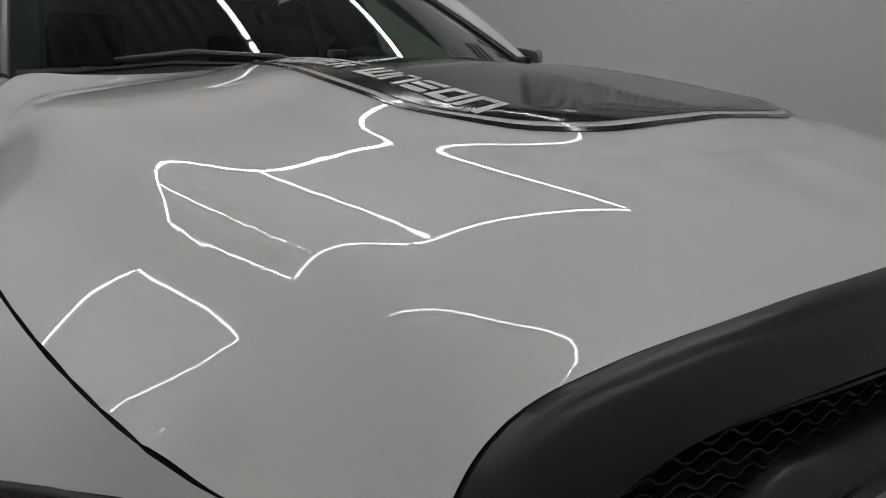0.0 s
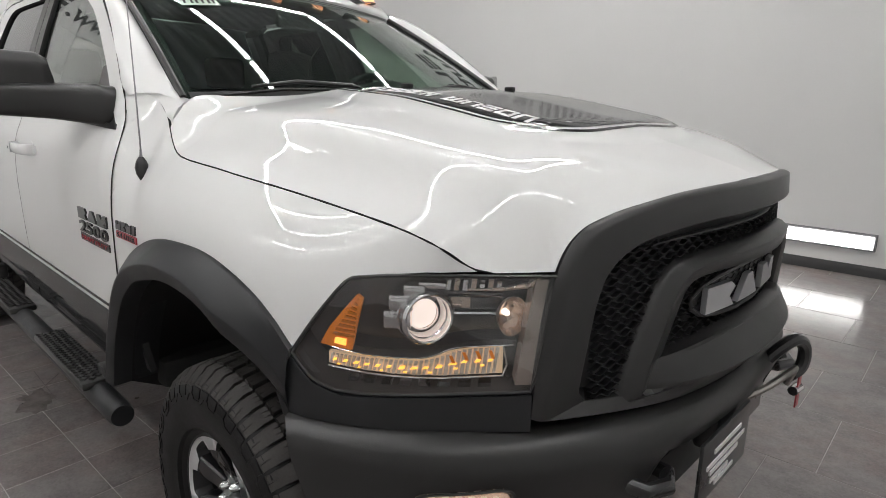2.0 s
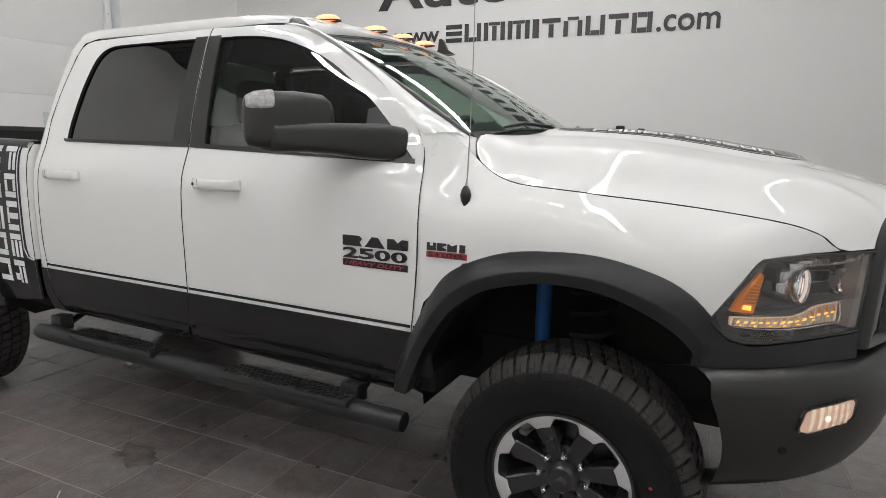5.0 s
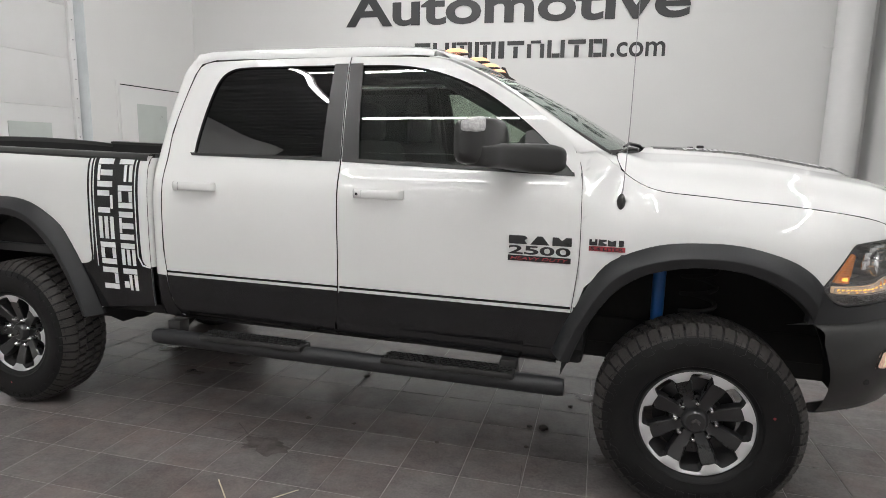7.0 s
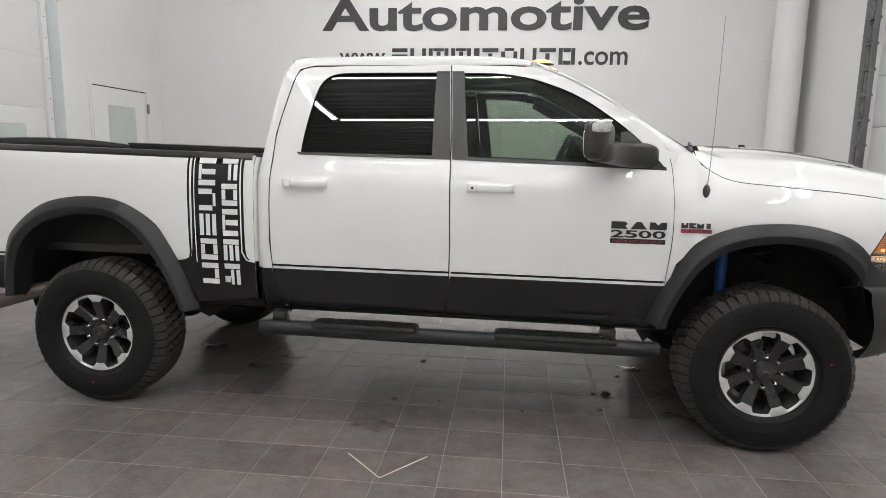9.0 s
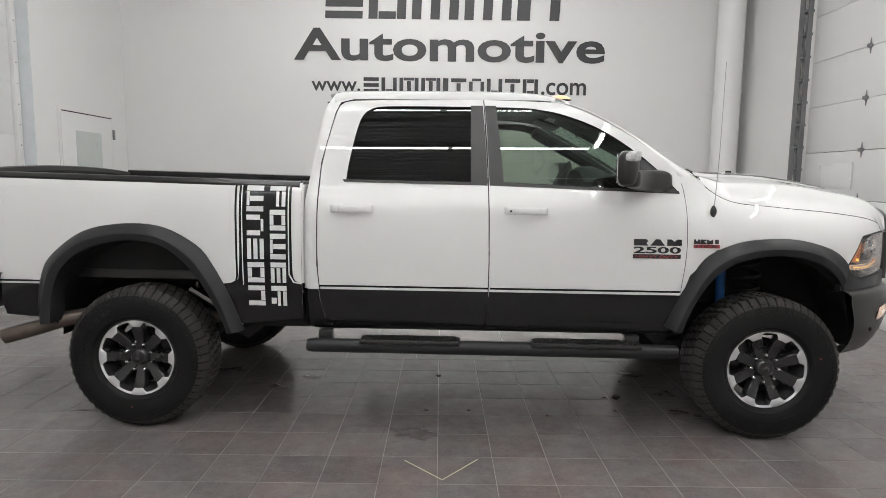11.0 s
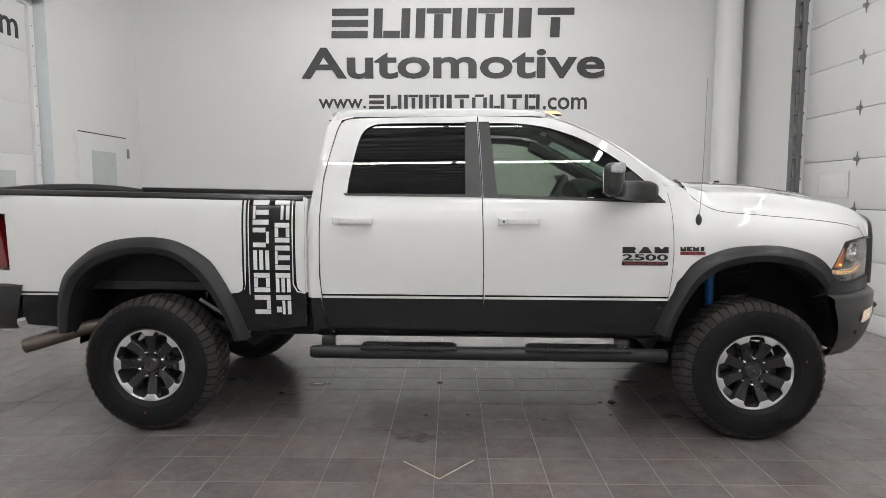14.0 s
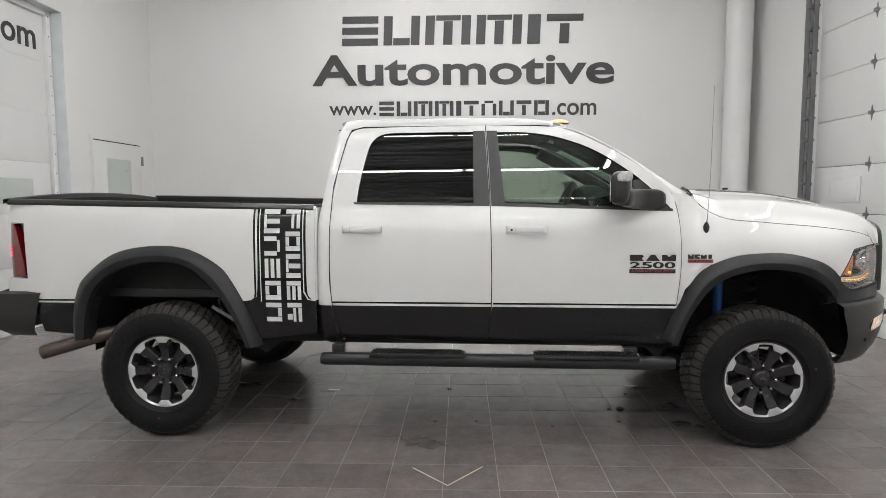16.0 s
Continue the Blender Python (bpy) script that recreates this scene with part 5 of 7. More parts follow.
B_BACK = curve([(0.50, 0.10), (0.535, 0.085), (0.60, 0.048), (0.70, 0.012), (0.80, 0.0), (0.895, 0.0), (0.915, 0.022), (0.928, 0.06)])


def bumper_x(y, z):
    return BP(min(1.0, abs(y) / (1 - B_IN(z)))) - B_BACK(z)


rows = []
for z in (0.905, 0.928, 0.922, 0.912, 0.895, 0.85, 0.80, 0.75, 0.70, 0.65, 0.60, 0.565, 0.535, 0.53):
    inner = len(rows) == 0
    line = []
    for k in range(61):
        t = -1 + 2 * k / 60
        y = math.copysign(1 - (1 - abs(t)) ** 1.35, t) * (1 - max(0.0, 0.86 - z) * 0.15)
        zz = max(z, 0.53 + 0.31 * max(0, min(1, (0.54 - abs(y)) / 0.12)) ** 0.6)
        line.append((bumper_x(y * (1 - B_IN(zz)), zz) - (0.12 if inner or z == 0.53 else 0), y * (1 - B_IN(zz)) * (0.95 if inner or z == 0.53 else 1), zz))
    rows.append(line)
fb = part("front_bumper", grid(rows), MATTE, truck, "matte black steel bumper", angle=60)
# lower centre opening, with the winch plate behind
part("bumper_back", box(bmesh.new(), (4.50, -0.62, 0.60), (4.60, 0.62, 0.88), 0.02), DARK, fb)
for s in (-1, 1):
    out = (0.8, 0.6 * s, 0)
    bat = lambda d: (lambda y, z: (bumper_x(y, z) + d, y, z))
    fog = chaikin([(s * 0.738, 0.750), (s * 0.80, 0.737), (s * 0.872, 0.722), (s * 0.868, 0.790), (s * 0.862, 0.812), (s * 0.80, 0.822), (s * 0.732, 0.832), (s * 0.735, 0.79)], 2)
    f = part("fog_lamp", panel(fog, bat(0.004), (), 0.02, 0.03, 0.03, out), REFLECTOR, fb, "lit fog lamp with ribbed reflector")
    part("fog_rim", tube([bat(0.008)(y, z) for y, z in fog + [fog[0]]], 0.003, 6), MATTE, f)
    part("fog_glow", panel(chaikin([(s * 0.742, 0.756), (s * 0.80, 0.744), (s * 0.866, 0.730), (s * 0.861, 0.788), (s * 0.856, 0.806), (s * 0.80, 0.815), (s * 0.738, 0.825), (s * 0.740, 0.79)], 2), bat(0.006), (), 0.002, 0.03, 0.03, out), FOG_GLOW, f, "glowing reflector")
    part("fog_bulb", lathe([(0.011, 0.0), (0.008, 0.005), (0.0005, 0.007)], Matrix.Translation(bat(0.004)(s * 0.810, 0.776)) @ Vector((0.6, s * 0.8, 0)).to_track_quat("Y", "Z").to_matrix().to_4x4(), 16), BOWL, f, "bright bulb")
    for k in range(6):
        y = 0.752 + 0.0175 * k
        part("fog_rib", panel([(s * y, 0.752 - 0.10 * (y - 0.742)), (s * (y + 0.007), 0.752 - 0.10 * (y - 0.742)), (s * (y + 0.012), 0.815), (s * (y + 0.003), 0.815)], bat(0.0072), (), 0.002, 0.03, 0.03, out), FOG_RIB, f)
    part("fog_lens", panel(fog, bat(0.010), (), 0.002, 0.03, 0.03, out), GLASS_LENS, f)
    part("parking_sensor", lathe([(0.013, 0.0), (0.012, 0.004), (0.0005, 0.005)], Matrix.Translation(bat(0.0)(s * 0.872, 0.678)) @ Vector((0.5, s * 0.85, 0)).to_track_quat("Y", "Z").to_matrix().to_4x4(), 20), DARK, fb)
    # tow hook
    tube([(4.58, s * 0.50, 0.785), (4.70, s * 0.50, 0.785), (4.775, s * 0.485, 0.782), (4.795, s * 0.44, 0.782), (4.775, s * 0.395, 0.782), (4.72, s * 0.39, 0.782)], 0.019, 10, bm := bmesh.new())
    part("tow_hook", bm, BLACK_PAINT, truck, "black steel tow hook")
# winch: fairlead, rope eye, shackle and red pull tab
bm = bmesh.new()
box(bm, (4.74, -0.17, 0.735), (4.80, 0.17, 0.835), 0.012)
part("fairlead", bm, BLACK_PAINT, truck, "black winch fairlead")
bm = bmesh.new()
tube(chaikin([(4.760, 0.02, 0.79), (4.830, 0.06, 0.84), (4.870, 0.16, 0.88), (4.860, 0.22, 0.86), (4.840, 0.24, 0.80)], 2, closed=False), 0.010, 8, bm)
hook = part("winch_hook", tube(chaikin([(4.800, 0.17, 0.885), (4.835, 0.19, 0.935), (4.855, 0.235, 0.945), (4.865, 0.285, 0.90), (4.862, 0.285, 0.84), (4.845, 0.245, 0.825)], 2, closed=False), 0.018, 10), BLACK_PAINT, truck, "black winch hook")
part("winch_rope", bm, STEEL, hook, "grey steel rope")
part("pull_tab", panel([(0.27, 0.72), (0.30, 0.72), (0.29, 0.83), (0.265, 0.83)], lambda y, z: (4.865, y, z), thick=0.004, out=(1, 0, 0)), RED, hook, "red webbing pull tab")
part("shackle", tube([(4.855, 0.255, 0.775), (4.860, 0.30, 0.775)], 0.014, 10), CHROME, hook, "zinc shackle pin")
# dealer plate under the fairlead, its writing as plain bars
pl = part("front_plate", box(bmesh.new(), (4.815, -0.33, 0.68), (4.825, -0.02, 0.84), 0.004), BLACK_PAINT, truck, "black plate with light bars of writing")
for y0, y1, z in ((-0.26, -0.09, 0.792), (-0.30, -0.06, 0.764), (-0.28, -0.10, 0.744), (-0.27, -0.16, 0.720), (-0.24, -0.12, 0.702)):
    part("plate_bar", box(bmesh.new(), (4.825, y0, z), (4.828, y1, z + 0.011)), LETTER, pl)
bm = bmesh.new()
box(bm, (4.62, -0.40, 0.50), (4.66, 0.40, 0.64), 0.02)
part("skid_plate", bm, DARK, truck)

# ---------------------------------------------------------------- wheels
R, RIM, HALF = 0.437, 0.238, 0.158
TREAD_R = curve([(0.0, R - 0.013), (0.06, R - 0.0132), (0.095, R - 0.016), (0.125, R - 0.023), (0.142, R - 0.034), (0.152, R - 0.050), (0.158, R - 0.075)])
WALL_Y = curve([(RIM, 0.122), (RIM + 0.02, 0.138), (0.275, 0.150), (0.305, 0.157), (0.335, 0.1592), (R - 0.080, 0.158), (R - 0.052, 0.1525), (R - 0.034, 0.142)])


def tread_mesh():
    """All-terrain pattern: five rows of notched blocks round the tyre; and the ribs and jagged band of the side walls."""
    verts, faces = [], []
    N = 52
    p = 2 * math.pi / N

    def block(a, outline, sign, depth=0.012):
        base, n = len(verts), len(outline)
        for level in (0, 1):
            for u, y in outline:
                r = TREAD_R(y) - 0.002 if not level else TREAD_R(y) + depth * min(1.0, max(0.35, (0.165 - y) / 0.05))
                ang = a + sign * u * p * (0.97 if not level else 0.88)
                verts.append((r * math.cos(ang), sign * y if y >= 0 else -sign * -y, r * math.sin(ang)))
        faces.append([base + n + i for i in range(n)])
        faces.extend([base + i, base + (i + 1) % n, base + n + (i + 1) % n, base + n + i] for i in range(n))

    wall_verts, wall_faces = [], []

    def wall_block(a, outline, sign, height):
        base, n = len(wall_verts), len(outline)
        for level in (-0.004, height):
            for u, r in outline:
                ang = a + sign * u * p
                wall_verts.append((r * math.cos(ang), sign * (WALL_Y(r) + level), r * math.sin(ang)))
        wall_faces.append([base + n + i for i in range(n)])
        wall_faces.extend([base + i, base + (i + 1) % n, base + n + (i + 1) % n, base + n + i] for i in range(n))
    middle = [(-0.47, -0.023), (0.00, -0.024), (0.03, -0.008), (0.07, -0.024), (0.30, -0.025), (0.36, -0.005), (0.47, 0.023), (0.00, 0.024), (-0.03, 0.008), (-0.07, 0.024), (-0.30, 0.025), (-0.36, 0.005)]
    between = [(-0.48, 0.031), (-0.10, 0.030), (-0.07, 0.050), (-0.03, 0.031), (0.34, 0.032), (0.40, 0.052), (0.50, 0.076), (0.16, 0.078), (0.13, 0.058), (0.09, 0.078), (-0.30, 0.077), (-0.38, 0.054)]
    shoulder = [(-0.46, 0.084), (-0.16, 0.083), (-0.14, 0.104), (-0.11, 0.083), (0.16, 0.084), (0.18, 0.106), (0.21, 0.083), (0.45, 0.084), (0.48, 0.108), (0.46, 0.150), (0.06, 0.150), (0.03, 0.128), (0.0, 0.150), (-0.44, 0.150), (-0.42, 0.110)]
    for k in range(N):
        a = k * p
        block(a, middle, 1)
        for sign in (-1, 1):
            block(a + 0.31 * p * sign, between, sign)
            block(a + 0.62 * p * sign, shoulder, sign)
            c = a + 0.62 * p * sign
            wall_block(c, [(-0.40, R - 0.047), (0.40, R - 0.047), (0.36, R - 0.066 - 0.008 * (k % 2)), (-0.34, R - 0.066 - 0.008 * (k % 2))], sign, 0.0035)
            if k % 2:
                wall_block(c, [(-0.95, 0.368), (-0.50, 0.349), (0.50, 0.349), (0.95, 0.368), (0.72, 0.374), (0.36, 0.357), (-0.36, 0.357), (-0.72, 0.374)], sign, 0.0022)
    made = []
    for name, vs, fs in (("tread", verts, faces), ("wall_ribs", wall_verts, wall_faces)):
        me = bpy.data.meshes.new(name)
        me.from_pydata(vs, [], fs)
        b = bmesh.new()
        b.from_mesh(me)
        bmesh.ops.recalc_face_normals(b, faces=b.faces[:])
        b.to_mesh(me)
        b.free()
        made.append(finish(me, 25))
    return made


def wheel_at(m, first=None):
    if first:
        w = copy_thing(first, m)
        w.parent = truck
        return w
    # barrel and back of the wheel; the outer face looks to -y
    prof = [(RIM + 0.004, 0.11), (RIM - 0.012, 0.10), (RIM - 0.02, 0.0), (RIM - 0.022, -0.09), (RIM - 0.012, -0.112), (RIM + 0.002, -0.118), (RIM + 0.004, -0.128), (RIM - 0.004, -0.13)]
    w = part("wheel", lathe(prof, None, 64), TRIM, truck, "alloy wheel, black with a machined rim and eight lobes")
    half = [(RIM - 0.004, 0.112), (RIM, 0.122), (RIM + 0.008, 0.131), (RIM + 0.02, 0.138), (0.262, 0.1455), (0.264, 0.1485), (0.270, 0.1495), (0.275, 0.150), (0.290, 0.154), (0.305, 0.157), (0.320, 0.1586), (0.335, 0.1592), (0.345, 0.159), (R - 0.080, 0.158), (R - 0.065, 0.1555), (R - 0.052, 0.1525), (R - 0.042, 0.148), (R - 0.034, 0.142), (R - 0.023, 0.125), (R - 0.016, 0.095), (R - 0.0132, 0.06)]
    tyre_prof = half + [(r, -y) for r, y in reversed(half)]
    ty = part("tyre", lathe(tyre_prof, None, 72), RUBBER, w, "black all-terrain tyre", angle=30)
    # groove floor coloured darker than the rubber, as shade between the tread blocks
    part("groove_floor", lathe([(R - 0.0222, 0.125), (R - 0.0152, 0.095), (R - 0.0122, 0.06), (R - 0.0122, -0.06), (R - 0.0152, -0.095), (R - 0.0222, -0.125)], None, 72), GROOVE_SHADE, ty)
    tread, ribs = tread_mesh()
    tagged(part("tread", tread, TREAD, ty), kind="stuff")
    tagged(part("wall_ribs", ribs, RUBBER, ty), kind="stuff")
    # raised bars where the side wall writing is
    for k in range(9):
        a = radians(228 + 9 * k)
        b = bmesh.new()
        box(b, (-0.015, -HALF - 0.0035, -0.012), (0.015, -HALF + 0.002, 0.012), 0.001, Matrix.Rotation(-a, 4, "Y") @ Matrix.Translation((0.318, 0, 0)) @ Matrix.Rotation(radians(90), 4, "Y"))
        part("sidewall_mark", b, RUBBER, ty)
    a = radians(18)
    part("paint_dot", lathe([(0.006, -HALF - 0.003), (0.0005, -HALF - 0.0032)], Matrix.Translation((0.30 * math.cos(a), 0, 0.30 * math.sin(a))), 12), RED, ty, "small red paint dot")
    # machined ring with eight pockets cut from its inside
    n = 192
    outer, inn = [], []
    for k in range(n):
        a = 2 * math.pi * k / n
        ph = (a / (2 * math.pi) * 8 + 0.5) % 1.0
        t = abs(ph - 0.5) * 2
        pocket = max(0.0, min(1.0, (0.66 - t) / 0.20))
        r = 0.192 + 0.030 * pocket
        outer.append((0.235 * math.cos(a), 0.235 * math.sin(a)))
        inn.append((r * math.cos(a), r * math.sin(a)))
    rows = [[(x, -0.118, z) for x, z in outer], [(x, -0.127, z) for x, z in outer], [(x * 0.985, -0.1285, z * 0.985) for x, z in outer], [(x * 1.01, -0.122, z * 1.01) for x, z in inn], [(x * 0.998, -0.121, z * 0.998) for x, z in inn]]
    part("rim_ring", grid(rows, close_u=True), ALLOY, w, "machined silver rim face", angle=40)
    rows = [[(x * 0.998, -0.121, z * 0.998) for x, z in inn], [(x * 0.99, -0.116, z * 0.99) for x, z in inn], [(x * 0.96, -0.07, z * 0.96) for x, z in inn]]
    part("pocket_wall", grid(rows, close_u=True), TRIM, w, angle=40)
    # dished face: eight flat spokes with a deep pocket between
    bm = bmesh.new()
    for k in range(8):
        m8 = Matrix.Rotation(2 * math.pi * (k + 0.5) / 8, 4, "Y")
        sp = []
        for r, hw, y in ((0.050, 0.022, -0.084), (0.09, 0.026, -0.088), (0.13, 0.030, -0.100), (0.165, 0.034, -0.112), (0.196, 0.032, -0.1185)):
            sp.append([m8 @ Vector(p) for p in ((r, y + 0.05, -hw * 1.05), (r, y + 0.006, -hw), (r, y, -hw * 0.84), (r, y, hw * 0.84), (r, y + 0.006, hw), (r, y + 0.05, hw * 1.05))])
        grid(sp, bm=bm)
    part("spokes", bm, BLACK_PAINT, w, "gloss black spokes", angle=30)
    part("brake_disc", lathe([(0.175, -0.02), (0.175, -0.028), (0.12, -0.028), (0.118, -0.05), (0.105, -0.066), (0.0005, -0.07)], None, 40), BLACK_PAINT, w)
    hubp = part("hub_cap", lathe([(0.062, -0.05), (0.062, -0.078), (0.054, -0.092), (0.050, -0.104), (0.040, -0.112), (0.0005, -0.114)], None, 40), BLACK_PAINT, w, "black centre cap")
    part("cap_mark", prism([(-0.016, -0.012), (-0.02, 0.004), (0.0, 0.020), (0.02, 0.004), (0.016, -0.012), (0.006, 0.0), (-0.006, 0.0)], -0.1155, -0.112), GUNMETAL, hubp)
    nut = lathe([(0.015, -0.06), (0.0165, -0.084), (0.0155, -0.088), (0.013, -0.104), (0.006, -0.112), (0.0005, -0.113)], None, 12)
    nut_me = mesh_of(nut)
    nut_me.materials.append(CHROME)
    for k in range(8):
        a = 2 * math.pi * k / 8
        o = new("lug_nut", nut_me)
        o.parent = w
        o.location = (0.083 * math.cos(a), 0, 0.083 * math.sin(a))
    w.matrix_basis = m
    return w


first = wheel_at(pose(3.795, -0.826, 0.435, 0, 2, 0))
wheel_at(pose(0.0, -0.864, 0.435, 0, 112.5, 0), first)
wheel_at(pose(3.795, 0.826, 0.435, 0, 20, 180), first)
wheel_at(pose(0.0, 0.864, 0.435, 0, 60, 180), first)

# ---------------------------------------------------------------- side steps
def side_step(s):
    y = s * 1.02
    x0, x1, z = 1.06, 3.235, 0.550
    st = part("side_step", tube([(x0, y, z), (x0 + 0.02, y, z), (x0 + 0.1, y, z), (x1 - 0.1, y, z), (x1 - 0.02, y, z), (x1, y, z)], [0.036, 0.041, 0.042, 0.042, 0.041, 0.036], 20), FLARE, truck, "matte black tubular side step", angle=40)
    for a, b in ((1.375, 1.965), (2.385, 3.02)):
        pad = part("step_pad", box(bmesh.new(), (a, y - 0.055, z + 0.022), (b, y + 0.055, z + 0.052), 0.010), MATTE, st, "rubber tread pad with raised studs")
        bm = bmesh.new()
        for i in range(int((b - a - 0.02) / 0.026)):
            for j in range(4):
                xx, yy = a + 0.022 + 0.026 * i + (0.013 if j % 2 else 0), y - 0.036 + 0.024 * j
                box(bm, (xx - 0.009, yy - 0.009, z + 0.050), (xx + 0.009, yy + 0.009, z + 0.058), 0.0, Matrix.Translation((xx, yy, 0)) @ Matrix.Rotation(radians(45), 4, "Z") @ Matrix.Translation((-xx, -yy, 0)))
        tagged(part("pad_studs", bm, MATTE, pad), kind="stuff")
    for x in (1.16, 2.98):
        bm = bmesh.new()
        tube([(x, y, z), (x, s * 0.93, z + 0.03), (x, s * 0.80, z + 0.09), (x, s * 0.70, z + 0.09)], 0.024, 8, bm, 0.6)
        box(bm, (x - 0.04, min(s * 1.0, s * 0.93), z + 0.01), (x + 0.04, max(s * 1.0, s * 0.93), z + 0.085), 0.006)
        part("step_bracket", bm, MATTE, st)


side_step(-1), side_step(1)

# ---------------------------------------------------------------- door mirrors
def mirror(s):
    sec = []
    # shell from its outer end to its root, as rounded sections across x and z
    def ring(y, x0, x1, z0, z1, r=0.35, n=28):
        cx, cz, hx, hz = (x0 + x1) / 2 + 0.012 - 0.215 * max(0.0, y - 1.0), (z0 + z1) / 2, (x1 - x0) / 2, (z1 - z0) / 2
        out = []
        for k in range(n):
            a = 2 * math.pi * k / n
            c, d = math.cos(a), math.sin(a)
            e = 0.55
            out.append((cx + hx * math.copysign(abs(c) ** e, c), s * y, cz + hz * math.copysign(abs(d) ** e, d)))
        return out
    rows = [ring(1.303, 2.862, 2.89, 1.56, 1.64), ring(1.300, 2.850, 2.908, 1.535, 1.672), ring(1.285, 2.83, 2.928, 1.522, 1.690), ring(1.245, 2.83, 2.943, 1.513, 1.700), ring(1.15, 2.83, 2.95, 1.51, 1.706), ring(1.05, 2.83, 2.948, 1.51, 1.702), ring(1.022, 2.834, 2.943, 1.512, 1.685), ring(1.012, 2.844, 2.936, 1.515, 1.64)]
    bm = grid(rows, close_u=True)
    cap(bm, rows[0]), cap(bm, rows[-1])
    mob = part("door_mirror", bm, MATTE, truck, "large black towing mirror", angle=50)
    rows = [ring(1.268, 2.86, 2.930, 1.520, 1.590), ring(1.258, 2.85, 2.948, 1.510, 1.598), ring(1.15, 2.87, 2.962, 1.505, 1.604), ring(1.04, 2.89, 3.005, 1.496, 1.606), ring(0.98, 2.93, 3.06, 1.486, 1.606), ring(0.95, 2.98, 3.15, 1.480, 1.606), ring(0.925, 2.99, 3.175, 1.478, 1.60), ring(0.90, 2.99, 3.175, 1.478, 1.60)]
    bm = grid(rows, close_u=True)
    cap(bm, rows[0]), cap(bm, rows[-1])
    part("mirror_arm", bm, MATTE, mob, angle=50)
    part("arm_groove", tube(chaikin([(2.886, s * 1.258, 1.59), (2.901, s * 1.225, 1.578), (2.978, s * 1.06, 1.578), (3.05, s * 0.905, 1.572), (3.05, s * 0.90, 1.545), (2.997, s * 1.0, 1.535)], 1, closed=False), 0.003, 6), DARK, mob)
    part("mirror_glass", panel(chaikin([(s * 1.04, 1.53), (s * 1.275, 1.53), (s * 1.275, 1.68), (s * 1.04, 1.69)], 1), lambda y, z: (2.838 - 0.215 * (abs(y) - 1.0), y, z), thick=0.004, out=(-1, 0, 0)), CHROME, mob, "mirror glass")
    rows = [ring(1.306, 2.878, 2.902, 1.655, 1.672, n=16), ring(1.302, 2.866, 2.918, 1.644, 1.688, n=16), ring(1.291, 2.88, 2.938, 1.642, 1.698, n=16), ring(1.268, 2.903, 2.950, 1.646, 1.703, n=16)]
    bm = grid(rows, close_u=True)
    cap(bm, rows[0]), cap(bm, rows[-1])
    part("mirror_lamp", bm, CLEAR_LAMP, mob, "clear marker lamp")


mirror(-1), mirror(1)

# ---------------------------------------------------------------- small fittings
ant = part("antenna", tube([(3.425, -0.945, 1.40), (3.43, -0.945, 1.43), (3.44, -0.945, 1.7), (3.445, -0.945, 2.215)], [0.005, 0.0024, 0.0017, 0.0014], 8), ANT, truck, "thin whip antenna")
part("antenna_base", lathe([(0.006, 0.03), (0.014, 0.018), (0.019, 0.0), (0.016, -0.02), (0.008, -0.036), (0.001, -0.042)], Matrix.Translation((3.425, -0.945, 1.375)) @ Matrix.Rotation(radians(90), 4, "X"), 16), MATTE, ant, "black rubber base")
for y in (-0.56, -0.24, 0.0, 0.24, 0.56):
    x = 2.620 - 0.14 * y * y
    z = roof_at(x, y)[2] - 0.006
    c = part("clearance_lamp", lathe([(0.062, 0.0), (0.060, 0.006), (0.050, 0.010)], Matrix.Translation((x, y, z)) @ Matrix.Diagonal((1.2, 0.55, 0.85, 1)) @ Matrix.Rotation(radians(-90), 4, "X") @ Matrix.Scale(-1, 4, (0, 1, 0)), 28), MATTE, truck, "amber roof marker lamp")
    part("lamp_dome", lathe([(0.056, 0.008), (0.050, 0.020), (0.036, 0.030), (0.018, 0.035), (0.0005, 0.036)], Matrix.Translation((x, y, z)) @ Matrix.Diagonal((1.2, 0.55, 0.85, 1)) @ Matrix.Rotation(radians(90), 4, "X"), 28), AMBER_DOME, c, "lit orange dome")
part("roof_fin", prism([(2.585, 2.03), (2.71, 2.03), (2.665, 2.056), (2.635, 2.112), (2.612, 2.116), (2.605, 2.06)], 0.434, 0.456), MATTE, truck, "black shark fin aerial")
# wipers and washer jets
lie = lambda u, v, up: Vector(screen_at(u, v)) + Vector((0.4, 0, 0.9)) * up
for u0, u1 in ((-0.75, -0.22), (0.02, 0.56)):
    w = part("wiper", tube([lie(u1 + 0.02, 0.0, 0.022), lie(u1 - 0.03, 0.030, 0.030), lie(u0 * 0.42 + u1 * 0.58, 0.052, 0.032), lie(u0 * 0.7 + u1 * 0.3, 0.036, 0.026)], [0.011, 0.009, 0.007, 0.005], 8), MATTE, truck, "black wiper arm")
    part("wiper_blade", tube([lie(u1 - 0.06, 0.030, 0.014), lie(u0 * 0.5 + u1 * 0.5, 0.036, 0.015), lie(u0 + 0.02, 0.006, 0.013)], 0.006, 6), MATTE, w)
    part("wiper_hub", lathe([(0.022, 0.0), (0.020, 0.02), (0.008, 0.028), (0.0005, 0.029)], Matrix.Translation(lie(u1 + 0.02, 0.0, 0.012)) @ Matrix.Rotation(radians(90), 4, "X"), 14), MATTE, w)
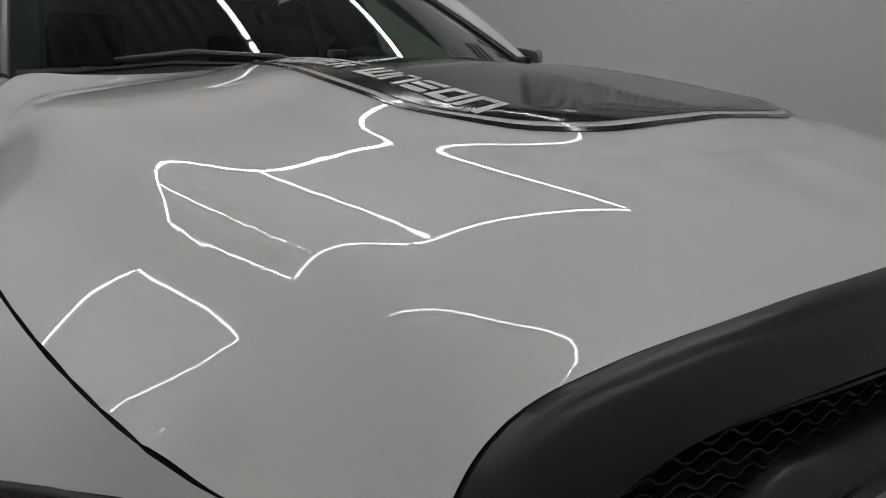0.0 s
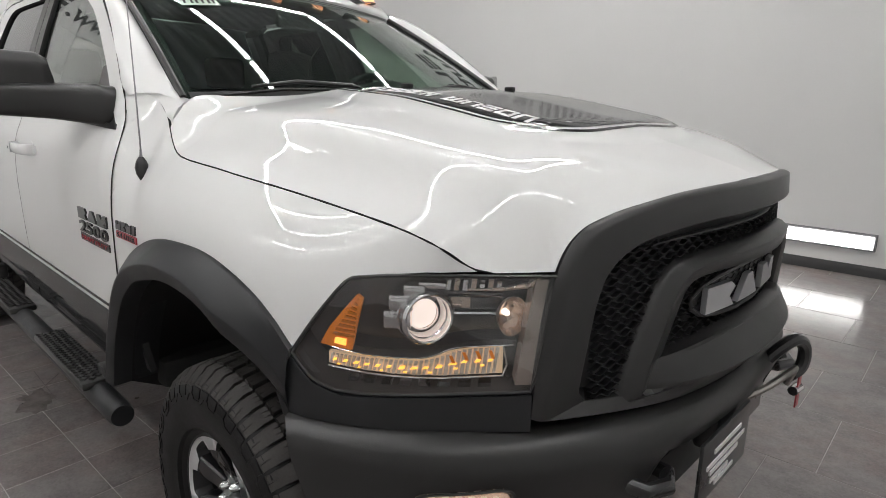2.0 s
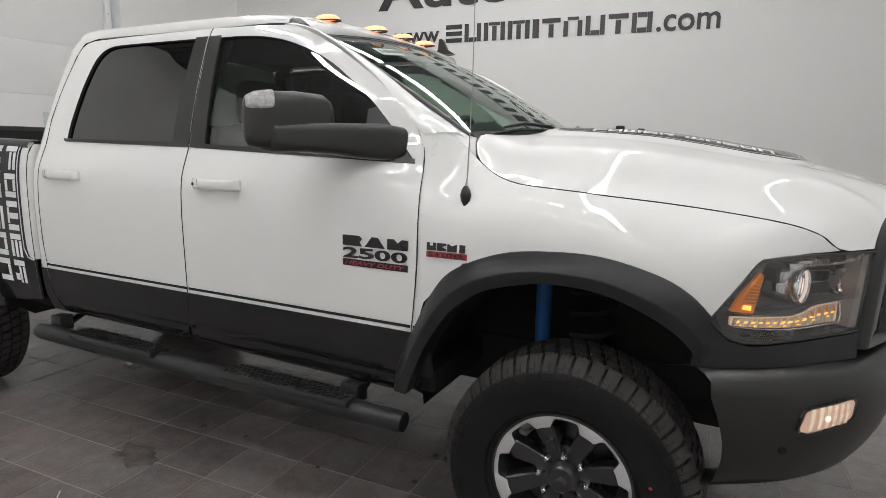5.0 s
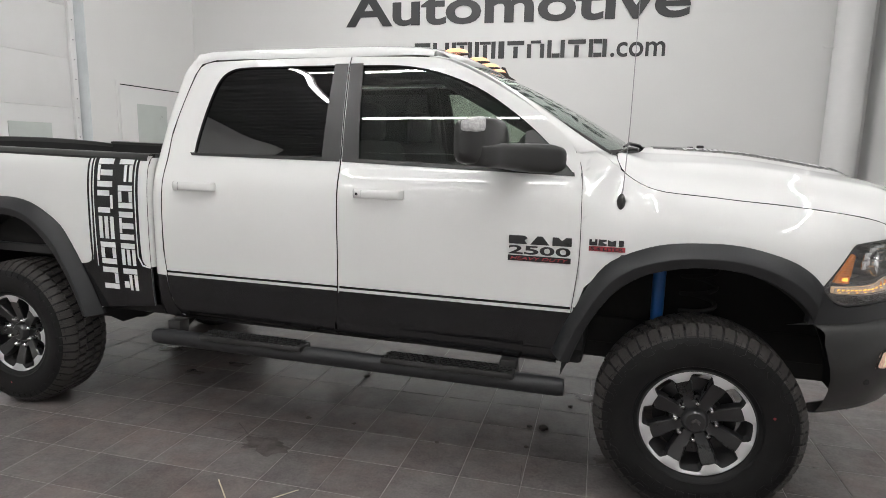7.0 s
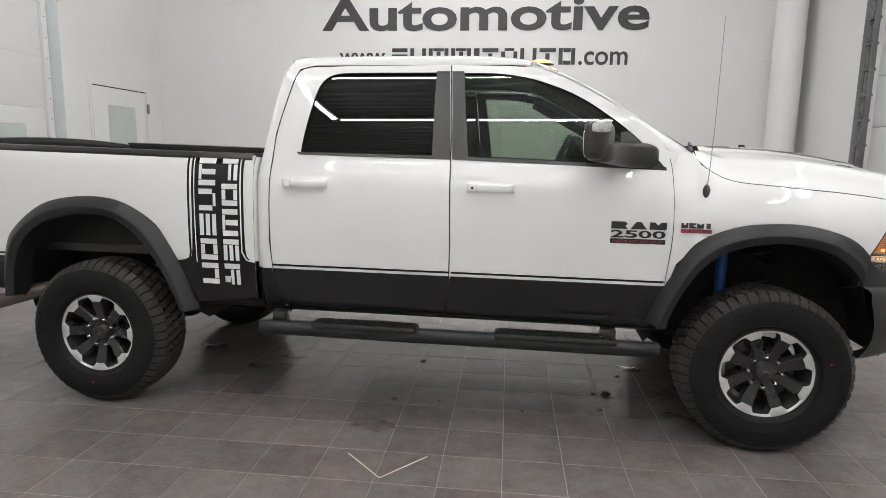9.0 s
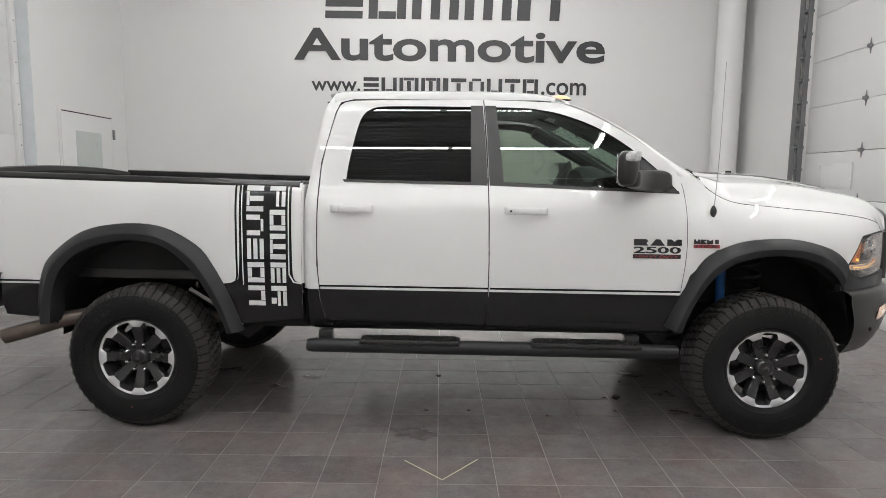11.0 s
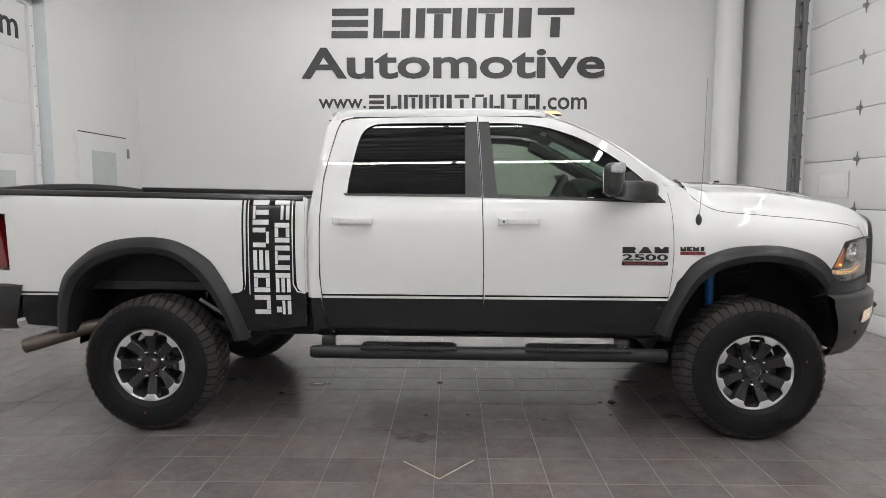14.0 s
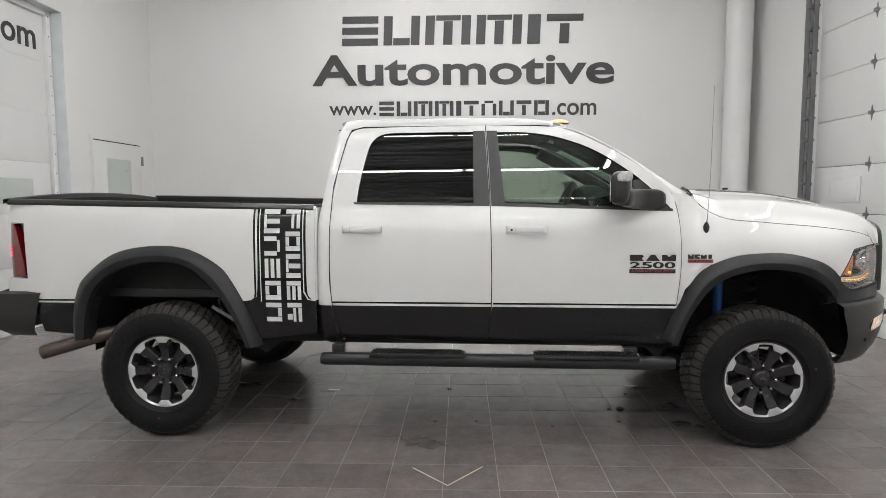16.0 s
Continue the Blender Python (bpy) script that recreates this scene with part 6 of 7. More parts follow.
for y in (-0.26, 0.26):
    bm = bmesh.new()
    x = 3.79
    box(bm, (x - 0.02, y - 0.014, hood_z(x, y)), (x + 0.014, y + 0.014, hood_z(x, y) + 0.016), 0.005)
    part("washer_jet", bm, MATTE, bonnet)
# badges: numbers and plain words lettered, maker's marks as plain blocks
def on_side(me, lift=0.006):
    for v in me.vertices:
        v.co.y = -(side_g(v.co.x, v.co.z)) + v.co.y
    return me


badge = part("badge_strip", panel([(2.961, 1.098), (3.234, 1.098), (3.234, 1.122), (2.961, 1.122)], lambda x, z: (x, -(side_g(x, z) + 0.004), z), thick=0.004), BLACK_PAINT, NEAR_DOOR, "black badge strip with red words")
for k, digit in enumerate("2500"):
    part("badge_digit", on_side(words(digit, 2.963 + 0.0685 * k, 3.0265 + 0.0685 * k, 1.128, 1.166, 0.0, 0.006, 0.022)), BLACK_PAINT, badge)
for k, shape in enumerate(([(0, 0), (0, 1), (0.85, 1), (1, 0.7), (0.85, 0.4), (1, 0)], [(0, 0), (0.36, 1), (0.64, 1), (1, 0)], [(0, 0), (0, 1), (0.3, 1), (0.5, 0.62), (0.7, 1), (1, 1), (1, 0)])):
    pts = [(2.963 + 0.095 * k + 0.082 * a, 1.173 + 0.037 * b) for a, b in shape]
    part("badge_block", panel(pts, lambda x, z: (x, -(side_g(x, z) + 0.006), z), thick=0.006), BLACK_PAINT, badge)
part("strip_words", on_side(words("HEAVY DUTY", 2.972, 3.224, 1.103, 1.117, -0.004, 0.002, 0.01, 0.25)), RED, badge, "red lettering")
engine = part("engine_badge", panel([(3.306, 1.162), (3.455, 1.162), (3.455, 1.182), (3.306, 1.182)], lambda x, z: (x, -(side_g(x, z) + 0.004), z), thick=0.004), RED, NEAR_WING, "black and red engine badge")
part("badge_words", on_side(words("5.4 LITER", 3.314, 3.447, 1.165, 1.179, -0.004, 0.002, 0.015)), BLACK_PAINT, engine)
for k in range(4):
    shape = ([(0, 0), (0, 1), (0.3, 1), (0.3, 0.6), (0.7, 0.6), (0.7, 1), (1, 1), (1, 0)], [(0, 0), (0, 1), (1, 1), (1, 0.75), (0.5, 0.5), (1, 0.25), (1, 0)], [(0, 0), (0, 1), (0.5, 0.7), (1, 1), (1, 0)], [(0.2, 0), (0.2, 1), (0.8, 1), (0.8, 0)])[k]
    pts = [(3.307 + 0.038 * k + 0.033 * a, 1.186 + 0.026 * b) for a, b in shape]
    part("badge_block", panel(pts, lambda x, z: (x, -(side_g(x, z) + 0.005), z), thick=0.005), BLACK_PAINT, engine)


def marks(kinds, u0, u1, v0, v1, make, gap=0.14, slant=0.0):
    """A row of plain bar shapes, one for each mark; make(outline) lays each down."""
    width = {"i": 0.35, "m": 1.25, "w": 1.25}
    total = sum(width.get(k, 1.0) for k in kinds) + gap * (len(kinds) - 1)
    unit = (u1 - u0) / total
    u = u0
    t = 0.24
    for k in kinds:
        w = width.get(k, 1.0)
        bars = {"s": [(0, 1, 0, t), (0, 1, 0.5 - t / 2, 0.5 + t / 2), (0, 1, 1 - t, 1)], "u": [(0, t, 0, 1), (1 - t, 1, 0, 1), (t + 0.03, 0.97 - t, 0, t)], "m": [(0, 0.2, 0, 1), (0.4, 0.6, 0, 0.8), (0.8, 1, 0, 1), (0.23, 0.77, 0.83, 1)],
                "i": [(0, 1, 0, 1)], "t": [(0, 1, 1 - t, 1), (0.37, 0.63, 0, 1 - t - 0.08)], "o": [(0, t, 0, 1), (1 - t, 1, 0, 1), (t + 0.03, 0.97 - t, 0, t), (t + 0.03, 0.97 - t, 1 - t, 1)],
                "a": [(0, t, 0, 0.8), (1 - t, 1, 0, 0.8), (0.2, 0.8, 0.84, 1)], "w": [(0, 0.2, 0, 1), (0.4, 0.6, 0.2, 1), (0.8, 1, 0, 1), (0.23, 0.77, 0, 0.17)], "e": [(0, t, 0, 1), (t + 0.04, 1, 0, t), (t + 0.04, 1, 0.5 - t / 2, 0.5 + t / 2), (t + 0.04, 1, 1 - t, 1)],
                "n": [(0, t, 0, 1), (1 - t, 1, 0, 1), (t + 0.03, 0.97 - t, 1 - t, 1)], "p": [(0, t, 0, 1), (t + 0.04, 1, 0.4, 0.4 + t * 0.8), (t + 0.04, 1, 1 - t, 1)], "r": [(0, t, 0, 1), (t + 0.04, 1, 0.4, 0.4 + t * 0.8), (t + 0.04, 1, 1 - t, 1), (0.6, 0.9, 0, 0.34)]}[k]
        for a, b, c, d in bars:
            q = lambda p, r: (u + unit * w * p + slant * (r - 0.5) * (v1 - v0), v0 + (v1 - v0) * r)
            make([q(a, c), q(b, c), q(b, d), q(a, d)])
        u += unit * (w + gap)


lift = lambda x, z: (x, -(side_g(x, z) + 0.0042), z)
# the two columns of marks on the bed stripe read from the top down
for kinds, x0, x1, z0, z1 in (("poher", 0.838, 0.930, 0.775, 1.490), ("wason", 0.700, 0.800, 0.775, 1.490)):
    marks(kinds.replace("h", "w"), -z1, -z0, x0, x1, lambda o: part("stripe_mark", panel([(b, -a) for a, b in o], lift, thick=0.001, dv=0.02), LETTER, NEAR_BED, "pale vinyl block"), 0.16)
for sgn in (-1, 1):
    for kinds, x0, x1 in (("poher", 3.70, 4.00), ("wason", 4.04, 4.335)):
        marks(kinds.replace("h", "w"), x0, x1, -0.375, -0.315, lambda o: part("bonnet_mark", hood_mark([(a, b if sgn < 0 else -b) for a, b in o], 0.0028), LETTER, bonnet, "pale vinyl block"), 0.16, -0.1)

# ---------------------------------------------------------------- bed interior, tail, underbody
bm = box(bmesh.new(), (0.975, -0.86, 0.95), (1.015, 0.86, 1.518), 0.008)
box(bm, (0.955, -0.82, 1.47), (0.985, 0.82, 1.50), 0.006)
part("bed_bulkhead", bm, MATTE, truck, "black lined front wall of the bed")
for s in (-1, 1):
    rows, lining = [], []
    for x in (-1.02, -0.6, 0.0, 0.5, 1.01):
        u = RAKE(x) + (0.03 if s > 0 else 0.0)
        rows.append([(x, s * 0.958, 1.488 + u), (x, s * 0.962, 1.500 + u), (x, s * 0.950, 1.518 + u), (x, s * 0.93, 1.526 + u), (x, s * 0.86, 1.526 + u), (x, s * 0.825, 1.52 + u), (x, s * 0.825, 1.50 + u)])
        lining.append([(x, s * 0.826, 1.502 + u), (x, s * 0.825, 1.44 + u), (x, s * 0.80, 1.42), (x, s * 0.80, 0.95)])
    part("bed_rail", grid(rows), MATTE, truck, "black plastic bed rail cap", angle=40)
    part("bed_liner", grid(lining), DARK, truck, "black bed liner wall")
bm = bmesh.new()
box(bm, (-0.98, -0.82, 0.90), (1.0, 0.82, 0.95))
box(bm, (0.985, -0.90, 0.95), (1.01, 0.90, 1.52), 0.006)
part("bed_floor", bm, MATTE, truck)
for x in (-0.35, 0.45):
    for s in (-1, 1):
        part("tie_down", tube(chaikin([(x, s * 0.83, 1.50), (x + 0.01, s * 0.80, 1.50), (x + 0.03, s * 0.80, 1.50), (x + 0.04, s * 0.83, 1.50)], 1, closed=False), 0.005, 6), CHROME, truck, "small chrome tie-down")
GATE_TOP = lambda y: 1.606 - 0.045 * (y / 0.92) ** 2
cap_rows, out_rows, in_rows = [], [], []
for k in range(25):
    y = -0.92 + 1.84 * k / 24
    z = GATE_TOP(y)
    cap_rows.append([(-1.082, y, z - 0.035), (-1.084, y, z - 0.010), (-1.076, y, z - 0.002), (-1.060, y, z), (-1.012, y, z), (-1.002, y, z - 0.006), (-0.998, y, z - 0.035)])
    out_rows.append([(-1.078, y * 0.87, z0) for z0 in (0.92, 1.10, 1.30, 1.50)] + [(-1.080, y, z - 0.03)])
    in_rows.append([(-1.000, y * 0.87, z0) for z0 in (0.92, 1.30)] + [(-1.000, y, z - 0.03)])
tg = part("tailgate", grid(out_rows), WHITE, truck, "white tailgate with an arched black cap")
part("gate_liner", grid(in_rows), DARK, tg, "black inner face")
part("gate_cap", grid(cap_rows), MATTE, tg, "arched black plastic cap", angle=40)
for s in (-1, 1):
    tl = part("tail_lamp", panel(chaikin([(-1.075, 1.045), (-1.075, 1.405), (-0.995, 1.405), (-0.965, 1.38), (-0.90, 1.09), (-0.905, 1.05)], 1), lambda x, z: (x, s * (side_g(x, z) + 0.004 - max(0, -0.98 - x) ** 2 * 8), z), thick=0.05, du=0.03, out=(0, s, 0)), TAIL_RED, truck, "dark red tail lamp")
    for k in range(3):
        for j in range(2):
            part("lit_dot", panel([(-1.05 + 0.03 * j, 1.19 + 0.022 * k), (-1.035 + 0.03 * j, 1.19 + 0.022 * k), (-1.035 + 0.03 * j, 1.205 + 0.022 * k), (-1.05 + 0.03 * j, 1.205 + 0.022 * k)], lambda x, z: (x, s * (side_g(x, z) + 0.006 - max(0, -0.98 - x) ** 2 * 8), z), thick=0.001, out=(0, s, 0)), TAIL_GLOW, tl, "lit red dot")
rows = []
for sh, z, w in ((0.02, 0.955, 0.16), (0.0, 0.94, 0.20), (0.0, 0.80, 0.20), (0.01, 0.70, 0.19), (0.05, 0.655, 0.13)):
    line = []
    for k in range(31):
        t = -1 + 2 * k / 30
        y = t * (1.0 - sh)
        line.append((-0.99 - w + max(0, abs(t) - 0.75) ** 2 * 1.2, y, z))
    first_p, last_p = (-0.80 - 0.25 * (0.95 - z), -(1.0 - sh), z), (-0.80 - 0.25 * (0.95 - z), (1.0 - sh), z)
    rows.append([first_p] + line + [last_p])
part("rear_bumper", grid(rows), MATTE, truck, "matte black rear bumper", angle=50)
pipe = tube(chaikin([(0.35, -0.55, 0.60), (-0.2, -0.66, 0.66), (-0.45, -0.86, 0.66), (-0.62, -0.93, 0.605), (-0.82, -0.985, 0.550)], 2, closed=False), 0.046, 20)
ex = part("exhaust", pipe, RUST, truck, "brownish steel exhaust tail pipe")
part("pipe_mouth", tube([(-0.815, -0.983, 0.552), (-0.823, -0.986, 0.549)], 0.040, 20), DARK, ex)
bm = bmesh.new()
for s in (-1, 1):
    box(bm, (-0.9, min(s * 0.38, s * 0.46), 0.60), (4.6, max(s * 0.38, s * 0.46), 0.74), 0.01)
box(bm, (1.0, -0.38, 0.58), (3.2, 0.38, 0.64), 0.02)
box(bm, (0.55, -0.88, 0.62), (1.05, -0.5, 0.68), 0.02)
part("chassis_frame", bm, DARK, truck, "black ladder frame")
for x in (0.0, 3.797):
    bm = tube([(x, -0.72, 0.43), (x, 0.72, 0.43)], 0.055, 14)
    r = bmesh.ops.create_uvsphere(bm, u_segments=16, v_segments=10, radius=0.15)
    bmesh.ops.translate(bm, verts=r["verts"], vec=(x, 0.1 if x else 0.0, 0.43))
    part("axle", bm, DARK, truck)
for s in (-1, 1):
    dx = 3.62
    dm = part("damper", tube([(dx, s * 0.66, 0.50), (dx, s * 0.64, 0.72), (dx, s * 0.64, 1.05), (dx - 0.005, s * 0.635, 1.10)], [0.02, 0.028, 0.030, 0.030], 16), BLUE, truck, "blue painted shock absorber")
    coil = [(3.80 + 0.075 * math.cos(a), s * 0.60 + 0.075 * math.sin(a), 0.55 + 0.5 * a / (2 * math.pi * 6)) for a in [2 * math.pi * 6 * k / 120 for k in range(121)]]
    part("coil_spring", tube(coil, 0.011, 6), DARK, truck)
    part("rear_damper", tube([(0.16, s * 0.62, 0.45), (0.22, s * 0.6, 0.85)], 0.028, 12), GUNMETAL, truck)
part("rear_link", tube([(0.45, -0.60, 0.62), (0.18, -0.63, 0.80)], 0.035, 10), GUNMETAL, truck)

# ---------------------------------------------------------------- cabin
bm = bmesh.new()
rows = []
for k in range(13):
    y = -0.76 + 1.52 * k / 12
    fx = FOOT(y)[0]
    hump = math.exp(-((y - 0.38) / 0.19) ** 4)
    rows.append([(fx - 0.02, y, 1.56), (fx - 0.25, y, 1.572), (fx - 0.42, y, 1.575 + 0.03 * hump), (fx - 0.50, y, 1.570 + 0.085 * hump), (fx - 0.60, y, 1.555 + 0.095 * hump), (fx - 0.635, y, 1.53 + 0.095 * hump), (fx - 0.60, y, 1.46), (fx - 0.62, y, 1.25), (fx - 0.45, y, 0.95)])
part("dashboard", grid(rows), TRIM, truck, "black dashboard")
sw = part("steering_wheel", tube([Matrix.Translation((2.73, 0.40, 1.505)) @ Matrix.Rotation(radians(-65), 4, "Y") @ Vector((0.19 * math.cos(a), 0.19 * math.sin(a), 0)) for a in [2 * math.pi * k / 32 for k in range(33)]], 0.016, 8), TRIM, truck, "black steering wheel")
bm = bmesh.new()
box(bm, (-0.07, -0.09, -0.03), (0.07, 0.09, 0.01), 0.02, Matrix.Translation((2.74, 0.40, 1.495)) @ Matrix.Rotation(radians(-65), 4, "Y"))
tube([(2.73, 0.40, 1.505), (3.0, 0.40, 1.40)], 0.04, 10, bm)
for a in (0, 180, 270):
    v = Matrix.Translation((2.73, 0.40, 1.505)) @ Matrix.Rotation(radians(-65), 4, "Y")
    tube([v @ Vector((0, 0, 0)), v @ Vector((0.19 * math.cos(radians(a + 90)), 0.19 * math.sin(radians(a + 90)), 0))], 0.018, 8, bm, 0.5)
part("wheel_spokes", bm, TRIM, sw)


def seat(x, y, w, name):
    m = Matrix.Translation((x, y, 0))
    st = part(name, box(bmesh.new(), (0, -w, 0.95), (0.52, w, 1.12), 0.05, m), CLOTH, truck, "black cloth seat", angle=50)
    part("backrest", box(bmesh.new(), (-0.10, -w, 1.05), (0.08, w, 1.62), 0.05, m @ Matrix.Translation((0, 0, 1.05)) @ Matrix.Rotation(radians(-12), 4, "Y") @ Matrix.Translation((0, 0, -1.05))), CLOTH, st, angle=50)
    for yy in ((0,) if w < 0.4 else (-0.45, 0.45)):
        part("headrest", box(bmesh.new(), (-0.20, yy - 0.13, 1.62), (-0.09, yy + 0.13, 1.82), 0.04, m), CLOTH, st, angle=50)


seat(2.20, -0.42, 0.27, "front_seat"), seat(2.20, 0.42, 0.27, "front_seat"), seat(1.34, 0.0, 0.70, "rear_bench")
part("headliner", panel([(1.12, -0.68), (2.58, -0.66), (2.62, 0), (2.58, 0.66), (1.12, 0.68)], lambda x, y: (x, y, RT(abs(y)) + RX(x) - 0.045), (), 0.01, 0.2, 0.2, (0, 0, -1)), TRIM, truck)
for s in (-1, 1):
    part("inner_pillar", tube([(2.06, s * 0.88, 1.45), (2.06, s * 0.76, 1.75), (2.06, s * 0.64, 1.99)], 0.04, 8), TRIM, truck)
    part("inner_pillar", tube([(1.20, s * 0.86, 1.45), (1.24, s * 0.72, 1.80), (1.30, s * 0.62, 1.98)], 0.06, 8), TRIM, truck)
    part("inner_pillar", tube([Vector(screen_at(s * 0.80, v)) + Vector((-0.06, -s * 0.045, -0.035)) for v in (0.0, 0.25, 0.5, 0.75, 1.0)], [0.045, 0.05, 0.055, 0.055, 0.05], 10), TRIM, truck)
    part("sun_visor", box(bmesh.new(), (2.52, s * 0.35 - 0.17, 1.965), (2.70, s * 0.35 + 0.17, 1.985), 0.008, Matrix.Translation((2.6, 0, 1.97)) @ Matrix.Rotation(radians(18), 4, "Y") @ Matrix.Translation((-2.6, 0, -1.97))), TRIM, truck)
part("rear_view_mirror", box(bmesh.new(), (2.80, -0.12, 1.86), (2.83, 0.12, 1.93), 0.012), TRIM, truck)
on_glass = lambda up: (lambda u, v: tuple(Vector(screen_at(u, v)) + Vector((0.003 + up, 0, 0.006 + up))))
stk = part("stock_sticker", panel([(-0.60, 0.745), (-0.44, 0.745), (-0.44, 0.822), (-0.60, 0.822)], on_glass(0.0), (), 0.001, 0.05, 0.05, (1, 0, 1)), STICKER, truck, "pale green paper sticker on the glass")
for u in (-0.585, -0.555, -0.535, -0.510, -0.485, -0.465):
    part("sticker_bar", panel([(u, 0.765), (u + 0.010, 0.765), (u + 0.014, 0.803), (u + 0.004, 0.803)], on_glass(0.001), (), 0.0008, 0.05, 0.05, (1, 0, 1)), DARK, stk)

# ---------------------------------------------------------------- wall lettering and fittings of the room
def wall_words(ob, label):
    ob.matrix_world = ROOM
    return tagged(ob, label, "lettering", kind="structure")


YW = Y1 - 0.003
sign = wall_words(part("wall_sign", words("Automotive", -0.65, 4.10, 3.32, 3.80, YW, 0.012, 0.022), SIGN), "large charcoal letters on the white wall")
marks("summit", -0.16, 3.60, 3.945, 4.39, lambda o: part("sign_block", prism(o, YW - 0.012, YW), SIGN, sign), 0.16, 0.04)
web = wall_words(part("web_sign", words("www.", -0.39, 0.36, 2.862, 3.01, YW, 0.010, 0.012), SIGN), "small charcoal web address on the white wall")
part("web_end", words(".com", 3.14, 3.83, 2.840, 3.03, YW, 0.010, 0.012), SIGN, web)
marks("summitauto", 0.41, 3.09, 2.845, 3.075, lambda o: part("web_block", prism(o, YW - 0.010, YW), SIGN, web), 0.18)

# conduit pipe in the corner
pipe = thing("corner_pipe", "thick white painted pipe up the wall with strap clamps", "pipe", at=(0, 0, 0))
part("pipe_body", tube([(5.90, Y1 - 0.24, 0), (5.90, Y1 - 0.24, 2.5), (5.90, Y1 - 0.24, H)], 0.19, 28), DOOR_WHITE, pipe)
for z in (1.2, 2.88, 4.6):
    bm = lathe([(0.193, -0.012), (0.196, -0.012), (0.196, 0.012), (0.193, 0.012)], Matrix.Translation((5.90, Y1 - 0.24, z)) @ Matrix.Rotation(radians(90), 4, "X"), 28)
    box(bm, (5.60, Y1 - 0.25, z - 0.012), (5.72, Y1 - 0.235, z + 0.012), 0.002)
    part("strap", bm, DOOR_WHITE, pipe)
pipe.matrix_world = ROOM

# sectional overhead door on the side by the truck's front
gate = thing("overhead_door", "white sectional overhead door with steel track and hinges", "overhead door", kind="structure")
zs = [0.0, 0.22, 0.78, 1.35, 1.92, 2.49, 3.05, 3.61, 4.17, 4.5]
for a, b in zip(zs, zs[1:]):
    part("section", box(bmesh.new(), (X1 + 0.10, RY0 - 0.05, a + 0.003), (X1 + 0.15, RY1 + 0.05, b - 0.003), 0.004), DOOR_WHITE, gate)
for y in (2.31, 1.0, -0.3):
    for z in zs[2:-1]:
        bm = prism([(-0.045, 0.0), (-0.012, 0.03), (0.0, 0.085), (0.012, 0.03), (0.045, 0.0), (0.012, -0.03), (0.0, -0.085), (-0.012, -0.03)], 0, 0.008, m=Matrix.Translation((X1 + 0.098, y, z)) @ Matrix.Rotation(radians(90), 4, "Z"))
        box(bm, (X1 + 0.06, y - 0.02, z - 0.02), (X1 + 0.10, y + 0.02, z + 0.02), 0.006)
        part("hinge", bm, GREY, gate, "zinc hinge plate")
bm = bmesh.new()
box(bm, (X1 + 0.0, RY1 + 0.02, 0), (X1 + 0.05, RY1 + 0.05, RH), 0.003)
box(bm, (X1 - 0.06, RY1 - 0.01, 0), (X1 - 0.05, RY1 + 0.10, RH), 0.002)
box(bm, (X1 - 0.06, RY1 - 0.10, 0), (X1 + 0.0, RY1 - 0.08, RH), 0.002)
for k in range(15):
    z = 0.3 + 0.28 * k
    box(bm, (X1 - 0.07, RY1 - 0.09, z), (X1 + 0.02, RY1 + 0.06, z + 0.03), 0.003)
part("track", bm, TRACK, gate, "grey steel roller track")
fr = part("view_frame", box(bmesh.new(), (X1 + 0.085, 2.43, 1.48), (X1 + 0.1, 3.04, 1.79), 0.01), DOOR_WHITE, gate)
part("view_pane", box(bmesh.new(), (X1 + 0.08, 2.47, 1.51), (X1 + 0.088, 3.0, 1.76), 0.008), DOOR_WHITE, fr)
gate.matrix_world = ROOM

# overhead door in the deep opening, with letters at its end
XB = X0 - DEEP
gate2 = thing("overhead_door", "white sheet overhead door set deep in the wall, with dark lettering", "overhead door", kind="structure")
zs = [0.0, 0.15, 0.77, 1.385, 2.0, 2.61, 3.24, LH + 0.3]
for a, b in zip(zs, zs[1:]):
    part("section", box(bmesh.new(), (XB - 0.05, LY0 - 0.1, a + 0.001), (XB, LY1 + 0.02, b - 0.001), 0.002), DOOR_WHITE, gate2)
bm = box(bmesh.new(), (XB, LY1 - 0.11, 0), (XB + 0.05, LY1 - 0.03, LH), 0.004)
box(bm, (XB, LY0, LH - 0.08), (XB + 0.05, LY1 - 0.03, LH), 0.004)
part("edge_channel", bm, DOOR_WHITE, gate2)
bm = bmesh.new()
for k in range(16):
    r = bmesh.ops.create_uvsphere(bm, u_segments=8, v_segments=6, radius=0.008)
    bmesh.ops.translate(bm, verts=r["verts"], vec=(XB + 0.05, LY1 - 0.07, 0.2 + 0.24 * k))
part("channel_rivets", bm, GREY, gate2)
def on_gate(me):
    """Turns lettering made across x to run along the gate."""
    for v in me.vertices:
        v.co = (XB + 0.0005 - v.co.y, v.co.x, v.co.z)
    return me


letters = part("door_letters", on_gate(words("www.", -2.09, -1.25, 3.385, 3.55, 0, 0.006, 0.012)), SIGN, gate2, "dark lettering")
part("letters_end", on_gate(words(".com", 1.80, 2.635, 3.36, 3.575, 0, 0.006, 0.012)), SIGN, letters)
marks("summitauto", -1.19, 1.76, 3.362, 3.62, lambda o: part("letter_block", on_gate(mesh_of(prism(o, -0.006, 0.0))), SIGN, letters), 0.18)
part("view_pane", box(bmesh.new(), (XB, 1.87, 1.5), (XB + 0.012, 2.44, 1.80), 0.006), FROST, gate2)
gate2.matrix_world = ROOM
bm = box(bmesh.new(), (X0 - 0.5, LY1 - 0.012, 0), (X0 + 0.003, LY1, LH), 0.002)
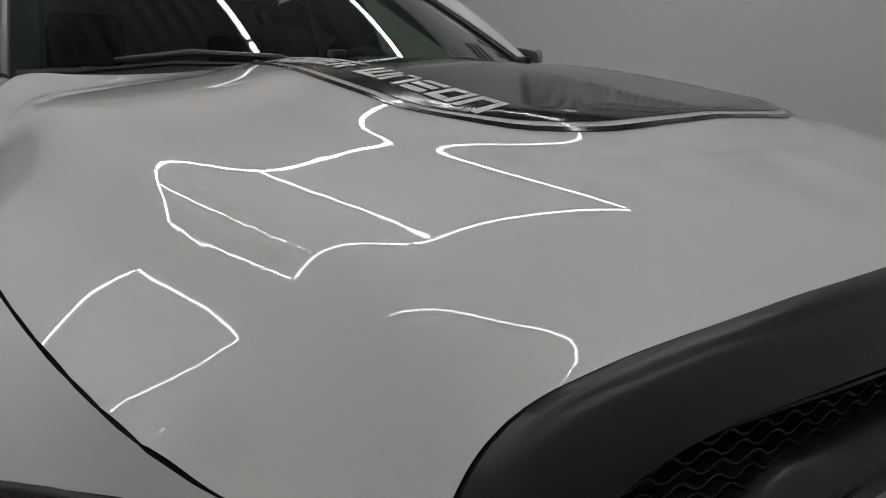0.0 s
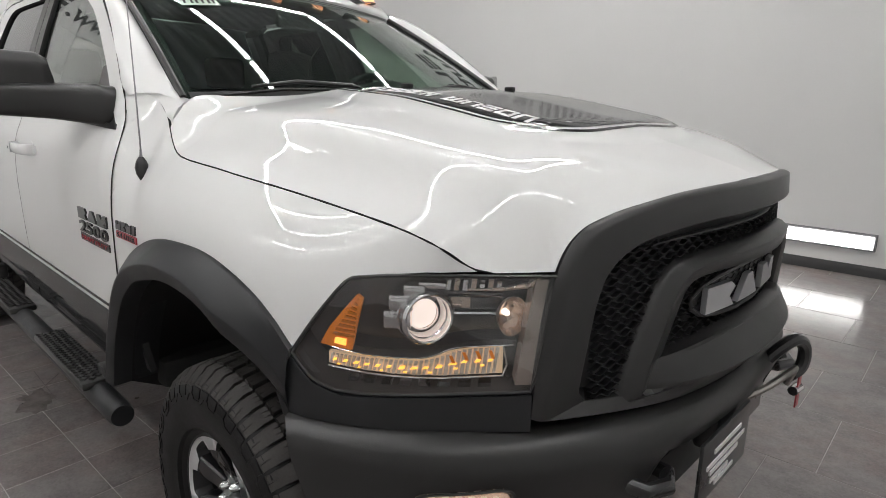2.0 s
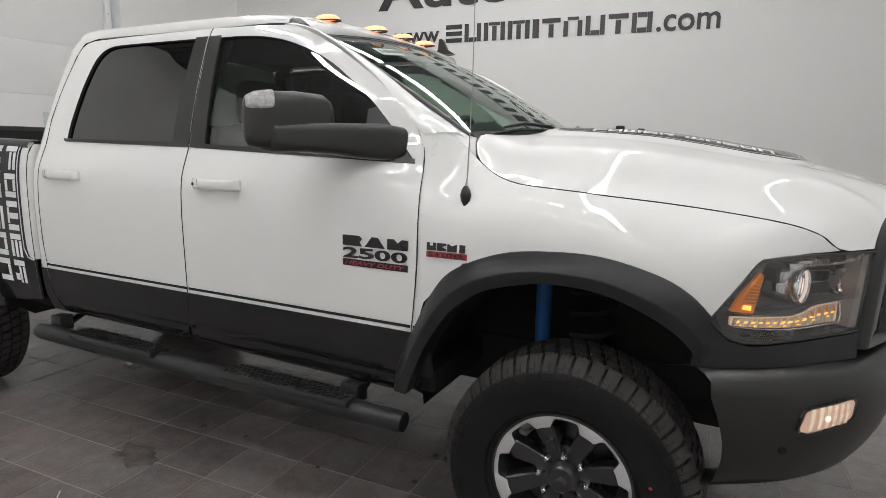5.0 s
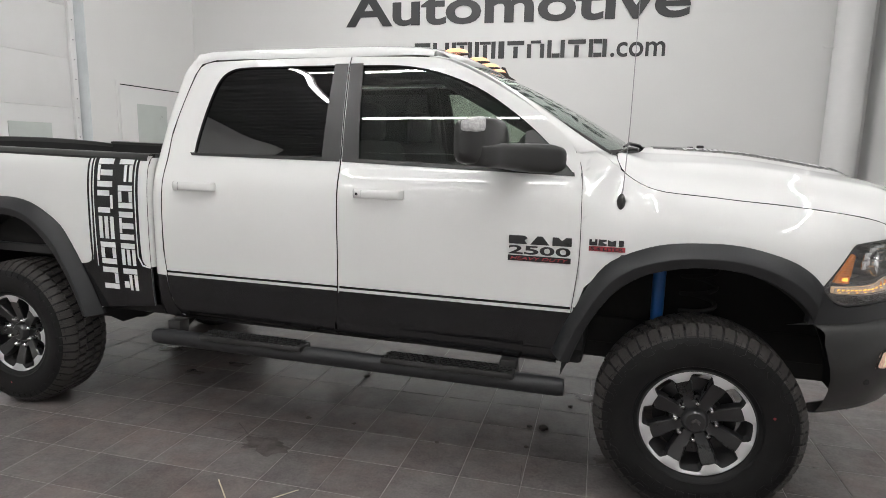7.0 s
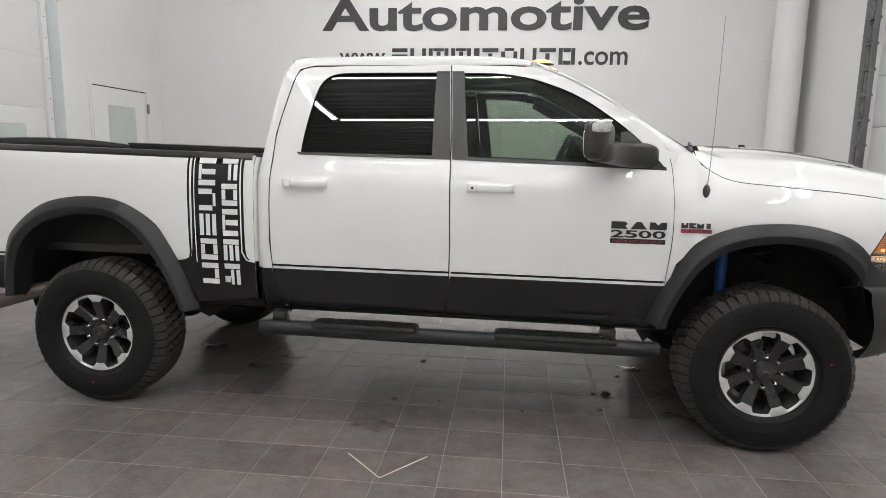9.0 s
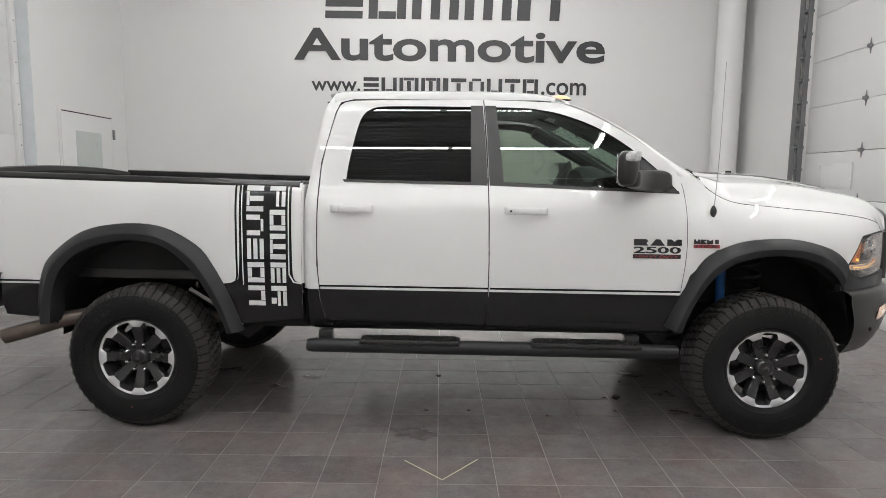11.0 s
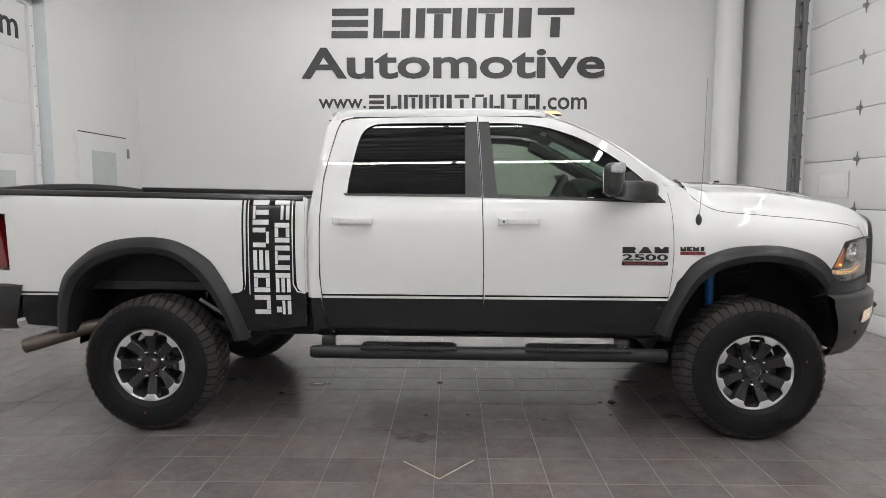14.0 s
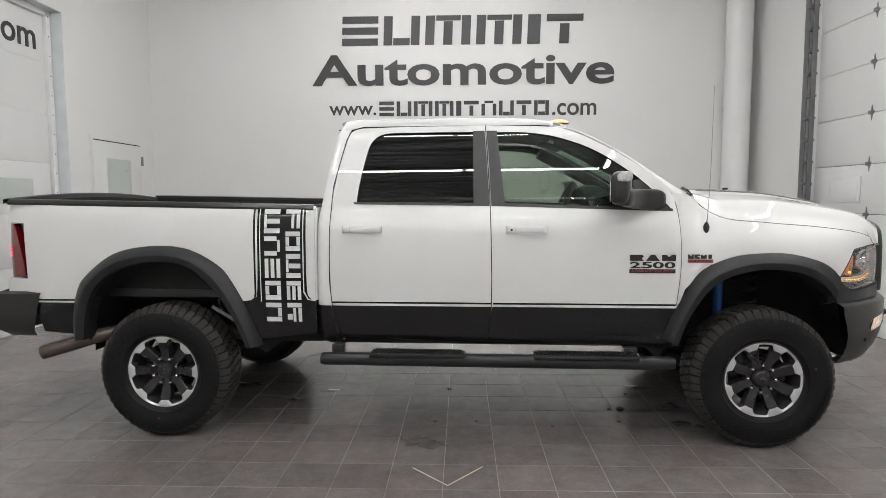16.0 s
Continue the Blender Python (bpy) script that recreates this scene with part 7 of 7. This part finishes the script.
fixed(part("trim", bm, GREY_JAMB), "grey painted steel jamb of the opening", "trim")
bm = box(bmesh.new(), (X0 - 0.5, LY0, LH - 0.012), (X0 + 0.003, LY1, LH), 0.002)
fixed(part("trim", bm, GREY_JAMB), "grey painted steel head of the opening", "trim")

# plain steel door with a frosted pane beside it
dr = thing("door_1", "white steel door with a frosted pane, closed", "door", kind="structure")
part("door_frame", prism([(3.32, 0), (3.32, 2.415), (4.63, 2.415), (4.63, 0), (4.585, 0), (4.585, 2.37), (3.37, 2.37), (3.37, 0)], 0, 0.006, m=Matrix.Translation((X0 + 0.007, 0, 0)) @ Matrix.Rotation(radians(90), 4, "Z")), WALL, dr)
part("door_leaf", box(bmesh.new(), (X0 + 0.001, 3.376, 0.01), (X0 + 0.009, 4.58, 2.355), 0.002), WALL, dr)
# black strip drawn for the shaded gap above the leaf
part("shadow_gap", box(bmesh.new(), (X0 + 0.001, 3.40, 2.356), (X0 + 0.010, 4.575, 2.369)), DARK, dr)
part("door_pane", box(bmesh.new(), (X0 + 0.008, 3.68, 1.1), (X0 + 0.012, 4.285, 2.125), 0.001), FROST, dr, "frosted pane")
part("closer_bracket", box(bmesh.new(), (X0 + 0.008, 4.585, 2.06), (X0 + 0.034, 4.62, 2.20), 0.004), GREY, dr)
dr.matrix_world = ROOM

# ---------------------------------------------------------------- marks on the floor
def flat_mark(name, pts, mat, label, up=0.002):
    bm = bmesh.new()
    cx, cy = sum(p[0] for p in pts) / len(pts), sum(p[1] for p in pts) / len(pts)
    low = [bm.verts.new((x, y, 0.0005)) for x, y in pts]
    top = [bm.verts.new((cx + (x - cx) * 0.95, cy + (y - cy) * 0.95, up)) for x, y in pts]
    mid = bm.verts.new((cx, cy, up))
    for i in range(len(pts)):
        bm.faces.new((top[i - 1], top[i], mid))
        bm.faces.new((low[i - 1], low[i], top[i], top[i - 1]))
    return tagged(part(name, bm, mat), label, "mark")


for a, b in (((1.672, -1.347), (1.888, -1.553)), ((1.888, -1.553), (2.08, -1.307))):
    d = (Vector(b) - Vector(a)).normalized() * 0.0028
    nrm = Vector((-d.y, d.x))
    flat_mark("patch_edge", [tuple(Vector(a) + nrm), tuple(Vector(b) + nrm), tuple(Vector(b) - nrm), tuple(Vector(a) - nrm)], SEALANT, "cream sealant edge of a patched floor tile", 0.003)
rnd = random.Random(5)


def blob(cx, cy, r, n=22, rough=0.45, stretch=1.0):
    n *= 2
    rr = []
    for k in range(n):
        c, d = math.cos(2 * math.pi * k / n), math.sin(2 * math.pi * k / n)
        rr.append((c, d, r * (1 + rough * (1.3 * noise.noise(Vector((c * 1.3 + cx * 7, d * 1.3 + cy * 7, 0))) + 0.7 * noise.noise(Vector((c * 4 + cx * 7, d * 4 + cy * 7, 3)))))))
    return [(cx + stretch * q * c, cy + q * d) for c, d, q in rr]


flat_mark("stain", blob(1.69, -0.985, 0.085, 30, 0.5, 1.5), STAIN, "dark damp stain on the grey tiles", 0.0012)
for x, y, r, k in ((0.134, 0.124, 0.06, 1.8), (0.633, -0.236, 0.045, 1.5), (0.811, 0.008, 0.04, 2.2), (3.47, -0.20, 0.05, 1.6), (3.43, -0.55, 0.045, 1.4), (3.32, 0.22, 0.06, 1.8)):
    flat_mark("stain", blob(x, y, r, 24, 0.55, k), STAIN, "dark oily drip mark under the truck", 0.0012)
for a, b in (((1.40, -0.80), (1.75, -1.08)), ((1.28, -0.90), (1.75, -0.905)), ((1.50, -1.06), (1.53, -0.78)), ((3.03, -0.75), (3.06, -1.05)), ((1.89, -0.92), (1.885, -1.02))):
    d = (Vector(b) - Vector(a)).normalized() * 0.0017
    nrm = Vector((-d.y, d.x))
    flat_mark("crack", [tuple(Vector(a) + nrm), tuple(Vector(b) + nrm * 0.3), tuple(Vector(b) - nrm * 0.3), tuple(Vector(a) - nrm)], STAIN, "thin dark crack in the floor tiles", 0.0014)
for x, y, r, h in ((3.08, -0.31, 0.028, 0.022), (3.00, -0.30, 0.014, 0.008), (1.75, -0.62, 0.018, 0.008), (2.03, -0.60, 0.012, 0.006), (2.55, -0.66, 0.012, 0.005), (3.02, -0.55, 0.014, 0.006), (1.80, 0.10, 0.022, 0.01), (3.55, -0.60, 0.03, 0.006), (3.35, 0.2, 0.03, 0.01), (3.2, 0.05, 0.015, 0.01)):
    bm = bmesh.new()
    bmesh.ops.create_icosphere(bm, subdivisions=2, radius=1.0)
    for v in bm.verts:
        k = 1 + 0.5 * noise.noise(v.co * 1.7 + Vector((x * 9, y * 9, 0)))
        v.co = Vector((x + v.co.x * r * k, y + v.co.y * r * k, max(0.0, h * 0.45 + v.co.z * h * 0.6 * k)))
    tagged(part("mud_clod", bm, DIRT), "small clod of dried mud on the tiles", "debris", "mud on the floor")

# ---------------------------------------------------------------- floor tiles
def tile_mesh(w, d):
    bm = bmesh.new()
    g = 0.0022
    lo = [bm.verts.new(p) for p in ((g, g, -0.012), (w - g, g, -0.012), (w - g, d - g, -0.012), (g, d - g, -0.012))]
    e = 0.0016
    hi0 = [bm.verts.new(p) for p in ((g, g, -0.0012), (w - g, g, -0.0012), (w - g, d - g, -0.0012), (g, d - g, -0.0012))]
    hi = [bm.verts.new(p) for p in ((g + e, g + e, 0), (w - g - e, g + e, 0), (w - g - e, d - g - e, 0), (g + e, d - g - e, 0))]
    bm.faces.new(hi)
    for i in range(4):
        bm.faces.new((lo[i - 1], lo[i], hi0[i], hi0[i - 1]))
        bm.faces.new((hi0[i - 1], hi0[i], hi[i], hi[i - 1]))
    return bm


S = 0.3035
small = mesh_of(tile_mesh(S, S), 20)
small.materials.append(TILE)
rest = bmesh.new()
inv = ROOM.inverted()
o = inv @ Vector((2.156, -1.28, 0))
count = 0
for i in range(-20, 16):
    for j in range(-21, 6):
        x, y = o.x + S * i, o.y + S * j
        if x < X0 - 0.35 or x > X1 + 0.1 or y < Y0:
            continue
        if -1.0 < x < 4.6 and -2.3 < y < 0.6 and count < 300:
            t = new("tile", small)
            t.parent = floor
            t.location = (x, y, 0)
            count += 1
        else:
            b = tile_mesh(S, S)
            for f in b.faces:
                rest.faces.new([rest.verts.new(v.co + Vector((x, y, 0))) for v in f.verts])
            b.free()
y_far = o.y + S * 6
L = S * 2
j = 0
y = y_far
while y < Y1:
    for i in range(-10, 9):
        x = o.x + L * i + (S if j % 2 else 0.35 * S)
        d = min(L, Y1 - y)
        if X0 - 0.7 < x < X1 + 0.2 and d > 0.02:
            b = tile_mesh(L, d)
            for f in b.faces:
                rest.faces.new([rest.verts.new(v.co + Vector((x, y, 0))) for v in f.verts])
            b.free()
    y += L
    j += 1
bmesh.ops.remove_doubles(rest, verts=rest.verts[:], dist=1e-5)
tagged(part("far_tiles", rest, TILE, floor, angle=20), kind="stuff")
